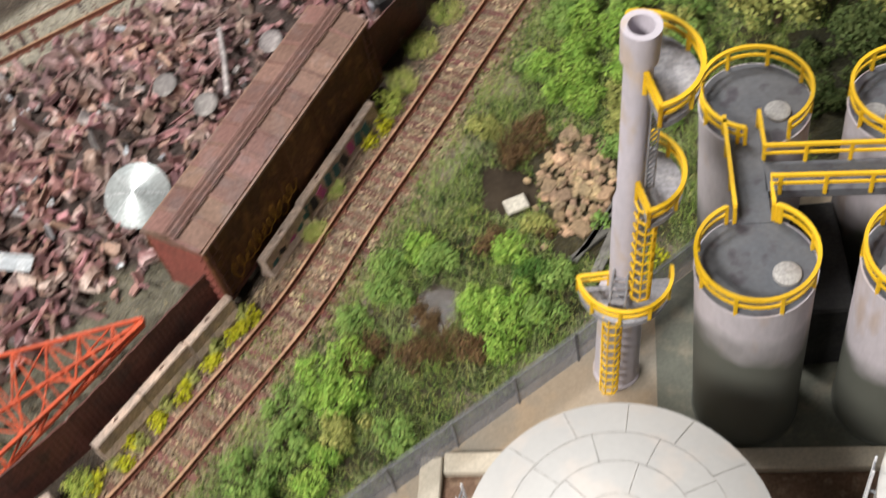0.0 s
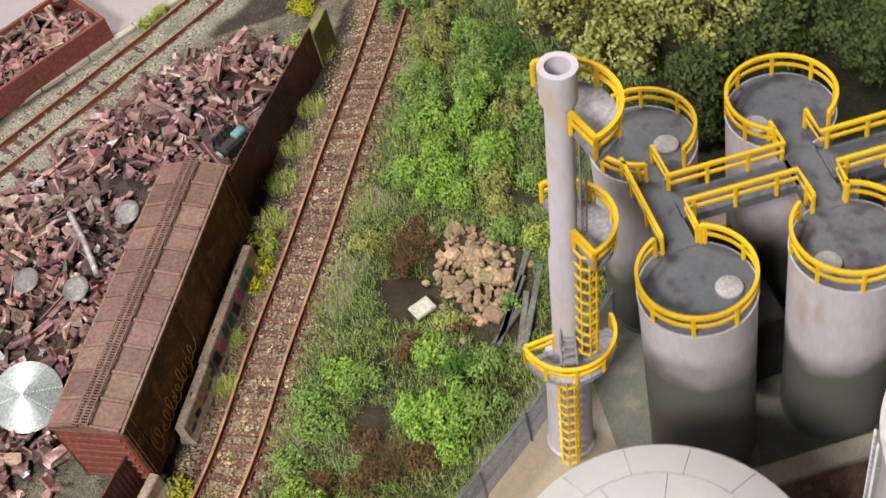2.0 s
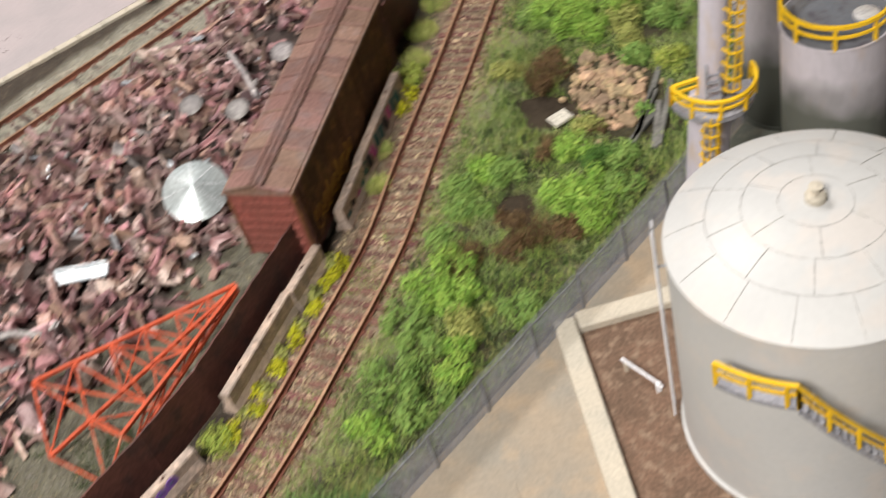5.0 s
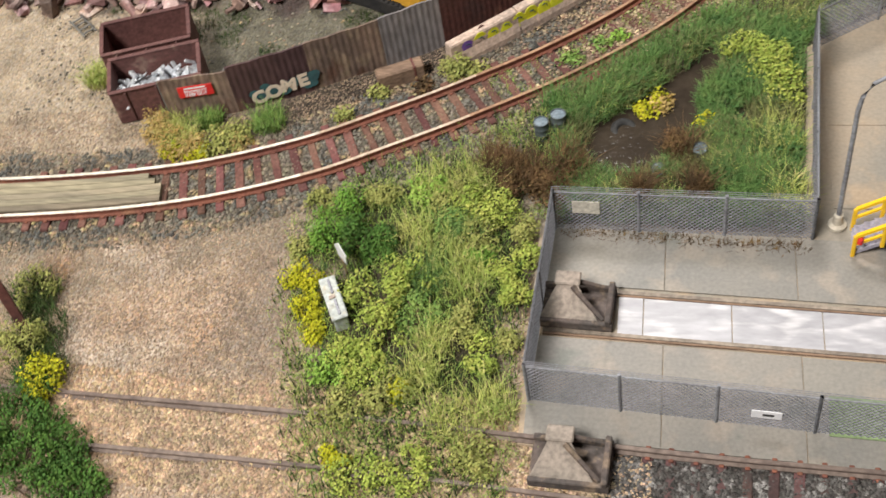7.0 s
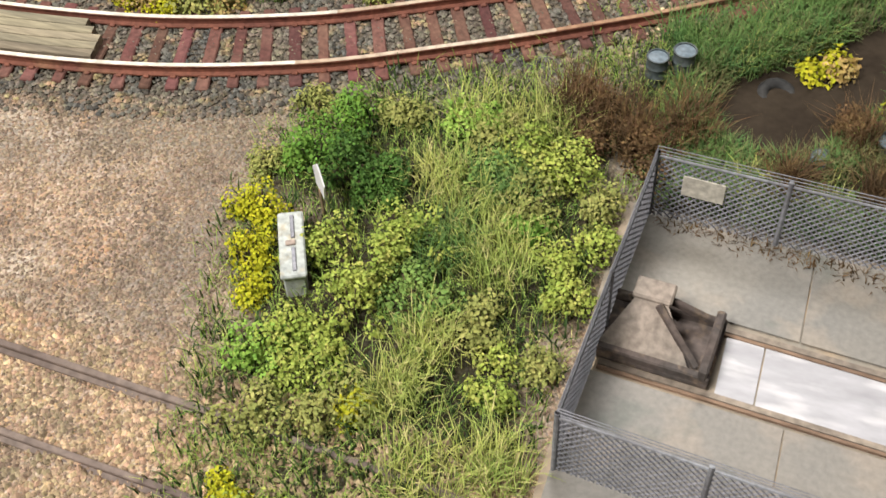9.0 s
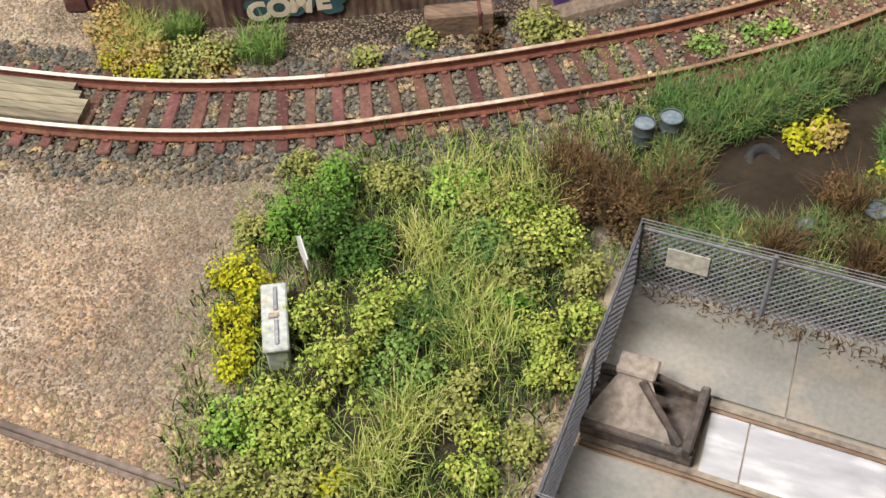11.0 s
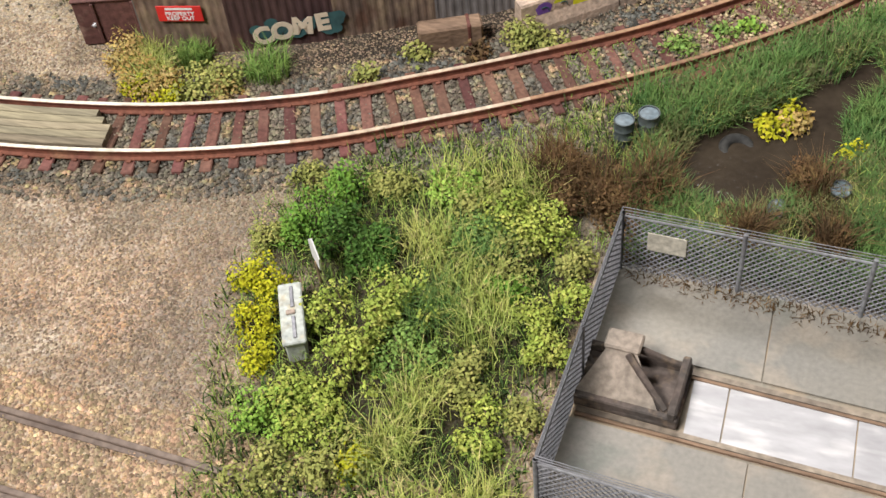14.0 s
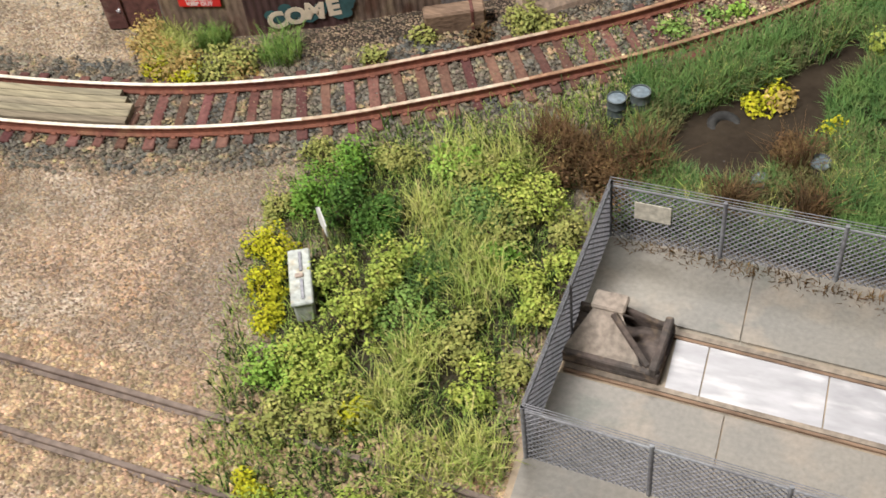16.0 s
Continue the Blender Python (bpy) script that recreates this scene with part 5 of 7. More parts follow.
# ---- stairs, lamp and pumps of the plant yard ----
def ramp():
    t = thing("stair_bridge", "purple-grey stair bridge with yellow hand rails", "stairs", -12.6, 3.5)
    ox, oy = -12.6, 3.5
    pts = [(-16.25, 3.4, 0.05), (-13.6, 3.2, 2.0), (-12.25, 3.15, 2.0), (-10.15, 3.1, 3.3), (4.0, 2.3, 3.3)]
    pts = [(x - ox, y - oy, z) for x, y, z in pts]
    for p, q in zip(pts, pts[1:]):
        part("flight", Shape().beam(p, q, 0.95, 0.16), WALK_GREY, t)
        d = (Vector(q) - Vector(p))
        n = int(d.length / 0.3)
        if abs(q[2] - p[2]) > 0.2:
            for k in range(n):
                c = Vector(p) + d * (k + 0.5) / n
                part("tread", Shape().box((c.x, c.y, c.z + 0.11), (0.24, 0.9, 0.06), rz=math.degrees(math.atan2(d.y, d.x)), ch=0.01), WALK_GREY, t)
    for s in (-0.52, 0.52):
        line = []
        for i, p in enumerate(pts):
            d = Vector(pts[min(i + 1, len(pts) - 1)]) - Vector(pts[max(i - 1, 0)])
            d.z = 0
            d.normalize()
            line.append((p[0] + d.y * s, p[1] - d.x * s, p[2]))
        rail_run(t, line, 0.85, 0.95)
    part("end_cap", Shape().box((-16.15 - ox, 2.85 - oy, 0.75), (0.16, 0.2, 0.3), ch=0.05), SIGN_RED, t, "red rail end cap")
    for x, y in ((-13.0, 3.2), (-9.7, 3.1), (-5, 2.8), (0, 2.5)):
        h = 1.9 if x < -12 else 3.2
        part("support", Shape().box((x - ox, y - oy, h / 2), (0.2, 0.6, h), ch=0.03), WALK_GREY, t)
    part("post", Shape().box((-10.2 - ox, 2.42 - oy, 2.15), (0.28, 0.28, 4.3), ch=0.03), WALK_GREY, t, "tall grey corner post")


ramp()


def lamp_post():
    t = thing("street_lamp", "slim grey lamp post with an arched arm", "lamp", -16.65, 4.05)
    part("base", Shape().lathe((0, 0, -0.02), [(0.28, 0), (0.28, 0.1), (0.16, 0.16), (0.14, 0.5), (0.07, 0.56), (0, 0.56)], 20), KERB, t, smooth=True)
    arm = [(0, 0, 0.5), (0, 0, 4.9), (0.06, 0.01, 5.4), (0.3, 0.05, 5.85), (0.7, 0.1, 6.1), (1.0, 0.14, 6.15)]
    part("pole", Shape().tube(arm, 0.075, 10, r2=0.05), POST, t, smooth=True)
    h = part("head", Shape().box((1.45, 0.2, 6.16), (1.05, 0.42, 0.2), rz=8, ch=0.08), GREY_METAL, t)
    part("lens", Shape().box((1.5, 0.21, 6.03), (0.7, 0.3, 0.06), rz=8, ch=0.02), SIGN_WHITE, h)


lamp_post()


def pumps():
    for i, (x, y, top) in enumerate(((-13.2, 7.5, 1.9), (-12.1, 7.3, 1.8), (-11.1, 7.7, 2.1))):
        t = thing("valve_pipe", "pale loading pipe with dark valve wheels", "pipe", x, y, 0, group="valve pipes on the yard")
        part("riser", Shape().tube([(0, 0.75, -0.05), (0, 0.75, top - 0.35), (0, 0.6, top - 0.1), (0, 0.3, top), (0, 0, top - 0.05), (0, -0.7, 1.1), (0, -1.4, 0.35), (0, -1.6, -0.05)], 0.16, 10), PUMP_PIPE, t, smooth=True)
        part("foot", Shape().box((0, 0.75, 0.05), (0.5, 0.5, 0.14), ch=0.03), KERB, t)
        part("body", Shape().box((0, 0.35, top + 0.03), (0.42, 0.6, 0.42), ch=0.08), PUMP_PIPE, t)
        for dx, dy, dz, ax in ((-0.3, 0.5, 0.05, 0), (0.3, 0.0, -0.1, 0), (0, 0.3, 0.36, 1))[: 3 if i != 1 else 2]:
            w = Shape()
            pts = []
            for k in range(15):
                a = 2 * math.pi * k / 14
                pts.append((dx, dy + 0.3 * math.cos(a), top + dz + 0.3 * math.sin(a)) if ax == 0 else (dx + 0.32 * math.cos(a), dy + 0.32 * math.sin(a), top + dz))
            w.tube(pts, 0.045, 6, caps=False)
            for k in range(3):
                a = math.pi * k / 3
                if ax == 0:
                    w.beam((dx, dy + 0.2 * math.cos(a), top + dz + 0.2 * math.sin(a)), (dx, dy - 0.2 * math.cos(a), top + dz - 0.2 * math.sin(a)), 0.05)
                else:
                    w.beam((dx + 0.2 * math.cos(a), dy + 0.2 * math.sin(a), top + dz), (dx - 0.2 * math.cos(a), dy - 0.2 * math.sin(a), top + dz), 0.05)
            w.beam((0, dy, top + dz), (dx, dy, top + dz), 0.08)
            part("valve_wheel", w, WHEEL, t)
    tr = thing("cross_pipe", "pale pipe joining the valve pipes", "pipe", -12.15, 7.4, 0)
    part("pipe", Shape().tube([(-1.05, 0, 1.35), (1.05, 0.1, 1.35)], 0.1, 10), PUMP_PIPE, tr, smooth=True)
    rk = thing("pipe_rack", "grey pipe trench cover with a mesh of small pipes", "pipe rack", -8.0, 6.4, 0, -6)
    part("tray", Shape().box((2.5, 0, 0.3), (11.2, 1.2, 0.6), ch=0.05), CONCRETE, rk)
    # dark strip on the solid tray paints the shaded opening of a trench
    part("trench", Shape().box((3.4, 0.05, 0.59), (8.4, 0.86, 0.06), ch=0.01), DARK, rk, "dark strip standing in for the trench's shade")
    for k in range(24):
        part("pipe", Shape().tube([(-0.7 + 0.34 * k, -0.4, 0.66), (-0.45 + 0.34 * k + 0.2 * math.sin(k * 2.3), 0.48, 0.7)], 0.06, 7), WALK_GREY, rk)
    for y in (-0.3, 0.1, 0.4):
        part("rail", Shape().beam((-0.8, y, 0.68), (7.5, y, 0.68), 0.07), WALK_GREY, rk)


pumps()


# ---- tank car ----
def tank_car():
    t = thing("tank_car", "dark brown railway tank car with black end gear", "tank car", -8.0, -0.35, 0, -3.4)
    L, r, zc = 12.6, 1.3, 2.12
    n = 40
    rings = [(-L / 2, 0.02), (-L / 2 + 0.05, 0.55), (-L / 2 + 0.2, 0.95), (-L / 2 + 0.5, 1.22), (-L / 2 + 0.9, r), (L / 2 - 0.9, r), (L / 2 - 0.5, 1.22), (L / 2 - 0.2, 0.95), (L / 2 - 0.05, 0.55), (L / 2, 0.02)]
    vs = [(x, q * math.cos(2 * math.pi * k / n), zc + q * math.sin(2 * math.pi * k / n)) for x, q in rings for k in range(n)]
    fs = [(i * n + k, i * n + (k + 1) % n, (i + 1) * n + (k + 1) % n, (i + 1) * n + k) for i in range(len(rings) - 1) for k in range(n)]
    part("tank_body", Shape().add(vs, fs), TANKCAR, t, smooth=True)
    for x in (-4.4, -2.4, 0, 2.4, 4.4):
        part("band", Shape().add([(x + dx, (r + 0.02) * math.cos(2 * math.pi * k / n), zc + (r + 0.02) * math.sin(2 * math.pi * k / n)) for dx in (-0.05, 0.05) for k in range(n)],
                                 [(k, (k + 1) % n, n + (k + 1) % n, n + k) for k in range(n)]), TANKCAR, t, smooth=True)
    part("dome", Shape().lathe((0, 0, zc + r - 0.2), [(0.7, 0), (0.7, 0.75), (0.55, 0.95), (0, 1.0)], 28), TANKCAR, t, smooth=True)
    part("walkway", Shape().box((0, 0, 0.95), (L + 0.4, 2.5, 0.12), ch=0.02), BLACK, t)
    for s in (-1, 1):
        e = part("end_sill", Shape().box((s * (L / 2 + 0.1), 0, 0.95), (0.3, 2.6, 0.4), ch=0.04), BLACK, t)
        part("coupler", Shape().box((s * (L / 2 + 0.65), 0, 0.85), (0.9, 0.26, 0.28), ch=0.05), BUFFER, e)
        part("knuckle", Shape().box((s * (L / 2 + 1.1), 0.08, 0.85), (0.42, 0.5, 0.36), ch=0.08), BUFFER, e)
        part("brake_wheel", Shape().tube([(s * (L / 2 + 0.3), 0.7 + 0.3 * math.cos(k * 0.6), 1.9 + 0.3 * math.sin(k * 0.6)) for k in range(12)], 0.05, 6), BLACK, e)
        for y in (-1.2, 1.2):
            part("end_rail", Shape().beam((s * (L / 2 + 0.1), y, 1.1), (s * (L / 2 + 0.1), y, 2.2), 0.07), BLACK, e)
        part("end_bar", Shape().beam((s * (L / 2 + 0.1), -1.2, 2.2), (s * (L / 2 + 0.1), 1.2, 2.2), 0.07), BLACK, e)
        tr = part("bogie", Shape().box((s * 4.3, 0, 0.6), (2.9, 2.2, 0.35), ch=0.08), BLACK, t)
        for dx in (-0.95, 0.95):
            for y in (-0.82, 0.82):
                part("wheel", Shape().tube([(s * 4.3 + dx, y - 0.09, 0.55), (s * 4.3 + dx, y + 0.09, 0.55)], 0.52, 24), RUST_SHEET, tr, smooth=True)


tank_car()


# ---- buffer stops ----
def buffer_stop(x, y, rz):
    t = thing("buffer_stop", "dark rusty buffer stop with a triangular steel plate", "buffer stop", x, y, 0, rz, group="two buffer stops")
    part("sole", Shape().box((0.05, 0, 0.1), (2.2, 1.5, 0.16), ch=0.03), BUFFER, t)
    for s in (-0.66, 0.66):
        part("side_beam", Shape().box((0.05, s, 0.24), (2.2, 0.17, 0.22), ch=0.03), BUFFER, t)
    part("back_strut", Shape().beam((-0.3, 0.3, 0.9), (-1.0, 0.66, 0.2), 0.13, 0.15), BUFFER, t)
    part("strut", Shape().beam((-0.1, 0.1, 1.0), (0.86, -0.56, 0.34), 0.12, 0.14), BUFFER, t)
    part("strut", Shape().beam((-0.1, 0.4, 0.9), (0.95, 0.62, 0.3), 0.13, 0.14), BUFFER, t)
    part("end_beam", Shape().box((1.02, 0, 0.36), (0.18, 1.5, 0.4), ch=0.04), BUFFER, t)
    part("plate", Shape().add([(-1.0, -0.6, 0.34), (0.72, -0.62, 0.34), (0.02, 0.25, 1.0), (-0.52, 0.25, 1.0), (-1.0, -0.6, 0.27), (0.72, -0.62, 0.27), (0.02, 0.25, 0.93), (-0.52, 0.25, 0.93)],
                              [(0, 1, 2, 3), (7, 6, 5, 4), (0, 4, 5, 1), (1, 5, 6, 2), (2, 6, 7, 3), (3, 7, 4, 0)]), BUFFER_FACE, t, "triangular brown plate")
    part("head", Shape().box((-0.25, 0.42, 0.95), (0.75, 0.5, 0.16), ch=0.04), BUFFER_FACE, t)


buffer_stop(-24.35, 0.6, -3.5)
buffer_stop(-24.2, -4.65, -3)


# ---- cabinet, sign, drums, tyres ----
def cabinet():
    t = thing("relay_cabinet", "pale grey trackside cabinet with a ridged lid", "cabinet", -31.68, 0.28, 0, -64)
    part("body", Shape().box((0, 0, 0.2), (1.6, 0.44, 0.86), ch=0.03), CABINET, t)
    lid = part("lid", Shape().box((0, 0, 0.66), (1.7, 0.52, 0.1), ch=0.03), CABINET, t)
    for x in (-0.43, 0.42):
        part("ridge", Shape().box((x, 0.03, 0.725), (0.6, 0.08, 0.045), ch=0.02), GREY_METAL, lid, "dark grey lid ridge")
    part("knob", Shape().box((0, -0.02, 0.73), (0.12, 0.2, 0.06), ch=0.02), BARRIER, lid)
    s = thing("trackside_sign", "narrow white sign on a tan post", "sign", -31.6, 1.62, 0, -48)
    part("post", Shape().tube([(0, 0, -0.1), (0, 0, 0.9)], 0.035, 8), ROCK, s)
    part("board", Shape().add([(-0.25, 0, 0.85), (0.25, 0, 0.85), (0.34, 0, 1.3), (0, 0, 1.65), (-0.34, 0, 1.3), (-0.25, 0.035, 0.85), (0.25, 0.035, 0.85), (0.34, 0.035, 1.3), (0, 0.035, 1.65), (-0.34, 0.035, 1.3)],
                              [(0, 1, 2, 3, 4), (9, 8, 7, 6, 5)] + [(k, (k + 1) % 5, 5 + (k + 1) % 5, 5 + k) for k in range(5)]), SIGN_WHITE, s)


cabinet()


def drums():
    for x, y, z, rx, s in ((-25.95, 7.75, 0, 0, 1), (-25.4, 8.05, 0.02, 0, 1.05), (-20.75, 6.95, -0.2, 12, 0.95), (-22.05, 6.35, -0.32, 25, 0.9)):
        t = thing("oil_drum", "blue-grey oil drum standing in weeds by the pond", "drum", x, y, z, 0, group="drums by the pond")
        t.matrix_world = at(x, y, z, 0, rx) @ Matrix.Scale(0.78 * s, 4)
        part("drum_body", Shape().lathe((0, 0, 0), [(0.2, -0.05), (0.31, -0.05), (0.31, 0.28), (0.325, 0.3), (0.31, 0.32), (0.31, 0.6), (0.325, 0.62), (0.31, 0.64), (0.31, 0.92), (0.33, 0.95), (0.29, 0.95), (0.29, 0.91)], 28), WHEEL, t, smooth=True)
        part("lid", Shape().lathe((0, 0, 0.9), [(0.295, 0), (0.28, 0.015), (0, 0.015)], 28), DRUM_BLUE, t, "pale blue-grey lid")
    for x, y, z, rx in ((-23.25, 8.25, -0.3, 20), (-19.9, 9.9, -0.2, 15)):
        t = thing("sunken_car_tyre", "black rubber tyre half sunk in the pond mud", "tyre", x, y, z, group="old tyres")
        t.matrix_world = at(x, y, z, 30, rx)
        part("tyre", Shape().tube([(0.33 * math.cos(k * math.pi / 12), 0.33 * math.sin(k * math.pi / 12), 0.1) for k in range(25)], 0.15, 10, caps=False), TYRE, t, smooth=True)


drums()


# ---- digger ----
def digger():
    t = thing("excavator", "dusty yellow crawler excavator with a black cab", "excavator", -31.7, 14.7, 0.1, 154)
    t.matrix_world = at(-32.1, 15.4, 0.05, 153) @ Matrix.Scale(0.88, 4)
    for s in (-1, 1):
        tr = part("crawler", Shape().sweep([(-2.0, s * 1.25, 0), (2.0, s * 1.25, 0)], [(-0.3, 0.12), (-0.3, 0.75), (-0.22, 0.85), (0.22, 0.85), (0.3, 0.75), (0.3, 0.12), (0.22, 0), (-0.22, 0)]), BLACK, t)
        for k in range(16):
            part("track_pad", Shape().box((-1.9 + k * 0.253, s * 1.25, 0.86), (0.17, 0.66, 0.05), ch=0.01), BLACK, tr)
    part("turntable", Shape().lathe((0, 0, 0.6), [(0.8, 0), (0.8, 0.4), (0, 0.4)], 24), BLACK, t)
    body = part("engine_housing", Shape().prism([(-2.62, -0.5), (-2.5, -0.95), (-2.25, -1.3), (-1.85, -1.5), (0.4, -1.5), (0.4, 1.5), (-1.85, 1.5), (-2.25, 1.3), (-2.5, 0.95), (-2.62, 0.5)], 1.0, 2.3), EXC_YELLOW, t)
    part("counterweight", Shape().prism([(-2.68, -0.5), (-2.56, -0.98), (-2.3, -1.35), (-1.9, -1.53), (-1.4, -1.53), (-1.4, 1.53), (-1.9, 1.53), (-2.3, 1.35), (-2.56, 0.98), (-2.68, 0.5)], 0.95, 1.75), EXC_YELLOW, body)
    part("hood", Shape().box((-1.15, 0, 2.36), (1.8, 2.55, 0.4), ch=0.19), EXC_YELLOW, body)
    for k in range(2):
        for j in range(3):
            part("grille", Shape().box((-1.55 + 0.55 * k, -0.45 + 0.45 * j, 2.56), (0.36, 0.26, 0.03), ch=0.01), WHEEL, body)
    part("side_deck", Shape().prism([(0.2, 1.0), (0.2, 1.52), (1.3, 1.5), (2.2, 1.3), (2.2, 1.1), (1.6, 1.0)], 1.0, 1.8), EXC_YELLOW, t)
    for k in range(3):
        part("side_mark", Shape().box((-1.0 + 0.34 * k, 1.545, 1.6), (0.24, 0.02, 0.16), ch=0.004), SIGN_WHITE, t)
    part("side_panel_mark", Shape().box((-0.6, 1.525, 1.6), (1.5, 0.02, 0.35), ch=0.004), BLACK, t)
    part("deck_plate", Shape().box((0.9, -0.9, 1.2), (1.0, 1.1, 0.3), ch=0.05), WHEEL, t)
    cab = part("cab", Shape().box((1.25, 0.1, 2.0), (1.75, 1.15, 1.9), ch=0.1), GLASS_DARK, t, "black glazed cab")
    part("cab_roof", Shape().box((1.25, 0.1, 2.98), (1.65, 1.05, 0.08), ch=0.03), BLACK, cab)
    part("roof_hatch", Shape().box((0.75, 0.1, 3.04), (0.32, 0.5, 0.05), ch=0.02), PAINT_YELLOW, cab)
    part("work_lamp", Shape().box((2.2, -0.2, 2.85), (0.22, 0.5, 0.3), ch=0.05), SIGN_WHITE, cab)
    for x in (0.4, 2.1):
        for y in (-0.45, 0.65):
            part("cab_pillar", Shape().box((x, y, 2.0), (0.12, 0.12, 1.9), ch=0.02), BLACK, cab)
    by = -1.0
    boom = part("boom", Shape().prism([(0.9, 1.3), (1.1, 1.9), (3.4, 3.3), (4.6, 3.6), (7.5, 3.2), (7.6, 2.85), (4.7, 3.0), (3.6, 2.7), (1.7, 1.3)], -0.26, 0.26), EXC_YELLOW, t)
    boom.matrix_basis = at(0, by, 0, 0, 90)
    stick = part("stick", Shape().prism([(6.8, 3.55), (7.6, 3.6), (9.9, 3.0), (9.9, 2.6), (8.0, 2.7), (7.0, 3.05)], -0.2, 0.2), EXC_YELLOW, t)
    stick.matrix_basis = at(0, by, 0, 0, 90)
    part("ram", Shape().beam((2.2, by - 0.34, 1.9), (4.2, by - 0.34, 3.2), 0.14), GREY_METAL, t)
    part("stick_ram", Shape().beam((4.8, by, 3.7), (7.0, by, 3.66), 0.13), GREY_METAL, t)
    bk = part("bucket", Shape().prism([(9.3, 2.75), (10.0, 2.85), (10.4, 2.2), (10.1, 1.6), (9.3, 1.35), (8.8, 1.6), (9.5, 1.9)], -0.55, 0.55), EXC_YELLOW, t)
    bk.matrix_basis = at(0, by, 0, 0, 90)
    for k in range(4):
        part("tooth", Shape().box((8.8, by - 0.4 + 0.27 * k, 1.58), (0.3, 0.12, 0.1), ch=0.02), BLACK, t)


digger()


# ---- fallen crane boom ----
def crane_boom():
    t = thing("crane_jib", "bent orange-red lattice crane jib lying in the yard", "crane jib", -24.5, 20.6, 0)
    tip = Vector((4.1, 3.6, 1.0))
    ends = [Vector((-4.2, 1.7, 1.3)), Vector((-3.9, -1.4, 0.35)), Vector((-1.7, -3.6, 0.4)), Vector((-0.7, -2.4, 1.4))]
    near = [tip + Vector((0, 0.08, 0.08)), tip + Vector((0, 0.08, -0.08)), tip + Vector((0.05, -0.1, -0.08)), tip + Vector((0.05, -0.1, 0.08))]
    for a, b in zip(ends, near):
        part("chord", Shape().beam(a, b, 0.16, 0.16), BOOM_RED, t)
    n = 6
    for k in range(n + 1):
        u = (k / n) ** 0.9
        q = [e.lerp(m, u) for e, m in zip(ends, near)]
        q2 = [e.lerp(m, min(1, ((k + 1) / n)) ** 0.9) for e, m in zip(ends, near)]
        for i in range(4):
            j = (i + 1) % 4
            part("lacing", Shape().beam(q[i], q[j], 0.09), BOOM_RED, t)
            if k < n:
                a, b = (q[i], q2[j]) if k % 2 else (q[j], q2[i])
                part("lacing", Shape().beam(a, b, 0.08), BOOM_RED, t)


crane_boom()


# ---- scrap skips ----
def skip(x, y, rz, label, L=3.35, W=1.9, H=1.45, filled=False):
    t = thing("scrap_skip", label, "skip", x, y, 0, rz, group="two scrap skips")
    th = 0.09
    for s in (-1, 1):
        w = part("long_side", Shape().box((0, s * (W / 2 - th / 2), H / 2), (L, th, H), ch=0.02), SKIP_M, t)
        for k in (-1, 0, 1):
            part("rib", Shape().box((k * L / 3, s * (W / 2 + 0.03), H / 2), (0.1, 0.06, H - 0.1), ch=0.02), SKIP_M, w)
        part("short_side", Shape().box((s * (L / 2 - th / 2), 0, H / 2), (th, W - 2 * th - 0.006, H), ch=0.02), SKIP_M, t)
        part("rim", Shape().box((0, s * (W / 2 - 0.03), H + 0.03), (L + 0.05, 0.16, 0.07), ch=0.02), SKIP_M, t)
        part("rim", Shape().box((s * (L / 2 - 0.03), 0, H + 0.032), (0.16, W - 0.3, 0.07), ch=0.02), SKIP_M, t)
    part("bottom", Shape().box((0, 0, 0.06), (L - 0.2, W - 0.2, 0.1), ch=0.02), SKIP_M, t)
    return t


skip(-41.0, 11.75, 18, "empty maroon steel scrap skip")
skip(-40.05, 9.75, 18, "maroon steel skip half full of pale metal scrap")


def skip_load():
    R = random.Random(9)
    s = Shape()
    for k in range(90):
        u, v = R.uniform(-1.45, 1.45), R.uniform(-0.72, 0.72)
        a = radians(18)
        c = Vector((-40.05 + u * math.cos(a) - v * math.sin(a), 9.75 + u * math.sin(a) + v * math.cos(a), 0.55 + R.uniform(0, 0.35)))
        m = Euler((R.uniform(-0.7, 0.7), R.uniform(-0.7, 0.7), R.uniform(0, 6.28))).to_matrix()
        s.box(c, (R.uniform(0.2, 0.9), R.uniform(0.08, 0.2), R.uniform(0.04, 0.14)), 0, 0.02, m)
    a = radians(18)
    s.box((-40.05, 9.75, 0.32), (3.1, 1.65, 0.4), 18, 0.05)
    solo("scrap_load", s, SCRAP_WHITE, "pale metal scrap heaped in the skip", "scrap", kind="stuff")


skip_load()


# ---- cone roof ----
def cone():
    t = thing("sheet_metal_cone", "galvanised conical silo roof lying by the scrap", "cone", -21.0, 29.2, 1.0)
    n = 48
    t.matrix_world = at(-21.4, 30.2, 1.55, 0, 24, 4)
    part("cone_shell", Shape().lathe((0, 0, 0), [(1.42, -0.1), (1.45, 0), (0.1, 0.62), (0, 0.64)], n), CONE_M, t, smooth=True)
    riv = Shape()
    for k in range(8):
        a = 2 * math.pi * k / 8
        for j in range(12):
            q = 0.2 + j * 0.11
            riv.box((q * math.cos(a), q * math.sin(a), 0.63 - 0.459 * (q - 0.1) + 0.0), (0.05, 0.05, 0.04), ch=0.01)
    part("rivets", riv, SIGN_WHITE, t)


cone()


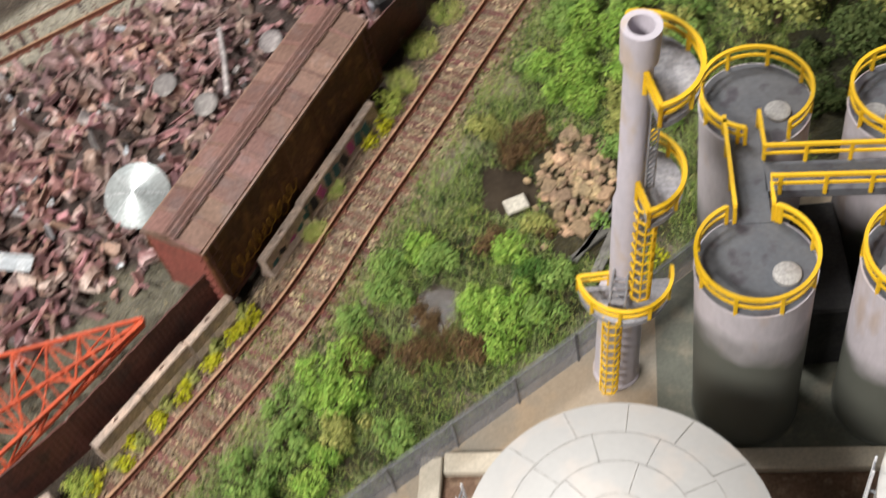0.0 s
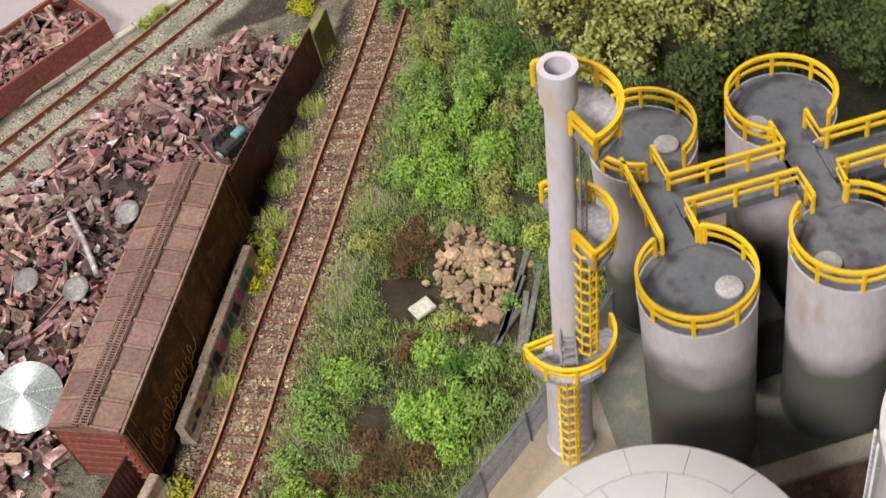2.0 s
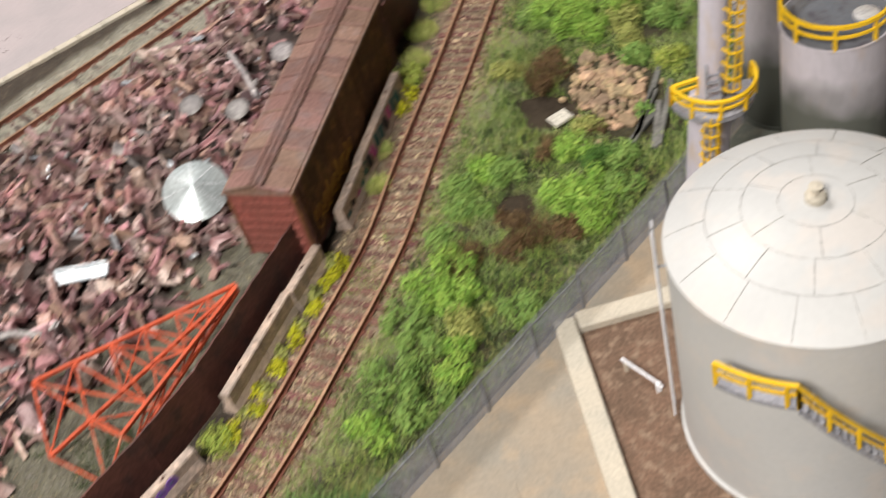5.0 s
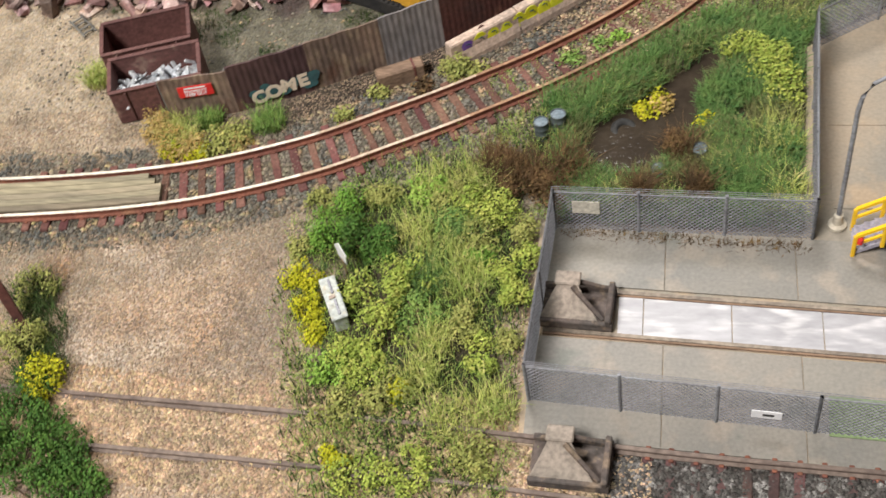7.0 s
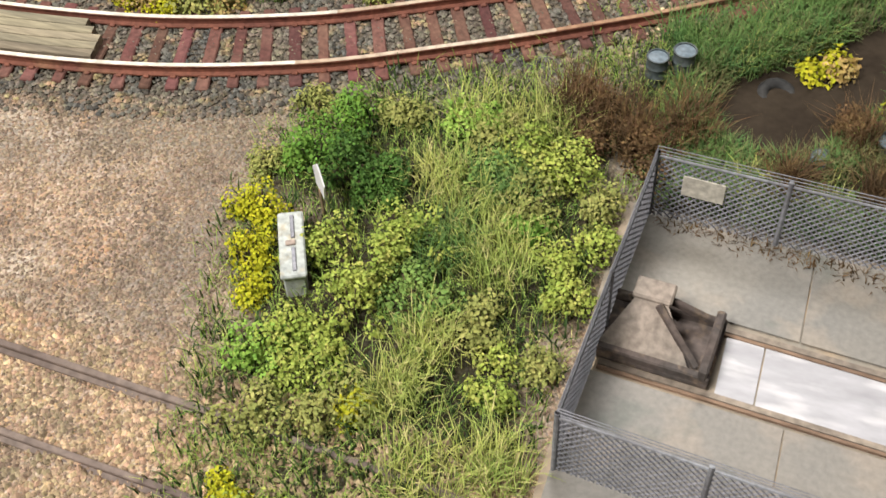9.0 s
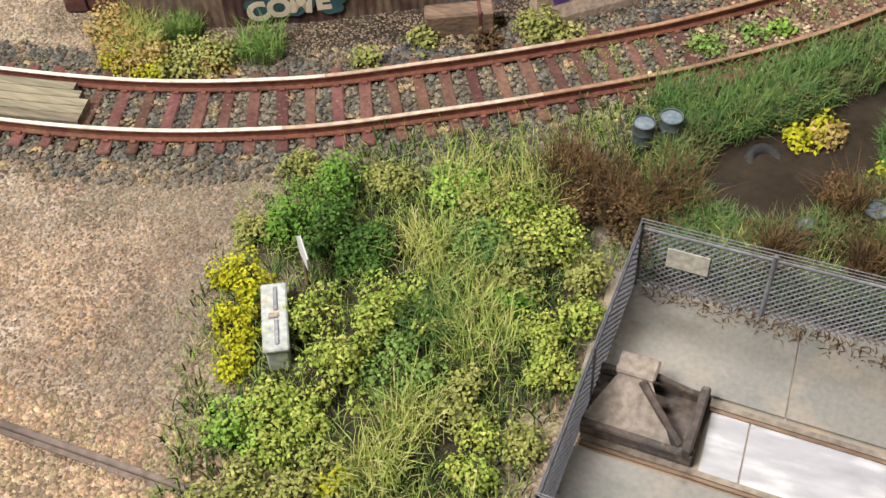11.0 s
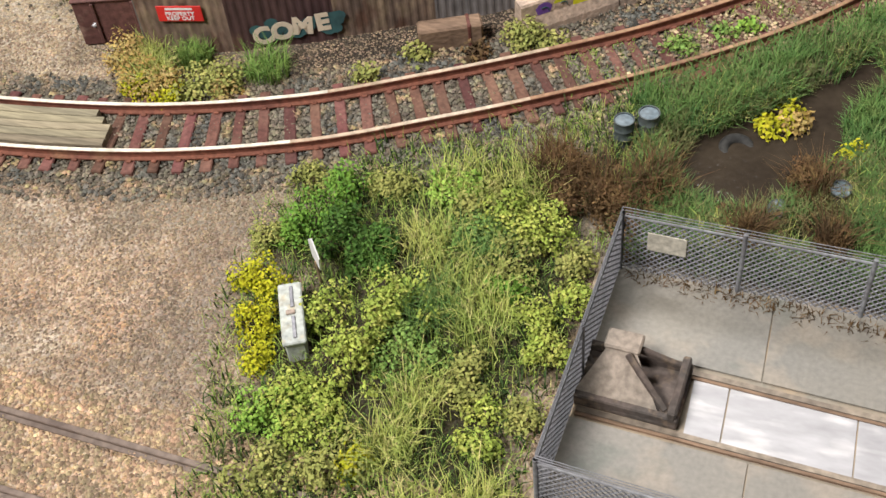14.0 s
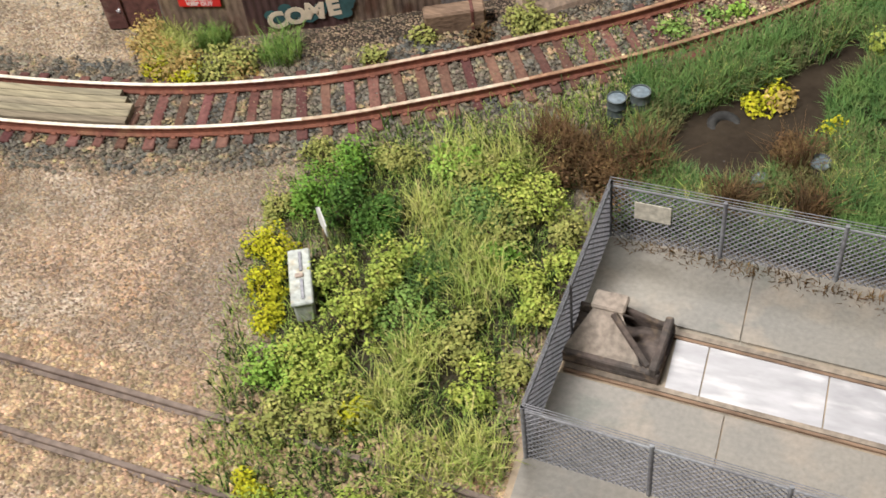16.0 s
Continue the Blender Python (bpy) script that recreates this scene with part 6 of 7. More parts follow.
# ---- scrap heap ----
def scrap_meshes(mat):
    R = random.Random(21)
    out = []
    for k in range(12):
        s = Shape()
        kind = k % 6
        if kind in (0, 1, 3):
            # a bent plate
            n = R.randint(4, 6)
            ring = [(math.cos(6.283 * i / n + R.uniform(-0.3, 0.3)) * R.uniform(0.6, 1.1), math.sin(6.283 * i / n) * R.uniform(0.5, 1.0)) for i in range(n)]
            b = R.uniform(-0.35, 0.35)
            vs = [(x * 0.42, y * 0.36, 0.05 + b * abs(x) * 0.4) for x, y in ring] + [(x * 0.42, y * 0.36, -0.05 + b * abs(x) * 0.4) for x, y in ring]
            s.add(vs, [tuple(range(n)), tuple(range(2 * n - 1, n - 1, -1))] + [(i, n + i, n + (i + 1) % n, (i + 1) % n) for i in range(n)])
        elif kind == 2:
            s.box((0, 0, 0), (R.uniform(0.5, 0.8), R.uniform(0.3, 0.5), R.uniform(0.25, 0.4)), ch=0.05)
            s.v = [(x + R.uniform(-0.07, 0.07), y + R.uniform(-0.07, 0.07), z + R.uniform(-0.07, 0.07)) for x, y, z in s.v]
        elif kind == 4:
            s.tube([(-0.6, 0, 0), (-0.1, 0.08, 0.05), (0.6, -0.05, 0)], 0.1, 7)
        else:
            s.beam((-0.6, 0, 0), (0.6, 0, 0), 0.22, 0.05)
            s.beam((-0.6, 0.1, 0.08), (0.6, 0.1, 0.08), 0.05, 0.18)
        out.append(s)
    return out


def scrap_heap():
    rust, grey = scrap_meshes(SCRAP_RUST), None
    mr = [s.mesh("scrap_piece", SCRAP_RUST) for s in rust]
    mg = [s.mesh("scrap_piece", SCRAP_GREY) for s in rust]
    t = thing("scrap_heap", "large heap of rusty red-brown scrap metal", "scrap heap", kind="stuff")
    R = random.Random(5)
    pts = []
    while len(pts) < 11500:
        x, y = R.uniform(-58, -6), R.uniform(14.5, 50)
        pts.append((x, y))
    X, Y = np.array(pts).T
    ok = edge_dist(HEAP_AREA, X, Y) > -0.25 - 0.9 * np.random.default_rng(2).random(len(X)) ** 3
    X, Y = X[ok], Y[ok]
    Z = terrain(X, Y)
    rest = Shape()
    n = 0
    for x, y, z in zip(X, Y, Z):
        sc = R.choice((0.6, 0.75, 0.85, 0.95, 1.1, 1.25, 1.6))
        e = Euler((R.gauss(0, 0.62), R.gauss(0, 0.62), R.uniform(0, 6.28)))
        i = R.choice((0, 1, 2, 3, 4, 5, 6, 7, 8, 9, 10, 11, 0, 1, 3, 6, 7, 9))
        near = n < 300 and (-34 < x < -10 and 17 < y < 40)
        zz = z + 0.12 + R.uniform(0, 0.3)
        if near and R.random() < 0.42:
            m = Matrix.LocRotScale(Vector((x, y, zz)) * U, e, (sc * R.uniform(0.7, 1.2), sc, sc))
            ob = piece("scrap_piece", (mg if R.random() < 0.13 else mr)[i], t, m)
            n += 1
        else:
            m = Matrix.LocRotScale(Vector((x, y, zz)), e, (sc * R.uniform(0.7, 1.2), sc, sc))
            s = rust[i]
            rest.add([m @ Vector(v) for v in s.v], s.f)
    ob = new("scrap_pieces", rest.mesh("scrap_pieces", SCRAP_JOIN))
    ob.parent = t
    # pale oddments on top
    pale = Shape()
    for k in range(170):
        x, y = R.uniform(-50, -7), R.uniform(15, 50)
        if edge_dist(HEAP_AREA, np.array([x]), np.array([y]))[0] < 0.2:
            continue
        z = float(terrain(np.array([x]), np.array([y]))[0]) + 0.35
        s = rust[R.randrange(12)]
        m = Matrix.LocRotScale(Vector((x, y, z)), Euler((R.gauss(0, 0.4), R.gauss(0, 0.4), R.uniform(0, 6.28))), (R.uniform(0.4, 0.9),) * 3)
        pale.add([m @ Vector(v) for v in s.v], s.f)
    ob = new("pale_scrap", pale.mesh("pale_scrap", SCRAP_WHITE))
    ob.parent = t


scrap_heap()


def scrap_features():
    p = thing("scrap_pipe", "long dull pink steel pipe lying on the scrap", "pipe", -18.4, 37.3, 1.75, -78)
    part("pipe", Shape().tube([(-2.2, 0, 0), (0, 0.08, 0.06), (2.2, 0, 0)], 0.14, 10), SCRAP_GREY, p, smooth=True)
    for x, y, z in ((-21.1, 36.4, 1.65), (-19.0, 35.0, 1.6), (-16.4, 38.6, 1.5)):
        d = thing("scrap_disc", "round grey steel end plate on the scrap", "plate", x, y, z, group="round plates on the scrap")
        d.matrix_world = at(x, y, z, 0, 14, -8)
        part("plate", Shape().lathe((0, 0, 0), [(0.56, -0.06), (0.6, 0), (0.52, 0.07), (0.3, 0.1), (0, 0.1)], 28), SCRAP_GREY, d, smooth=True)
    for x, y, z, rz, s in ((-35.4, 36.2, 1.6, 40, 1.3), (-33.9, 38.2, 1.6, 55, 1.0), (-34.6, 31.6, 1.7, 10, 0.9), (-26.6, 27.2, 1.6, -10, 1.1)):
        w = thing("metal_trough", "pale blue-white bent metal trough on the scrap", "trough", x, y, z, rz, group="pale troughs on the scrap")
        part("panel", Shape().box((0, 0, 0), (2.2 * s, 0.6 * s, 0.08), ch=0.02, m=Matrix.Rotation(0.2, 3, "X")), SCRAP_WHITE, w)
        part("flange", Shape().box((0, 0.3 * s, 0.12), (2.1 * s, 0.07, 0.22), ch=0.02), SCRAP_WHITE, w)
    e = thing("engine_block", "black oily engine with a teal casing", "engine", -11.2, 41.2, 0.9, 35)
    part("block", Shape().box((0, 0, 0), (1.5, 0.9, 0.9), ch=0.12), BLACK, e)
    part("casing", Shape().box((0.5, -0.1, 0.5), (0.7, 0.5, 0.25), ch=0.08), material("teal_casing", (0.16, 0.34, 0.32), (0.1, 0.22, 0.21), 1.2, 8, rough=0.6), e, "faded teal casing")
    for k in range(4):
        part("cylinder", Shape().tube([(-0.5 + 0.3 * k, 0.2, 0.4), (-0.55 + 0.3 * k, 0.35, 0.85)], 0.13, 10), BLACK, e)
    part("pulley", Shape().tube([(-0.8, 0, 0), (-0.95, 0, 0)], 0.32, 18), GREY_METAL, e)
    s = thing("switch_stand", "rust-red point lever box beside the rail", "lever", -24.4, 10.3, 0, 36)
    part("box", Shape().box((0, 0, 0.2), (0.7, 0.34, 0.34), ch=0.05), RUST_RED, s)
    part("drum", Shape().tube([(0.55, -0.1, 0.16), (0.55, 0.2, 0.16)], 0.2, 16), RUST_RED, s)
    part("bolt", Shape().box((-0.45, 0, 0.12), (0.3, 0.12, 0.12), ch=0.02), RUST_RED, s)


scrap_features()
# ---- rocks, timbers, slab ----
def rubble():
    R = random.Random(3)
    t = thing("rubble_pile", "pile of tan broken stone blocks by the pond", "rubble")
    ms = []
    for k in range(6):
        s = Shape().box((0, 0, 0), (1, 0.8, 0.6), ch=0.12)
        s.v = [(x + R.uniform(-0.12, 0.12), y + R.uniform(-0.12, 0.12), z + R.uniform(-0.1, 0.1)) for x, y, z in s.v]
        ms.append(s.mesh("stone", ROCK))
    for k in range(420):
        x, y = -2.9 + 1.25 * R.gauss(0, 1), 29.6 + 1.7 * R.gauss(0, 1)
        if k % 5 and not inside([(-4.9, 31.2), (-3.4, 32.6), (-1.6, 32.0), (-1.2, 29.6), (-2.4, 26.9), (-4.3, 27.2), (-4.4, 29.4)], np.array([x]), np.array([y]))[0]:
            continue
        s = R.uniform(0.14, 0.36) if k > 14 else R.uniform(0.5, 0.8)
        z = 0.1 + 0.22 * max(0, 1 - math.hypot(x + 2.8, y - 29.8) / 2.4)
        piece("stone", ms[k % 6], t, Matrix.LocRotScale(Vector((x, y, z)) * U, Euler((R.uniform(-0.4, 0.4), R.uniform(-0.4, 0.4), R.uniform(0, 6.28))), (s, s, s)))
    for x, y, rz, L in ((-1.6, 28.3, 58, 4.6), (-2.2, 27.3, 55, 3.6), (-1.3, 27.2, 62, 4.2), (-2.6, 26.6, 40, 2.2), (-1.9, 26.6, 66, 3.0)):
        tb = thing("old_timber", "grey weathered timber lying on the bank", "timber", x, y, 0.22, rz, group="loose timbers")
        part("beam", Shape().box((0, 0, 0), (L, 0.26, 0.22), ch=0.03), TIMBER, tb)
    solo("stone_slab", Shape().box((0, 0, 0), (0.95, 0.75, 0.18), ch=0.04), PALE_SLAB, "pale square slab tilted at the pond's edge", "slab", -5.45, 28.95, 0.2, 20)


rubble()


# ---- loose stones ----
def stones():
    R = np.random.default_rng(17)

    def scatter(name, n, box, keep, size, mat, label, lift=0.0):
        X, Y = R.uniform(box[0], box[1], n), R.uniform(box[2], box[3], n)
        k = keep(X, Y)
        X, Y = X[k], Y[k]
        Z = terrain(X, Y) + lift
        m = len(X)
        octa = np.array([(1, 0, 0), (-1, 0, 0), (0, 1, 0), (0, -1, 0), (0, 0, 1), (0, 0, -1)], float)
        tri = np.array([(0, 2, 4), (2, 1, 4), (1, 3, 4), (3, 0, 4), (2, 0, 5), (1, 2, 5), (3, 1, 5), (0, 3, 5)])
        s = size * R.uniform(0.5, 1.3, (m, 1, 1)) * R.uniform(0.7, 1.2, (m, 6, 1))
        a = R.uniform(0, 6.28, m)
        v = octa[None] * s
        v[:, :, 2] *= 0.7
        x = v[:, :, 0] * np.cos(a)[:, None] - v[:, :, 1] * np.sin(a)[:, None]
        y = v[:, :, 0] * np.sin(a)[:, None] + v[:, :, 1] * np.cos(a)[:, None]
        P = np.stack([x + X[:, None], y + Y[:, None], v[:, :, 2] + Z[:, None] + size * 0.25], -1).reshape(-1, 3) * U
        F = (tri[None] + 6 * np.arange(m)[:, None, None]).reshape(-1, 3)
        me = bpy.data.meshes.new(name)
        me.from_pydata(P.tolist(), [], F.tolist())
        me.materials.append(mat)
        tagged(new(name, me), label, "gravel", kind="stuff")

    track_area = lambda X, Y: (dist_line(main_xy, X, Y) < 1.9 + 0.5 * R.random(len(X))) & (X < -26.5 + 3 * R.random(len(X)))
    upper_area = lambda X, Y: (dist_line(main_xy, X, Y) < 1.9 + 0.5 * R.random(len(X))) & (X > -27.5 + 3 * R.random(len(X)))
    scatter("rusty_ballast", 95000, (-28, 2, 8, 52), upper_area, 0.058, STONE_RUST, "rust-stained brown track ballast", 0.085)
    scatter("track_ballast", 50000, (-46, -20, 1, 19), track_area, 0.075, STONE, "mixed grey and tan track ballast", 0.02)
    low = lambda X, Y: (dist_line(low_xy, X, Y) < 1.9) & (X < -22)
    scatter("siding_ballast", 24000, (-46, -22, -9, -1), low, 0.07, PEBBLE_TAN, "tan siding ballast")
    far = lambda X, Y: dist_line(far_xy, X, Y) < 1.9
    scatter("far_ballast", 30000, (-46, -2, 26, 60), far, 0.085, STONE_DUSTY, "dusty grey-brown ballast burying the far track", 0.0)
    dark = lambda X, Y: (dist_line(low_xy, X, Y) < 1.4) & (X > -23.4)
    scatter("oily_ballast", 16000, (-23.4, -6, -9, -3), dark, 0.08, material("oily_stone", (0.09, 0.085, 0.08), (0.06, 0.055, 0.05), 0.8, 9, (0.25, 0.24, 0.23), rough=0.8, island=0.5), "dark oily ballast")
    dirt = lambda X, Y: (edge_dist(MEADOW, X, Y) < 0) & (dist_line(main_xy, X, Y) > 1.6) & (edge_dist(YARD, X, Y) < 0.3) & (edge_dist(APRON, X, Y) < -0.1)
    scatter("dirt_pebbles", 85000, (-46, -25.5, -8, 15), dirt, 0.038, PEBBLE, "small brown pebbles on bare dirt")
    yard = lambda X, Y: (edge_dist(YARD, X, Y) > 0.2) & (edge_dist(HEAP_AREA, X, Y) < 0.3)
    scatter("yard_gravel", 22000, (-46, -6, 8, 52), yard, 0.065, STONE, "grey yard gravel")
    verge = lambda X, Y: (dist_line(main_xy, X, Y) > 1.5) & (edge_dist(MEADOW, X, Y) < -0.2) & (edge_dist(YARD, X, Y) < 0) & (Y > 7)
    scatter("verge_gravel", 16000, (-40, 0, 7, 52), verge, 0.06, STONE_DARK, "dark cinder and gravel verge by the wall")


stones()


# ---- grass ----
def blades(name, X, Y, length, width, lean, mat, label):
    """Many blades of static grass in one mesh, each a bent strip."""
    R = np.random.default_rng(len(X) + 5)
    m = len(X)
    Z = terrain(X, Y)
    L = length * R.uniform(0.55, 1.35, m)
    a = R.uniform(0, 6.283, m)
    tilt = lean * R.uniform(0.2, 1.0, m)
    dx, dy = np.cos(a), np.sin(a)
    px, py = -dy * width / 2, dx * width / 2
    mid = L * 0.55
    P = np.empty((m, 5, 3))
    P[:, 0] = np.stack([X - px, Y - py, Z - 0.02], -1)
    P[:, 1] = np.stack([X + px, Y + py, Z - 0.02], -1)
    P[:, 2] = np.stack([X + px * 0.8 + dx * mid * np.sin(tilt * 0.6), Y + py * 0.8 + dy * mid * np.sin(tilt * 0.6), Z + mid * np.cos(tilt * 0.6)], -1)
    P[:, 3] = np.stack([X - px * 0.8 + dx * mid * np.sin(tilt * 0.6), Y - py * 0.8 + dy * mid * np.sin(tilt * 0.6), Z + mid * np.cos(tilt * 0.6)], -1)
    P[:, 4] = np.stack([X + dx * L * np.sin(tilt), Y + dy * L * np.sin(tilt), Z + L * (0.4 * np.cos(tilt) + 0.5 * np.cos(tilt * 0.6))], -1)
    base = 5 * np.arange(m)[:, None]
    quads = (base + np.array([[0, 1, 2, 3]])).tolist()
    tris = (base + np.array([[3, 2, 4]])).tolist()
    me = bpy.data.meshes.new(name)
    me.from_pydata((P.reshape(-1, 3) * U).tolist(), [], quads + tris)
    me.materials.append(mat)
    return tagged(new(name, me), label, "grass", kind="stuff")


def patchy(X, Y, f, s):
    return np.sin(X * f + s) * np.sin(Y * f * 1.3 + 2 * s) + 0.6 * np.sin((X + Y) * f * 2.1 + s * 3) * np.sin((X - Y) * f * 1.7)


def meadow():
    R = np.random.default_rng(31)

    def field(n, box, cond):
        X, Y = R.uniform(box[0], box[1], n), R.uniform(box[2], box[3], n)
        k = cond(X, Y)
        return X[k], Y[k]

    def dry(X, Y):
        ok = edge_dist(MEADOW, X, Y) > -0.1 - 0.8 * R.random(len(X)) ** 2
        for p in PONDS:
            ok &= edge_dist(p, X, Y) < -0.05
        ok &= ~inside([(-4.9, 31.2), (-3.4, 32.6), (-1.6, 32.0), (-0.6, 29.6), (-1.4, 26.0), (-4.0, 26.0), (-4.4, 29.4)], X, Y)
        ok &= ~((X > 6.5) & (Y > 29) & (Y < 37))
        return ok & (edge_dist(APRON, X, Y) < -0.15)

    box = (-34, 12, -7, 56)
    shore = lambda X, Y: (X > -25.4 + 0.8 * R.random(len(X))) & (Y < 13.5)
    blades("shore_grass", *field(34000, (-25.4, -16.5, 3, 14), lambda X, Y: dry(X, Y) & (patchy(X, Y, 0.9, 2.0) > -0.5)), 0.62, 0.03, 1.1, GRASS_POND, "cool green grass round the pond")
    blades("shore_sedge", *field(30000, (-25.4, -16.5, 3, 14), lambda X, Y: dry(X, Y) & (patchy(X, Y, 1.1, 5.0) > -0.1)), 0.6, 0.026, 1.1, SEDGE, "olive-brown sedge round the pond")
    blades("pale_grass", *field(150000, (-20, 8, 12.5, 56), lambda X, Y: dry(X, Y) & (patchy(X, Y, 0.75, 8.0) > -0.35)), 0.36, 0.021, 1.2, GRASS_PALE, "pale grey-green fine grass on the bank")
    blades("shore_straw", *field(9000, (-25.4, -16.5, 3, 14), lambda X, Y: dry(X, Y) & (patchy(X, Y, 1.0, 9.0) > 0.35)), 0.6, 0.026, 1.0, GRASS_STRAW, "straw-yellow grass in patches round the pond")
    X, Y = R.uniform(-28, -14, 26000), R.uniform(8.5, 26, 26000)
    k = (dist_line(main_xy, X, Y) < 0.8) & (patchy(X, Y, 1.3, 3.0) > 0.25)
    blades("track_weeds", X[k], Y[k], 0.22, 0.022, 1.2, GRASS_MIX, "small pale green weeds between the rails")
    X, Y = R.uniform(-44, -22, 40000), R.uniform(9, 20, 40000)
    k = (edge_dist(YARD, X, Y) > 0.3) & (edge_dist(HEAP_AREA, X, Y) < 0.4) & (patchy(X, Y, 1.0, 6.0) > 0.35)
    blades("yard_weeds", X[k], Y[k], 0.2, 0.025, 1.3, GRASS_DEEP, "low dark weeds on the yard gravel")
    blades("green_grass", *field(260000, box, lambda X, Y: dry(X, Y) & ~shore(X, Y) & (patchy(X, Y, 0.8, 1.0) > -0.75)), 0.4, 0.019, 1.1, GRASS_MIX, "dense green static grass and weeds")
    # low layer whose dark colour stands in for shaded gaps in the grass
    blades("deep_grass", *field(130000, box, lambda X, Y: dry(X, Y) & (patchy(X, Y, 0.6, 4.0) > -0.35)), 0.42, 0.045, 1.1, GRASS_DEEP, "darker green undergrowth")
    blades("straw_grass", *field(95000, box, lambda X, Y: dry(X, Y) & ~shore(X, Y) & (patchy(X, Y, 0.7, 7.0) > 0.1)), 0.44, 0.019, 1.1, GRASS_STRAW, "yellowed dry grass tufts")

    def tuft(list_, n, mat, name, label, L=0.8):
        xs, ys = [], []
        for x, y, r in list_:
            d, a = r * np.sqrt(R.random(n)), R.uniform(0, 6.283, n)
            xs.append(x + d * np.cos(a))
            ys.append(y + d * np.sin(a))
        blades(name, np.concatenate(xs), np.concatenate(ys), L, 0.022, 1.0, mat, label)

    tuft([(-28.6, -2.2, 0.5), (-27.6, 1.2, 0.7), (-28.3, 2.2, 0.8), (-29.5, 3.2, 0.7), (-28.4, -1.0, 0.6), (-26.4, -3.0, 0.6), (-27.6, -3.6, 0.8), (-29.2, 5.2, 0.8), (-27.8, 5.4, 0.7),
          (-17.9, 5.0, 0.7), (-18.2, 7.6, 0.9)], 260, GRASS_STRAW, "straw_tufts", "tall pale straw grass tufts", 0.95)
    tuft([(-24.2, 9.0, 0.7), (-24.9, 8.6, 0.6), (-23.6, 10.0, 0.8), (-22.8, 10.8, 0.7), (-21.6, 11.8, 0.9), (-25.6, 9.2, 0.5), (-28.2, 3.4, 0.7), (-28.9, 1.4, 0.7),
          (-19.4, 5.6, 0.8), (-18.8, 9.8, 0.9), (-18.2, 12.6, 0.8)], 300, GRASS_POND, "bright_tufts", "fresh green grass tufts by the pond", 0.85)
    tuft([(-26.5, 5.7, 0.8), (-25.5, 5.5, 0.75), (-27.3, 6.2, 0.55), (-24.8, 6.2, 0.5), (-22.6, 5.0, 0.3), (-20.8, 5.1, 0.4), (-21.4, 6.9, 0.5), (-11.6, 22.2, 0.8), (-8.6, 22.4, 0.8), (-5.4, 31.8, 0.8)],
         330, LEAF_BROWN, "brown_stalks", "dry brown twiggy stalks by the pond", 1.15)
    xs = R.uniform(-25.0, -17.5, 700)
    blades("fence_weeds", xs, 3.75 - 0.075 * (xs + 25) - 0.35 * R.random(700) ** 2, 0.3, 0.03, 1.3, LEAF_BROWN, "withered weeds along the fence foot")
    tuft([(-35.7, 8.25, 0.6), (-38.0, 9.05 - 0.6, 0.55)], 420, LEAF_MID, "dark_tufts", "green grass tufts by the wall", 0.8)
    tuft([(-39.2, 7.9, 0.6), (-38.6, 7.3, 0.5), (-42.9, 10.6, 0.55)], 420, GRASS_STRAW, "gold_tufts", "dry golden grass tufts", 0.85)
    tuft([(-9.6, 38.6, 0.8), (-8.4, 40.6, 0.8), (-7.2, 42.8, 0.7), (-10.4, 36.4, 0.7), (-6.0, 46.5, 0.7), (-13.9, 28.4, 0.5), (-13.3, 30.6, 0.5), (-14.2, 53.6, 0.5), (-13.4, 54.2, 0.5)], 420, GRASS_STRAW, "lime_tufts", "yellow-green grass tufts along the wall", 0.55)
    tuft([(-41.2, -1.0, 1.0), (-40.6, -2.4, 0.9), (-41.9, 0.3, 0.9)], 500, GRASS_DEEP, "corner_grass", "green grass round the corner post", 0.8)


meadow()


# ---- bushes and trees ----
def foliage(R, clumps, leaf, per):
    """Leaf quads gathered in clumps: arrays of vertices and faces."""
    P = []
    for cx, cy, cz, r in clumps:
        n = max(6, int(per * r * r / 0.09))
        d = R.normal(size=(n, 3))
        d /= np.linalg.norm(d, axis=1)[:, None]
        q = np.array([cx, cy, cz]) + d * r * R.uniform(0.55, 1.0, (n, 1))
        nrm = d * 0.8 + np.array([0, 0, 0.5]) + R.normal(size=(n, 3)) * 0.45
        nrm /= np.linalg.norm(nrm, axis=1)[:, None]
        u = np.cross(nrm, R.normal(size=(n, 3)))
        u /= np.linalg.norm(u, axis=1)[:, None]
        v = np.cross(nrm, u)
        s = leaf * R.uniform(0.6, 1.3, (n, 1))
        w = s * R.uniform(0.5, 0.85, (n, 1))
        quad = np.stack([q - u * s * 0.5, q + v * w * 0.5, q + u * s * 0.5, q - v * w * 0.5], 1)
        P.append(quad.reshape(-1, 3))
    P = np.concatenate(P)
    F = np.arange(len(P)).reshape(-1, 4)
    return P, F


def leaf_mesh(name, P, F, mat):
    me = bpy.data.meshes.new(name)
    me.from_pydata((P * U).tolist(), [], F.tolist())
    me.materials.append(mat)
    return me


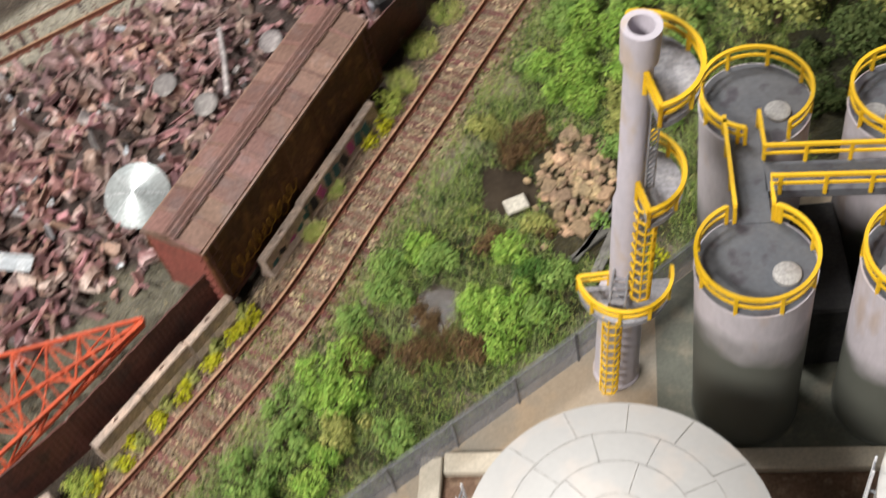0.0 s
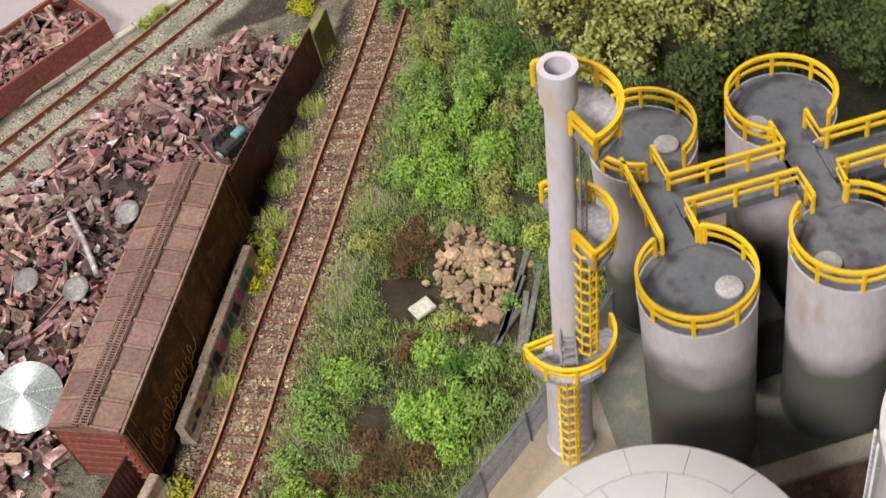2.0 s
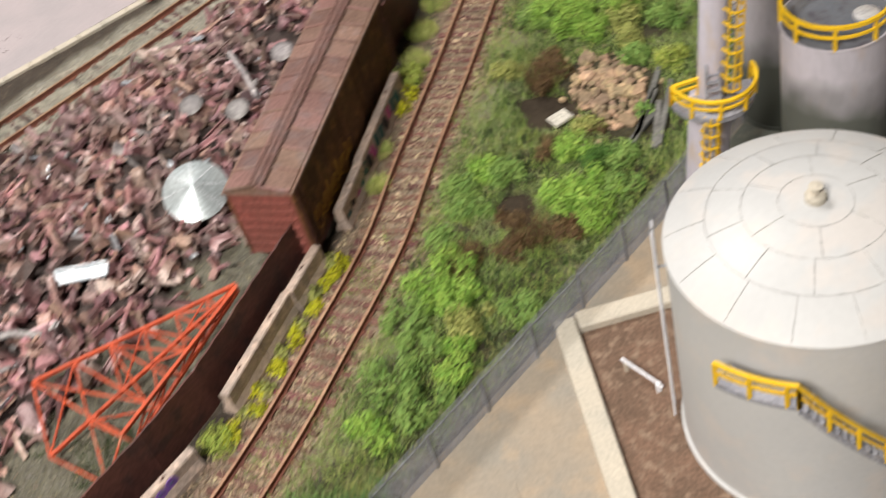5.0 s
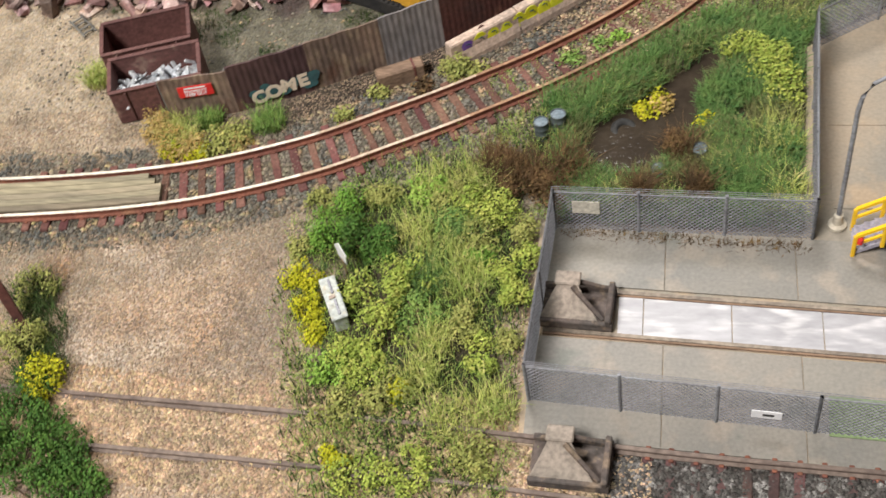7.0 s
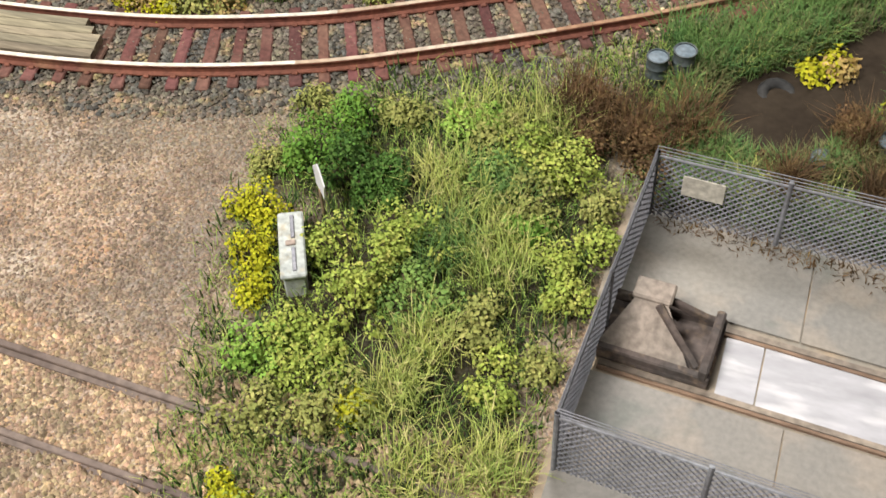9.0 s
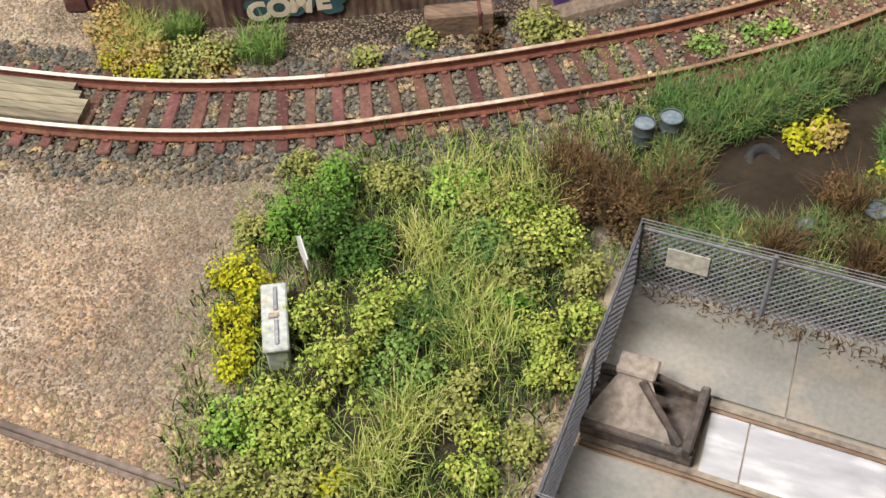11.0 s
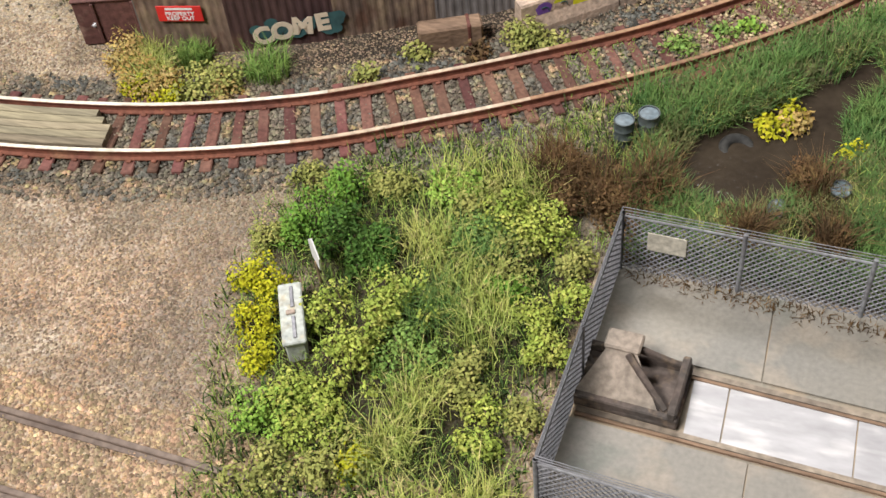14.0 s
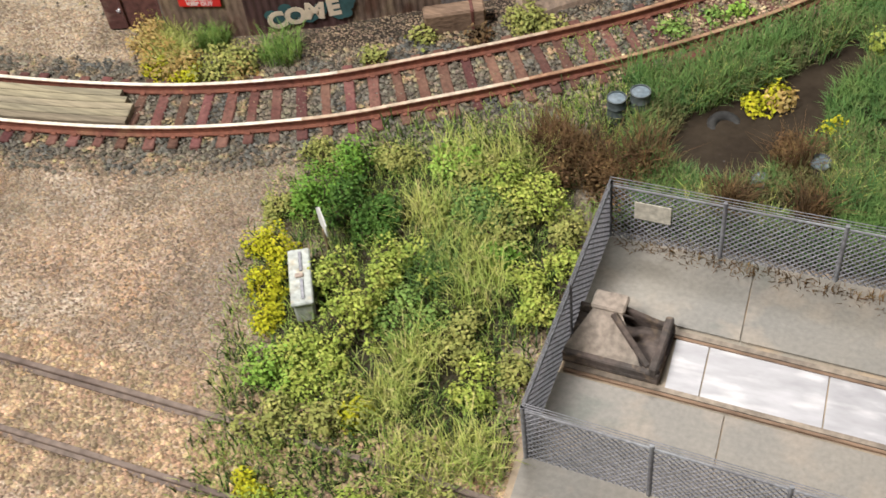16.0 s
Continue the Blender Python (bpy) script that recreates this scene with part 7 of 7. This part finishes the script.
def bush(x, y, r, h, mat, label, seed, leaf=0.17, category="bush", z=None, dens=16):
    R = np.random.default_rng(seed)
    z = float(terrain(np.array([x]), np.array([y]))[0]) if z is None else z
    t = thing("bush", label, category, x, y, z, group="bushes of the meadow")
    stems = Shape()
    clumps = []
    big = 1.0
    n = int(7 + 13 * r)
    if r > 0.6 and dens >= 60:
        n, big = int(5 + 9 * r), 1.3
    if r > 0.55 and dens < 60:
        n, big, leaf, dens = int(5 + 7 * r), 1.55, leaf * 0.72, dens * 3
    for k in range(n):
        a, d = R.uniform(0, 6.283), r * math.sqrt(R.random()) * 0.85
        top = h * (1 - 0.55 * (d / r) ** 2) * R.uniform(0.6, 1.05)
        px, py = d * math.cos(a), d * math.sin(a)
        stems.tube([(px * 0.25, py * 0.25, -0.05), (px * 0.7, py * 0.7, top * 0.5), (px, py, top * 0.9)], 0.035, 4, r2=0.015)
        clumps.append((px, py, top * 0.85, big * R.uniform(0.17, 0.3)))
        clumps.append((px * 1.05 + R.uniform(-0.15, 0.15), py * 1.05 + R.uniform(-0.15, 0.15), top * R.uniform(0.3, 0.6), big * R.uniform(0.15, 0.27)))
    part("twig", stems, BARK, t)
    P, F = foliage(R, clumps, leaf, dens)
    ob = new("leaves", leaf_mesh("leaves", P, F, mat))
    ob.parent = t
    return t


EXTRA_BUSHES = [(-2.0, 38.5, 1.0, 1.2, "B"), (0.5, 39.7, 1.0, 1.3, "B"), (-3.0, 35.5, 1.0, 1.1, "B"), (-0.5, 35.4, 0.8, 1.0, "B"), (-2.4, 34.2, 0.8, 0.8, "B"),
                (-7.1, 23.5, 0.8, 0.9, "B"), (-5.9, 22.6, 0.9, 0.9, "B"), (-12.2, 20.4, 0.9, 0.9, "B"), (-12.0, 23.8, 0.6, 0.6, "M"), (-10.6, 26.3, 0.7, 0.6, "M"),
                (-8.6, 26.3, 0.6, 0.6, "M"), (2.3, 38.9, 0.9, 1.0, "M"), (2.3, 36.5, 0.9, 1.0, "M"), (-2.7, 39.7, 0.8, 0.9, "M"), (-10.0, 18.6, 0.8, 0.8, "M"),
                (-12.9, 17.4, 0.8, 0.7, "B"), (-11.4, 22.4, 0.8, 0.5, "N"), (-9.0, 24.0, 0.7, 0.5, "N"), (-5.3, 31.6, 0.8, 0.5, "N"), (-3.9, 25.2, 0.6, 0.6, "M"),
                (-24.2, 12.1, 0.35, 0.28, "M"), (-25.2, 11.4, 0.4, 0.3, "M"), (-23.6, 12.6, 0.3, 0.25, "B"), (-6.8, 33.2, 0.7, 0.5, "O"), (-1.2, 47.6, 1.1, 1.0, "M"), (-1.6, 51.0, 1.1, 1.0, "O"), (-4.3, 32.0, 0.5, 0.4, "N"), (-1.2, 31.2, 0.5, 0.5, "M"), (-2.0, 27.6, 0.4, 0.35, "M"), (-4.6, 27.6, 0.5, 0.4, "O"), (-1.0, 32.4, 0.6, 0.5, "O")]


def shrubs():
    B, M, O, L, Y, D, N, G, V = LEAF_BRIGHT, LEAF_MID, LEAF_OLIVE, LEAF_LIME, LEAF_YELLOW, LEAF_DARK, LEAF_BROWN, LEAF_GOLD, LEAF_VIVID
    words = {id(B): "bright green leafy bush in the meadow", id(M): "mid-green leafy bush among the grass", id(O): "olive green scrubby bush among weeds", id(L): "yellow-green leafy bush among tall weeds",
             id(Y): "bright yellow flowering bush on gravel", id(D): "dark green dense bush among the grass", id(N): "dry brown twiggy scrub by the pond", id(G): "dry golden scrub beside the wall", id(V): "vivid green bush above the grass"}
    spots = [(-33.0, 1.35, 0.6, 0.6, Y), (-32.6, 0.2, 0.5, 0.6, Y), (-32.3, -0.6, 0.4, 0.45, Y), (-32.0, 4.0, 0.9, 1.0, V), (-31.4, 2.9, 0.8, 1.0, D), (-32.5, 3.1, 0.6, 0.7, V), (-30.6, 2.9, 0.5, 0.6, D), (-33.2, 2.6, 0.5, 0.4, O),
             (-33.0, 4.6, 0.5, 0.4, O), (-30.9, 4.9, 0.6, 0.5, O), (-30.4, 0.6, 1.0, 1.0, L), (-30.1, -0.6, 0.9, 0.9, L), (-29.6, 1.2, 0.8, 0.8, L), (-31.0, -1.5, 0.7, 0.6, L), (-31.6, -2.0, 0.6, 0.6, B), (-30.3, -2.0, 0.7, 0.6, L),
             (-29.7, -2.7, 0.7, 0.5, O), (-29.3, -2.7, 0.3, 0.35, Y), (-30.7, -4.8, 0.4, 0.3, Y), (-30.9, -3.3, 0.7, 0.5, O), (-28.1, 4.2, 0.9, 0.8, L), (-27.0, 4.1, 0.8, 0.8, L), (-27.6, 3.0, 0.7, 0.7, O), (-26.7, 1.6, 0.5, 0.6, L),
             (-26.9, -1.2, 0.7, 0.5, L), (-27.6, -0.2, 0.6, 0.5, O), (-29.5, 4.9, 0.7, 0.5, B), (-26.4, 5.6, 0.9, 0.6, N), (-25.5, 5.4, 0.8, 0.6, N), (-27.2, 6.2, 0.7, 0.5, N), (-25.2, 4.6, 0.6, 0.5, N), (-26.1, 3.5, 0.45, 0.75, O), (-26.0, 2.3, 0.4, 0.6, L), (-26.15, 0.9, 0.45, 0.6, L), (-26.3, -0.8, 0.4, 0.5, O), (-28.6, 4.6, 0.6, 0.7, O), (-27.4, 2.3, 0.4, 0.5, V),
             (-28.6, 3.6, 0.6, 0.5, M), (-29.0, 0.0, 0.7, 0.5, M), (-30.6, 2.6, 0.6, 0.5, D), (-30.2, -5.4, 0.7, 0.5, L), (-28.6, -5.0, 0.8, 0.5, L), (-27.0, -4.8, 0.7, 0.5, O),
             (-22.5, 9.0, 0.4, 0.45, Y), (-21.9, 9.3, 0.45, 0.45, G), (-22.1, 9.5, 0.35, 0.4, Y), (-20.6, 8.3, 0.4, 0.6, Y), (-21.5, 7.35, 0.6, 0.5, N), (-20.9, 7.6, 0.5, 0.5, N), (-18.4, 10.9, 0.9, 1.2, L), (-19.2, 11.4, 0.8, 1.0, L), (-17.9, 9.9, 0.6, 0.8, L),
             (-23.0, 5.4, 0.5, 0.4, N), (-22.2, 5.4, 0.5, 0.4, N),
             (-15.4, 17.3, 1.0, 0.9, M), (-14.6, 16.0, 0.9, 0.8, M), (-16.6, 15.5, 0.8, 0.7, B), (-13.2, 21.2, 0.9, 0.9, B), (-12.1, 21.9, 0.8, 0.9, B), (-14.2, 20.3, 0.9, 0.8, M), (-13.9, 18.6, 0.9, 0.7, M), (-12.0, 19.3, 0.8, 0.6, O),
             (-5.6, 26.4, 0.6, 0.8, B), (-5.6, 23.8, 1.0, 0.9, B), (-6.6, 24.2, 0.8, 0.8, B), (-4.6, 23.4, 0.7, 0.6, M), (-5.0, 25.2, 0.7, 0.7, D), (-7.4, 22.2, 0.8, 0.6, N), (-9.4, 22.0, 0.9, 0.5, N), (-10.6, 25.2, 0.7, 0.5, M), (-9.3, 27.2, 0.7, 0.5, B),
             (-3.4, 35.4, 1.2, 1.3, B), (-2.4, 36.4, 0.9, 1.1, B), (-4.4, 36.0, 0.8, 0.8, M), (-1.6, 39.2, 1.2, 1.3, M), (-0.4, 37.8, 0.9, 1.2, B), (0.5, 40.2, 1.2, 1.4, M), (-0.1, 35.8, 0.8, 1.0, B), (-3.0, 38.8, 0.9, 1.0, M), (1.6, 37.6, 1.0, 1.0, O),
             (-0.6, 34.2, 0.7, 0.7, O), (1.2, 33.2, 0.9, 0.7, M), (-2.0, 41.8, 1.0, 0.9, M), (-0.9, 43.6, 1.2, 0.9, O), (1.0, 43.2, 1.2, 1.0, M), (0.6, 46.6, 1.3, 1.0, O), (2.6, 41.4, 1.0, 0.9, D),
             (-4.6, 33.0, 0.8, 0.5, N), (-6.4, 27.2, 0.7, 0.5, N), (-4.4, 27.4, 0.4, 0.4, N), (0.2, 30.2, 0.6, 0.6, L), (-0.2, 25.8, 0.5, 0.5, Y),
             (-38.9, 7.2, 0.7, 0.7, G), (-38.1, 7.1, 0.6, 0.5, G), (-37.9, 6.7, 0.4, 0.35, Y), (-38.9, 6.8, 0.4, 0.4, Y), (-37.0, 7.5, 0.8, 0.6, O), (-37.5, 7.0, 0.5, 0.45, O), (-36.6, 7.2, 0.5, 0.4, G), (-39.8, 8.0, 0.6, 0.7, G), (-33.0, 8.6, 0.45, 0.4, O), (-32.0, 9.7, 0.4, 0.4, O), (-30.4, 10.0, 0.5, 0.4, N),
             (-29.2, 11.0, 0.6, 0.5, O), (-28.4, 10.9, 0.4, 0.4, O), (-11.2, 34.0, 0.45, 0.5, Y), (-10.9, 35.2, 0.55, 0.6, L), (-11.8, 33.2, 0.4, 0.45, Y), (-16.2, 24.6, 0.4, 0.4, Y), (-5.9, 50.4, 0.8, 0.9, Y), (-7.0, 47.4, 0.5, 0.5, L),
             (-22.1, 17.6, 0.6, 0.5, L), (-21.4, 17.7, 0.5, 0.4, Y),
             (-40.2, -2.8, 0.8, 0.9, Y), (-41.4, -1.6, 1.0, 1.2, O), (-39.8, -4.1, 0.9, 0.7, D), (-40.4, -5.6, 1.3, 1.3, D), (-38.2, -6.2, 1.0, 0.8, D), (-39.3, -6.6, 1.2, 1.2, D), (-42.0, -4.2, 1.2, 1.5, D), (-41.0, -4.6, 1.0, 1.0, D), (-39.4, -5.3, 1.1, 1.0, D), (-38.4, -5.5, 0.7, 0.6, D), (-40.7, -3.3, 0.9, 0.9, D), (-41.9, 0.6, 0.8, 0.9, O)]
    for k in range(16):
        u = k / 15
        spots.append((-20.9 + 4.5 * u + 0.2 * math.sin(k * 2), 18.3 + 6.2 * u + 0.2 * math.cos(k * 3), 0.3, 0.3, Y if k % 3 else O))
    for x, y, r, h, m in EXTRA_BUSHES:
        spots.append((x, y, r, h, {"B": B, "M": M, "O": O, "D": D, "N": N, "L": L}[m]))
    for i, (x, y, r, h, m) in enumerate(spots):
        if x < -24.8 and -6 < y < 7:
            bush(x, y, r * 1.08, h * 1.15, m, words[id(m)], 100 + i, leaf=0.092, dens=66)
        elif x > -18 and m not in (N, Y):
            bush(x, y, r * 1.2, h * 1.55, m, words[id(m)], 100 + i, leaf=0.16, dens=18)
        else:
            bush(x, y, r, h, m, words[id(m)], 100 + i, leaf=0.14, dens=20)


shrubs()


def tree(x, y, h, r, mat, seed):
    R = np.random.default_rng(seed)
    z = float(terrain(np.array([x]), np.array([y]))[0])
    t = thing("tree", "olive leafy tree with an uneven crown", "tree", x, y, z, group="trees behind the silos")
    tr = Shape().tube([(0, 0, -0.1), (0.1, 0.05, h * 0.35), (-0.05, 0.1, h * 0.65), (0, 0, h * 0.9)], 0.22, 8, r2=0.05)
    clumps = []
    for k in range(int(26 + 12 * r)):
        a, e = R.uniform(0, 6.283), R.uniform(-0.2, 1.0)
        d = r * R.uniform(0.35, 1.0) * math.sqrt(max(0.05, 1 - (e * 0.9) ** 2))
        c = (d * math.cos(a), d * math.sin(a), h * (0.5 + 0.45 * e))
        if k % 3 == 0:
            tr.tube([(0, 0, h * (0.25 + 0.3 * R.random())), (c[0] * 0.6, c[1] * 0.6, c[2] * 0.85), c], 0.06, 4, r2=0.02)
        clumps.append((*c, R.uniform(0.35, 0.75)))
    part("trunk", tr, BARK, t)
    P, F = foliage(R, clumps, 0.24, 13)
    ob = new("crown", leaf_mesh("crown", P, F, mat))
    ob.parent = t


def woods():
    R = random.Random(12)
    spots = [(6.2, 37.6, 3.6, 1.9), (5.4, 41.2, 4.4, 2.1), (8.4, 39.6, 5.2, 2.3), (7.6, 43.8, 5.0, 2.4), (11.2, 41.8, 5.6, 2.6), (4.6, 45.4, 4.2, 2.1), (10.8, 37.2, 4.6, 2.1), (14.4, 38.6, 5.2, 2.6), (14.0, 44.2, 5.8, 2.7),
             (17.6, 41.6, 5.6, 2.6), (18.2, 36.6, 5.0, 2.4), (21.5, 39.5, 5.6, 2.6), (8.0, 48.2, 5.0, 2.5), (12.6, 48.4, 5.6, 2.7), (17.6, 47.0, 5.6, 2.7), (4.6, 50.6, 4.4, 2.3), (21.8, 44.6, 5.6, 2.6), (25, 41, 5.6, 2.6), (9.4, 35.0, 2.6, 1.4), (25, 36.5, 5, 2.5), (13.0, 35.4, 3.4, 1.9), (16.4, 33.4, 3.4, 1.9), (19.6, 33.2, 3.6, 2.0), (15.6, 36.2, 4.0, 2.0)]
    for i, (x, y, h, r) in enumerate(spots):
        # trees nearest the silos take the leaf tone with shade painted in
        tree(x, y, h, r, LEAF_OLIVE if y > 37 else LEAF_SHADED, 500 + i)
    for i in range(22):
        x, y = R.uniform(4.5, 22), R.uniform(31.2, 35.5)
        # low bushes share that shade-coloured leaf
        bush(x, y, R.uniform(0.8, 1.3), R.uniform(0.8, 1.4), LEAF_SHADED, "undergrowth bush with leaves darkened for shade", 900 + i, leaf=0.2)


woods()


# ---- far corner beyond the yard ----
def far_corner():
    rd = Shape().prism([(-34, 45.6), (-21.6, 51.2), (-13.4, 55.0), (-8.4, 57.0), (-8, 68), (-40, 68)], -0.3, 0.03)
    solo("road", rd, ROAD, "pinkish grey road beyond the far track", kind="structure")
    solo("panel", Shape().prism([(-15.6, 58.0), (-12.6, 56.2), (-10.6, 57.2), (-11.5, 63), (-18, 63)], -0.2, 0.06), material("dark_green_panel", (0.02, 0.09, 0.06), (0.03, 0.12, 0.075), 0.4, 7, rough=0.7, bump=0.15), "dark green panel beyond the pinkish road", kind="structure")
    k = thing("kerb_line", "pale stone kerb edging the road", "kerb", kind="structure")
    line = curve_points([(-34, 45.2), (-21.5, 50.7), (-13.5, 54.5), (-8.4, 56.6), (-2, 61)], 1.5)
    for (x0, y0, a), (x1, y1, b) in zip(line, line[1:]):
        part("kerb_stone", Shape().beam((x0, y0, 0.02), (x0 + (x1 - x0) * 0.97, y0 + (y1 - y0) * 0.97, 0.02), 0.45, 0.3, ch=0.04), KERB, k)
    t = thing("scrap_gondola", "rusty open gondola filled with scrap", "gondola", -20.6, 53.4, 0, 28)
    L, W, H = 8, 4.2, 1.5
    for s in (-1, 1):
        part("side", Shape().box((0, s * W / 2, H / 2), (L, 0.2, H), ch=0.04), VAN_END, t)
        part("end", Shape().box((s * (L / 2 - 0.1), 0, H / 2), (0.2, W - 0.22, H), ch=0.04), VAN_END, t)
    part("floor", Shape().box((0, 0, 0.3), (L - 0.4, W - 0.2, 0.5), ch=0.04), RUST_SHEET, t)
    R = random.Random(8)
    sc = scrap_meshes(SCRAP_RUST)
    s = Shape()
    for k in range(160):
        m = Matrix.LocRotScale(Vector((R.uniform(-3.5, 3.5), R.uniform(-1.8, 1.8), R.uniform(0.7, 1.35))), Euler((R.gauss(0, 0.5), R.gauss(0, 0.5), R.uniform(0, 6.28))), (R.uniform(0.8, 1.5),) * 3)
        q = sc[R.randrange(12)]
        s.add([m @ Vector(v) for v in q.v], q.f)
    ob = solo("scrap_load", s, SCRAP_JOIN, "rusty scrap heaped in the gondola", "scrap", -20.6, 53.4, 0, 28, kind="stuff")
    w = thing("wagon", "dark rusty wagon standing on the far track", "wagon", -38.6, 37.9, 0, 31)
    part("wagon_body", Shape().box((0, 0, 1.9), (13, 2.9, 2.3), ch=0.08), RUST_SHEET, w)
    part("sole_bar", Shape().box((0, 0, 0.7), (13, 2.2, 0.3), ch=0.04), BLACK, w)
    for x in (-4.5, 4.5):
        for dx in (-0.9, 0.9):
            for y in (-0.82, 0.82):
                part("wheel", Shape().tube([(x + dx, y - 0.09, 0.78), (x + dx, y + 0.09, 0.78)], 0.48, 20), RUST_SHEET, w)
    # rusty corner post among the weeds
    p = thing("corner_post", "rust-brown square steel post leaning in weeds", "post", -41.6, -1.0, 0)
    part("post", Shape().beam((0, 0, -0.1), (-1.0, 1.2, 4.0), 0.3, 0.3), RUST_SHEET, p)
    l = thing("small_ladder", "short grey ladder lying on the gravel", "ladder", -44.7, 13.7, 0.08, -44)
    for s in (-0.25, 0.25):
        part("stile", Shape().box((0, s, 0), (1.4, 0.08, 0.08), ch=0.02), TIMBER, l)
    for k in range(4):
        part("rung", Shape().box((-0.5 + 0.33 * k, 0, 0), (0.08, 0.44, 0.06), ch=0.02), TIMBER, l)
    # plate with a marking on the south fence
    n = thing("fence_plate", "white plate with a black mark on the fence", "sign", -19.0, -3.14, 0.35, -4.6)
    part("plate", Shape().box((0, -0.05, 0.35), (0.8, 0.03, 0.34), ch=0.005), SIGN_WHITE, n)
    part("mark", Shape().box((0.05, -0.069, 0.35), (0.3, 0.008, 0.1), ch=0.002), BLACK, n)


far_corner()


# ---- dark plant behind the silos, black filler between them ----
def plant_hall():
    t = thing("dark_block", "dark grey pipe and steel block among the silos", "plant", 15.2, 23.4, 0)
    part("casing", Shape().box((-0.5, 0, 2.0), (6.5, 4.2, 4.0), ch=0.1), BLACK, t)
    for k in range(5):
        part("pipe", Shape().tube([(-4.2, -1.4 + 0.6 * k, 4.3 + 0.1 * k), (5, -2.0 + 0.6 * k, 4.3 + 0.1 * k)], 0.16, 10), GREY_METAL, t, smooth=True)
    # black box added to keep the gap between the silos in shade
    b = thing("dark_block", "black filler box standing in for shade between the silos", "plant", 5.3, 23.0, 0)
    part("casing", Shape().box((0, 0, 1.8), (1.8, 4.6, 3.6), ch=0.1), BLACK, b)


plant_hall()
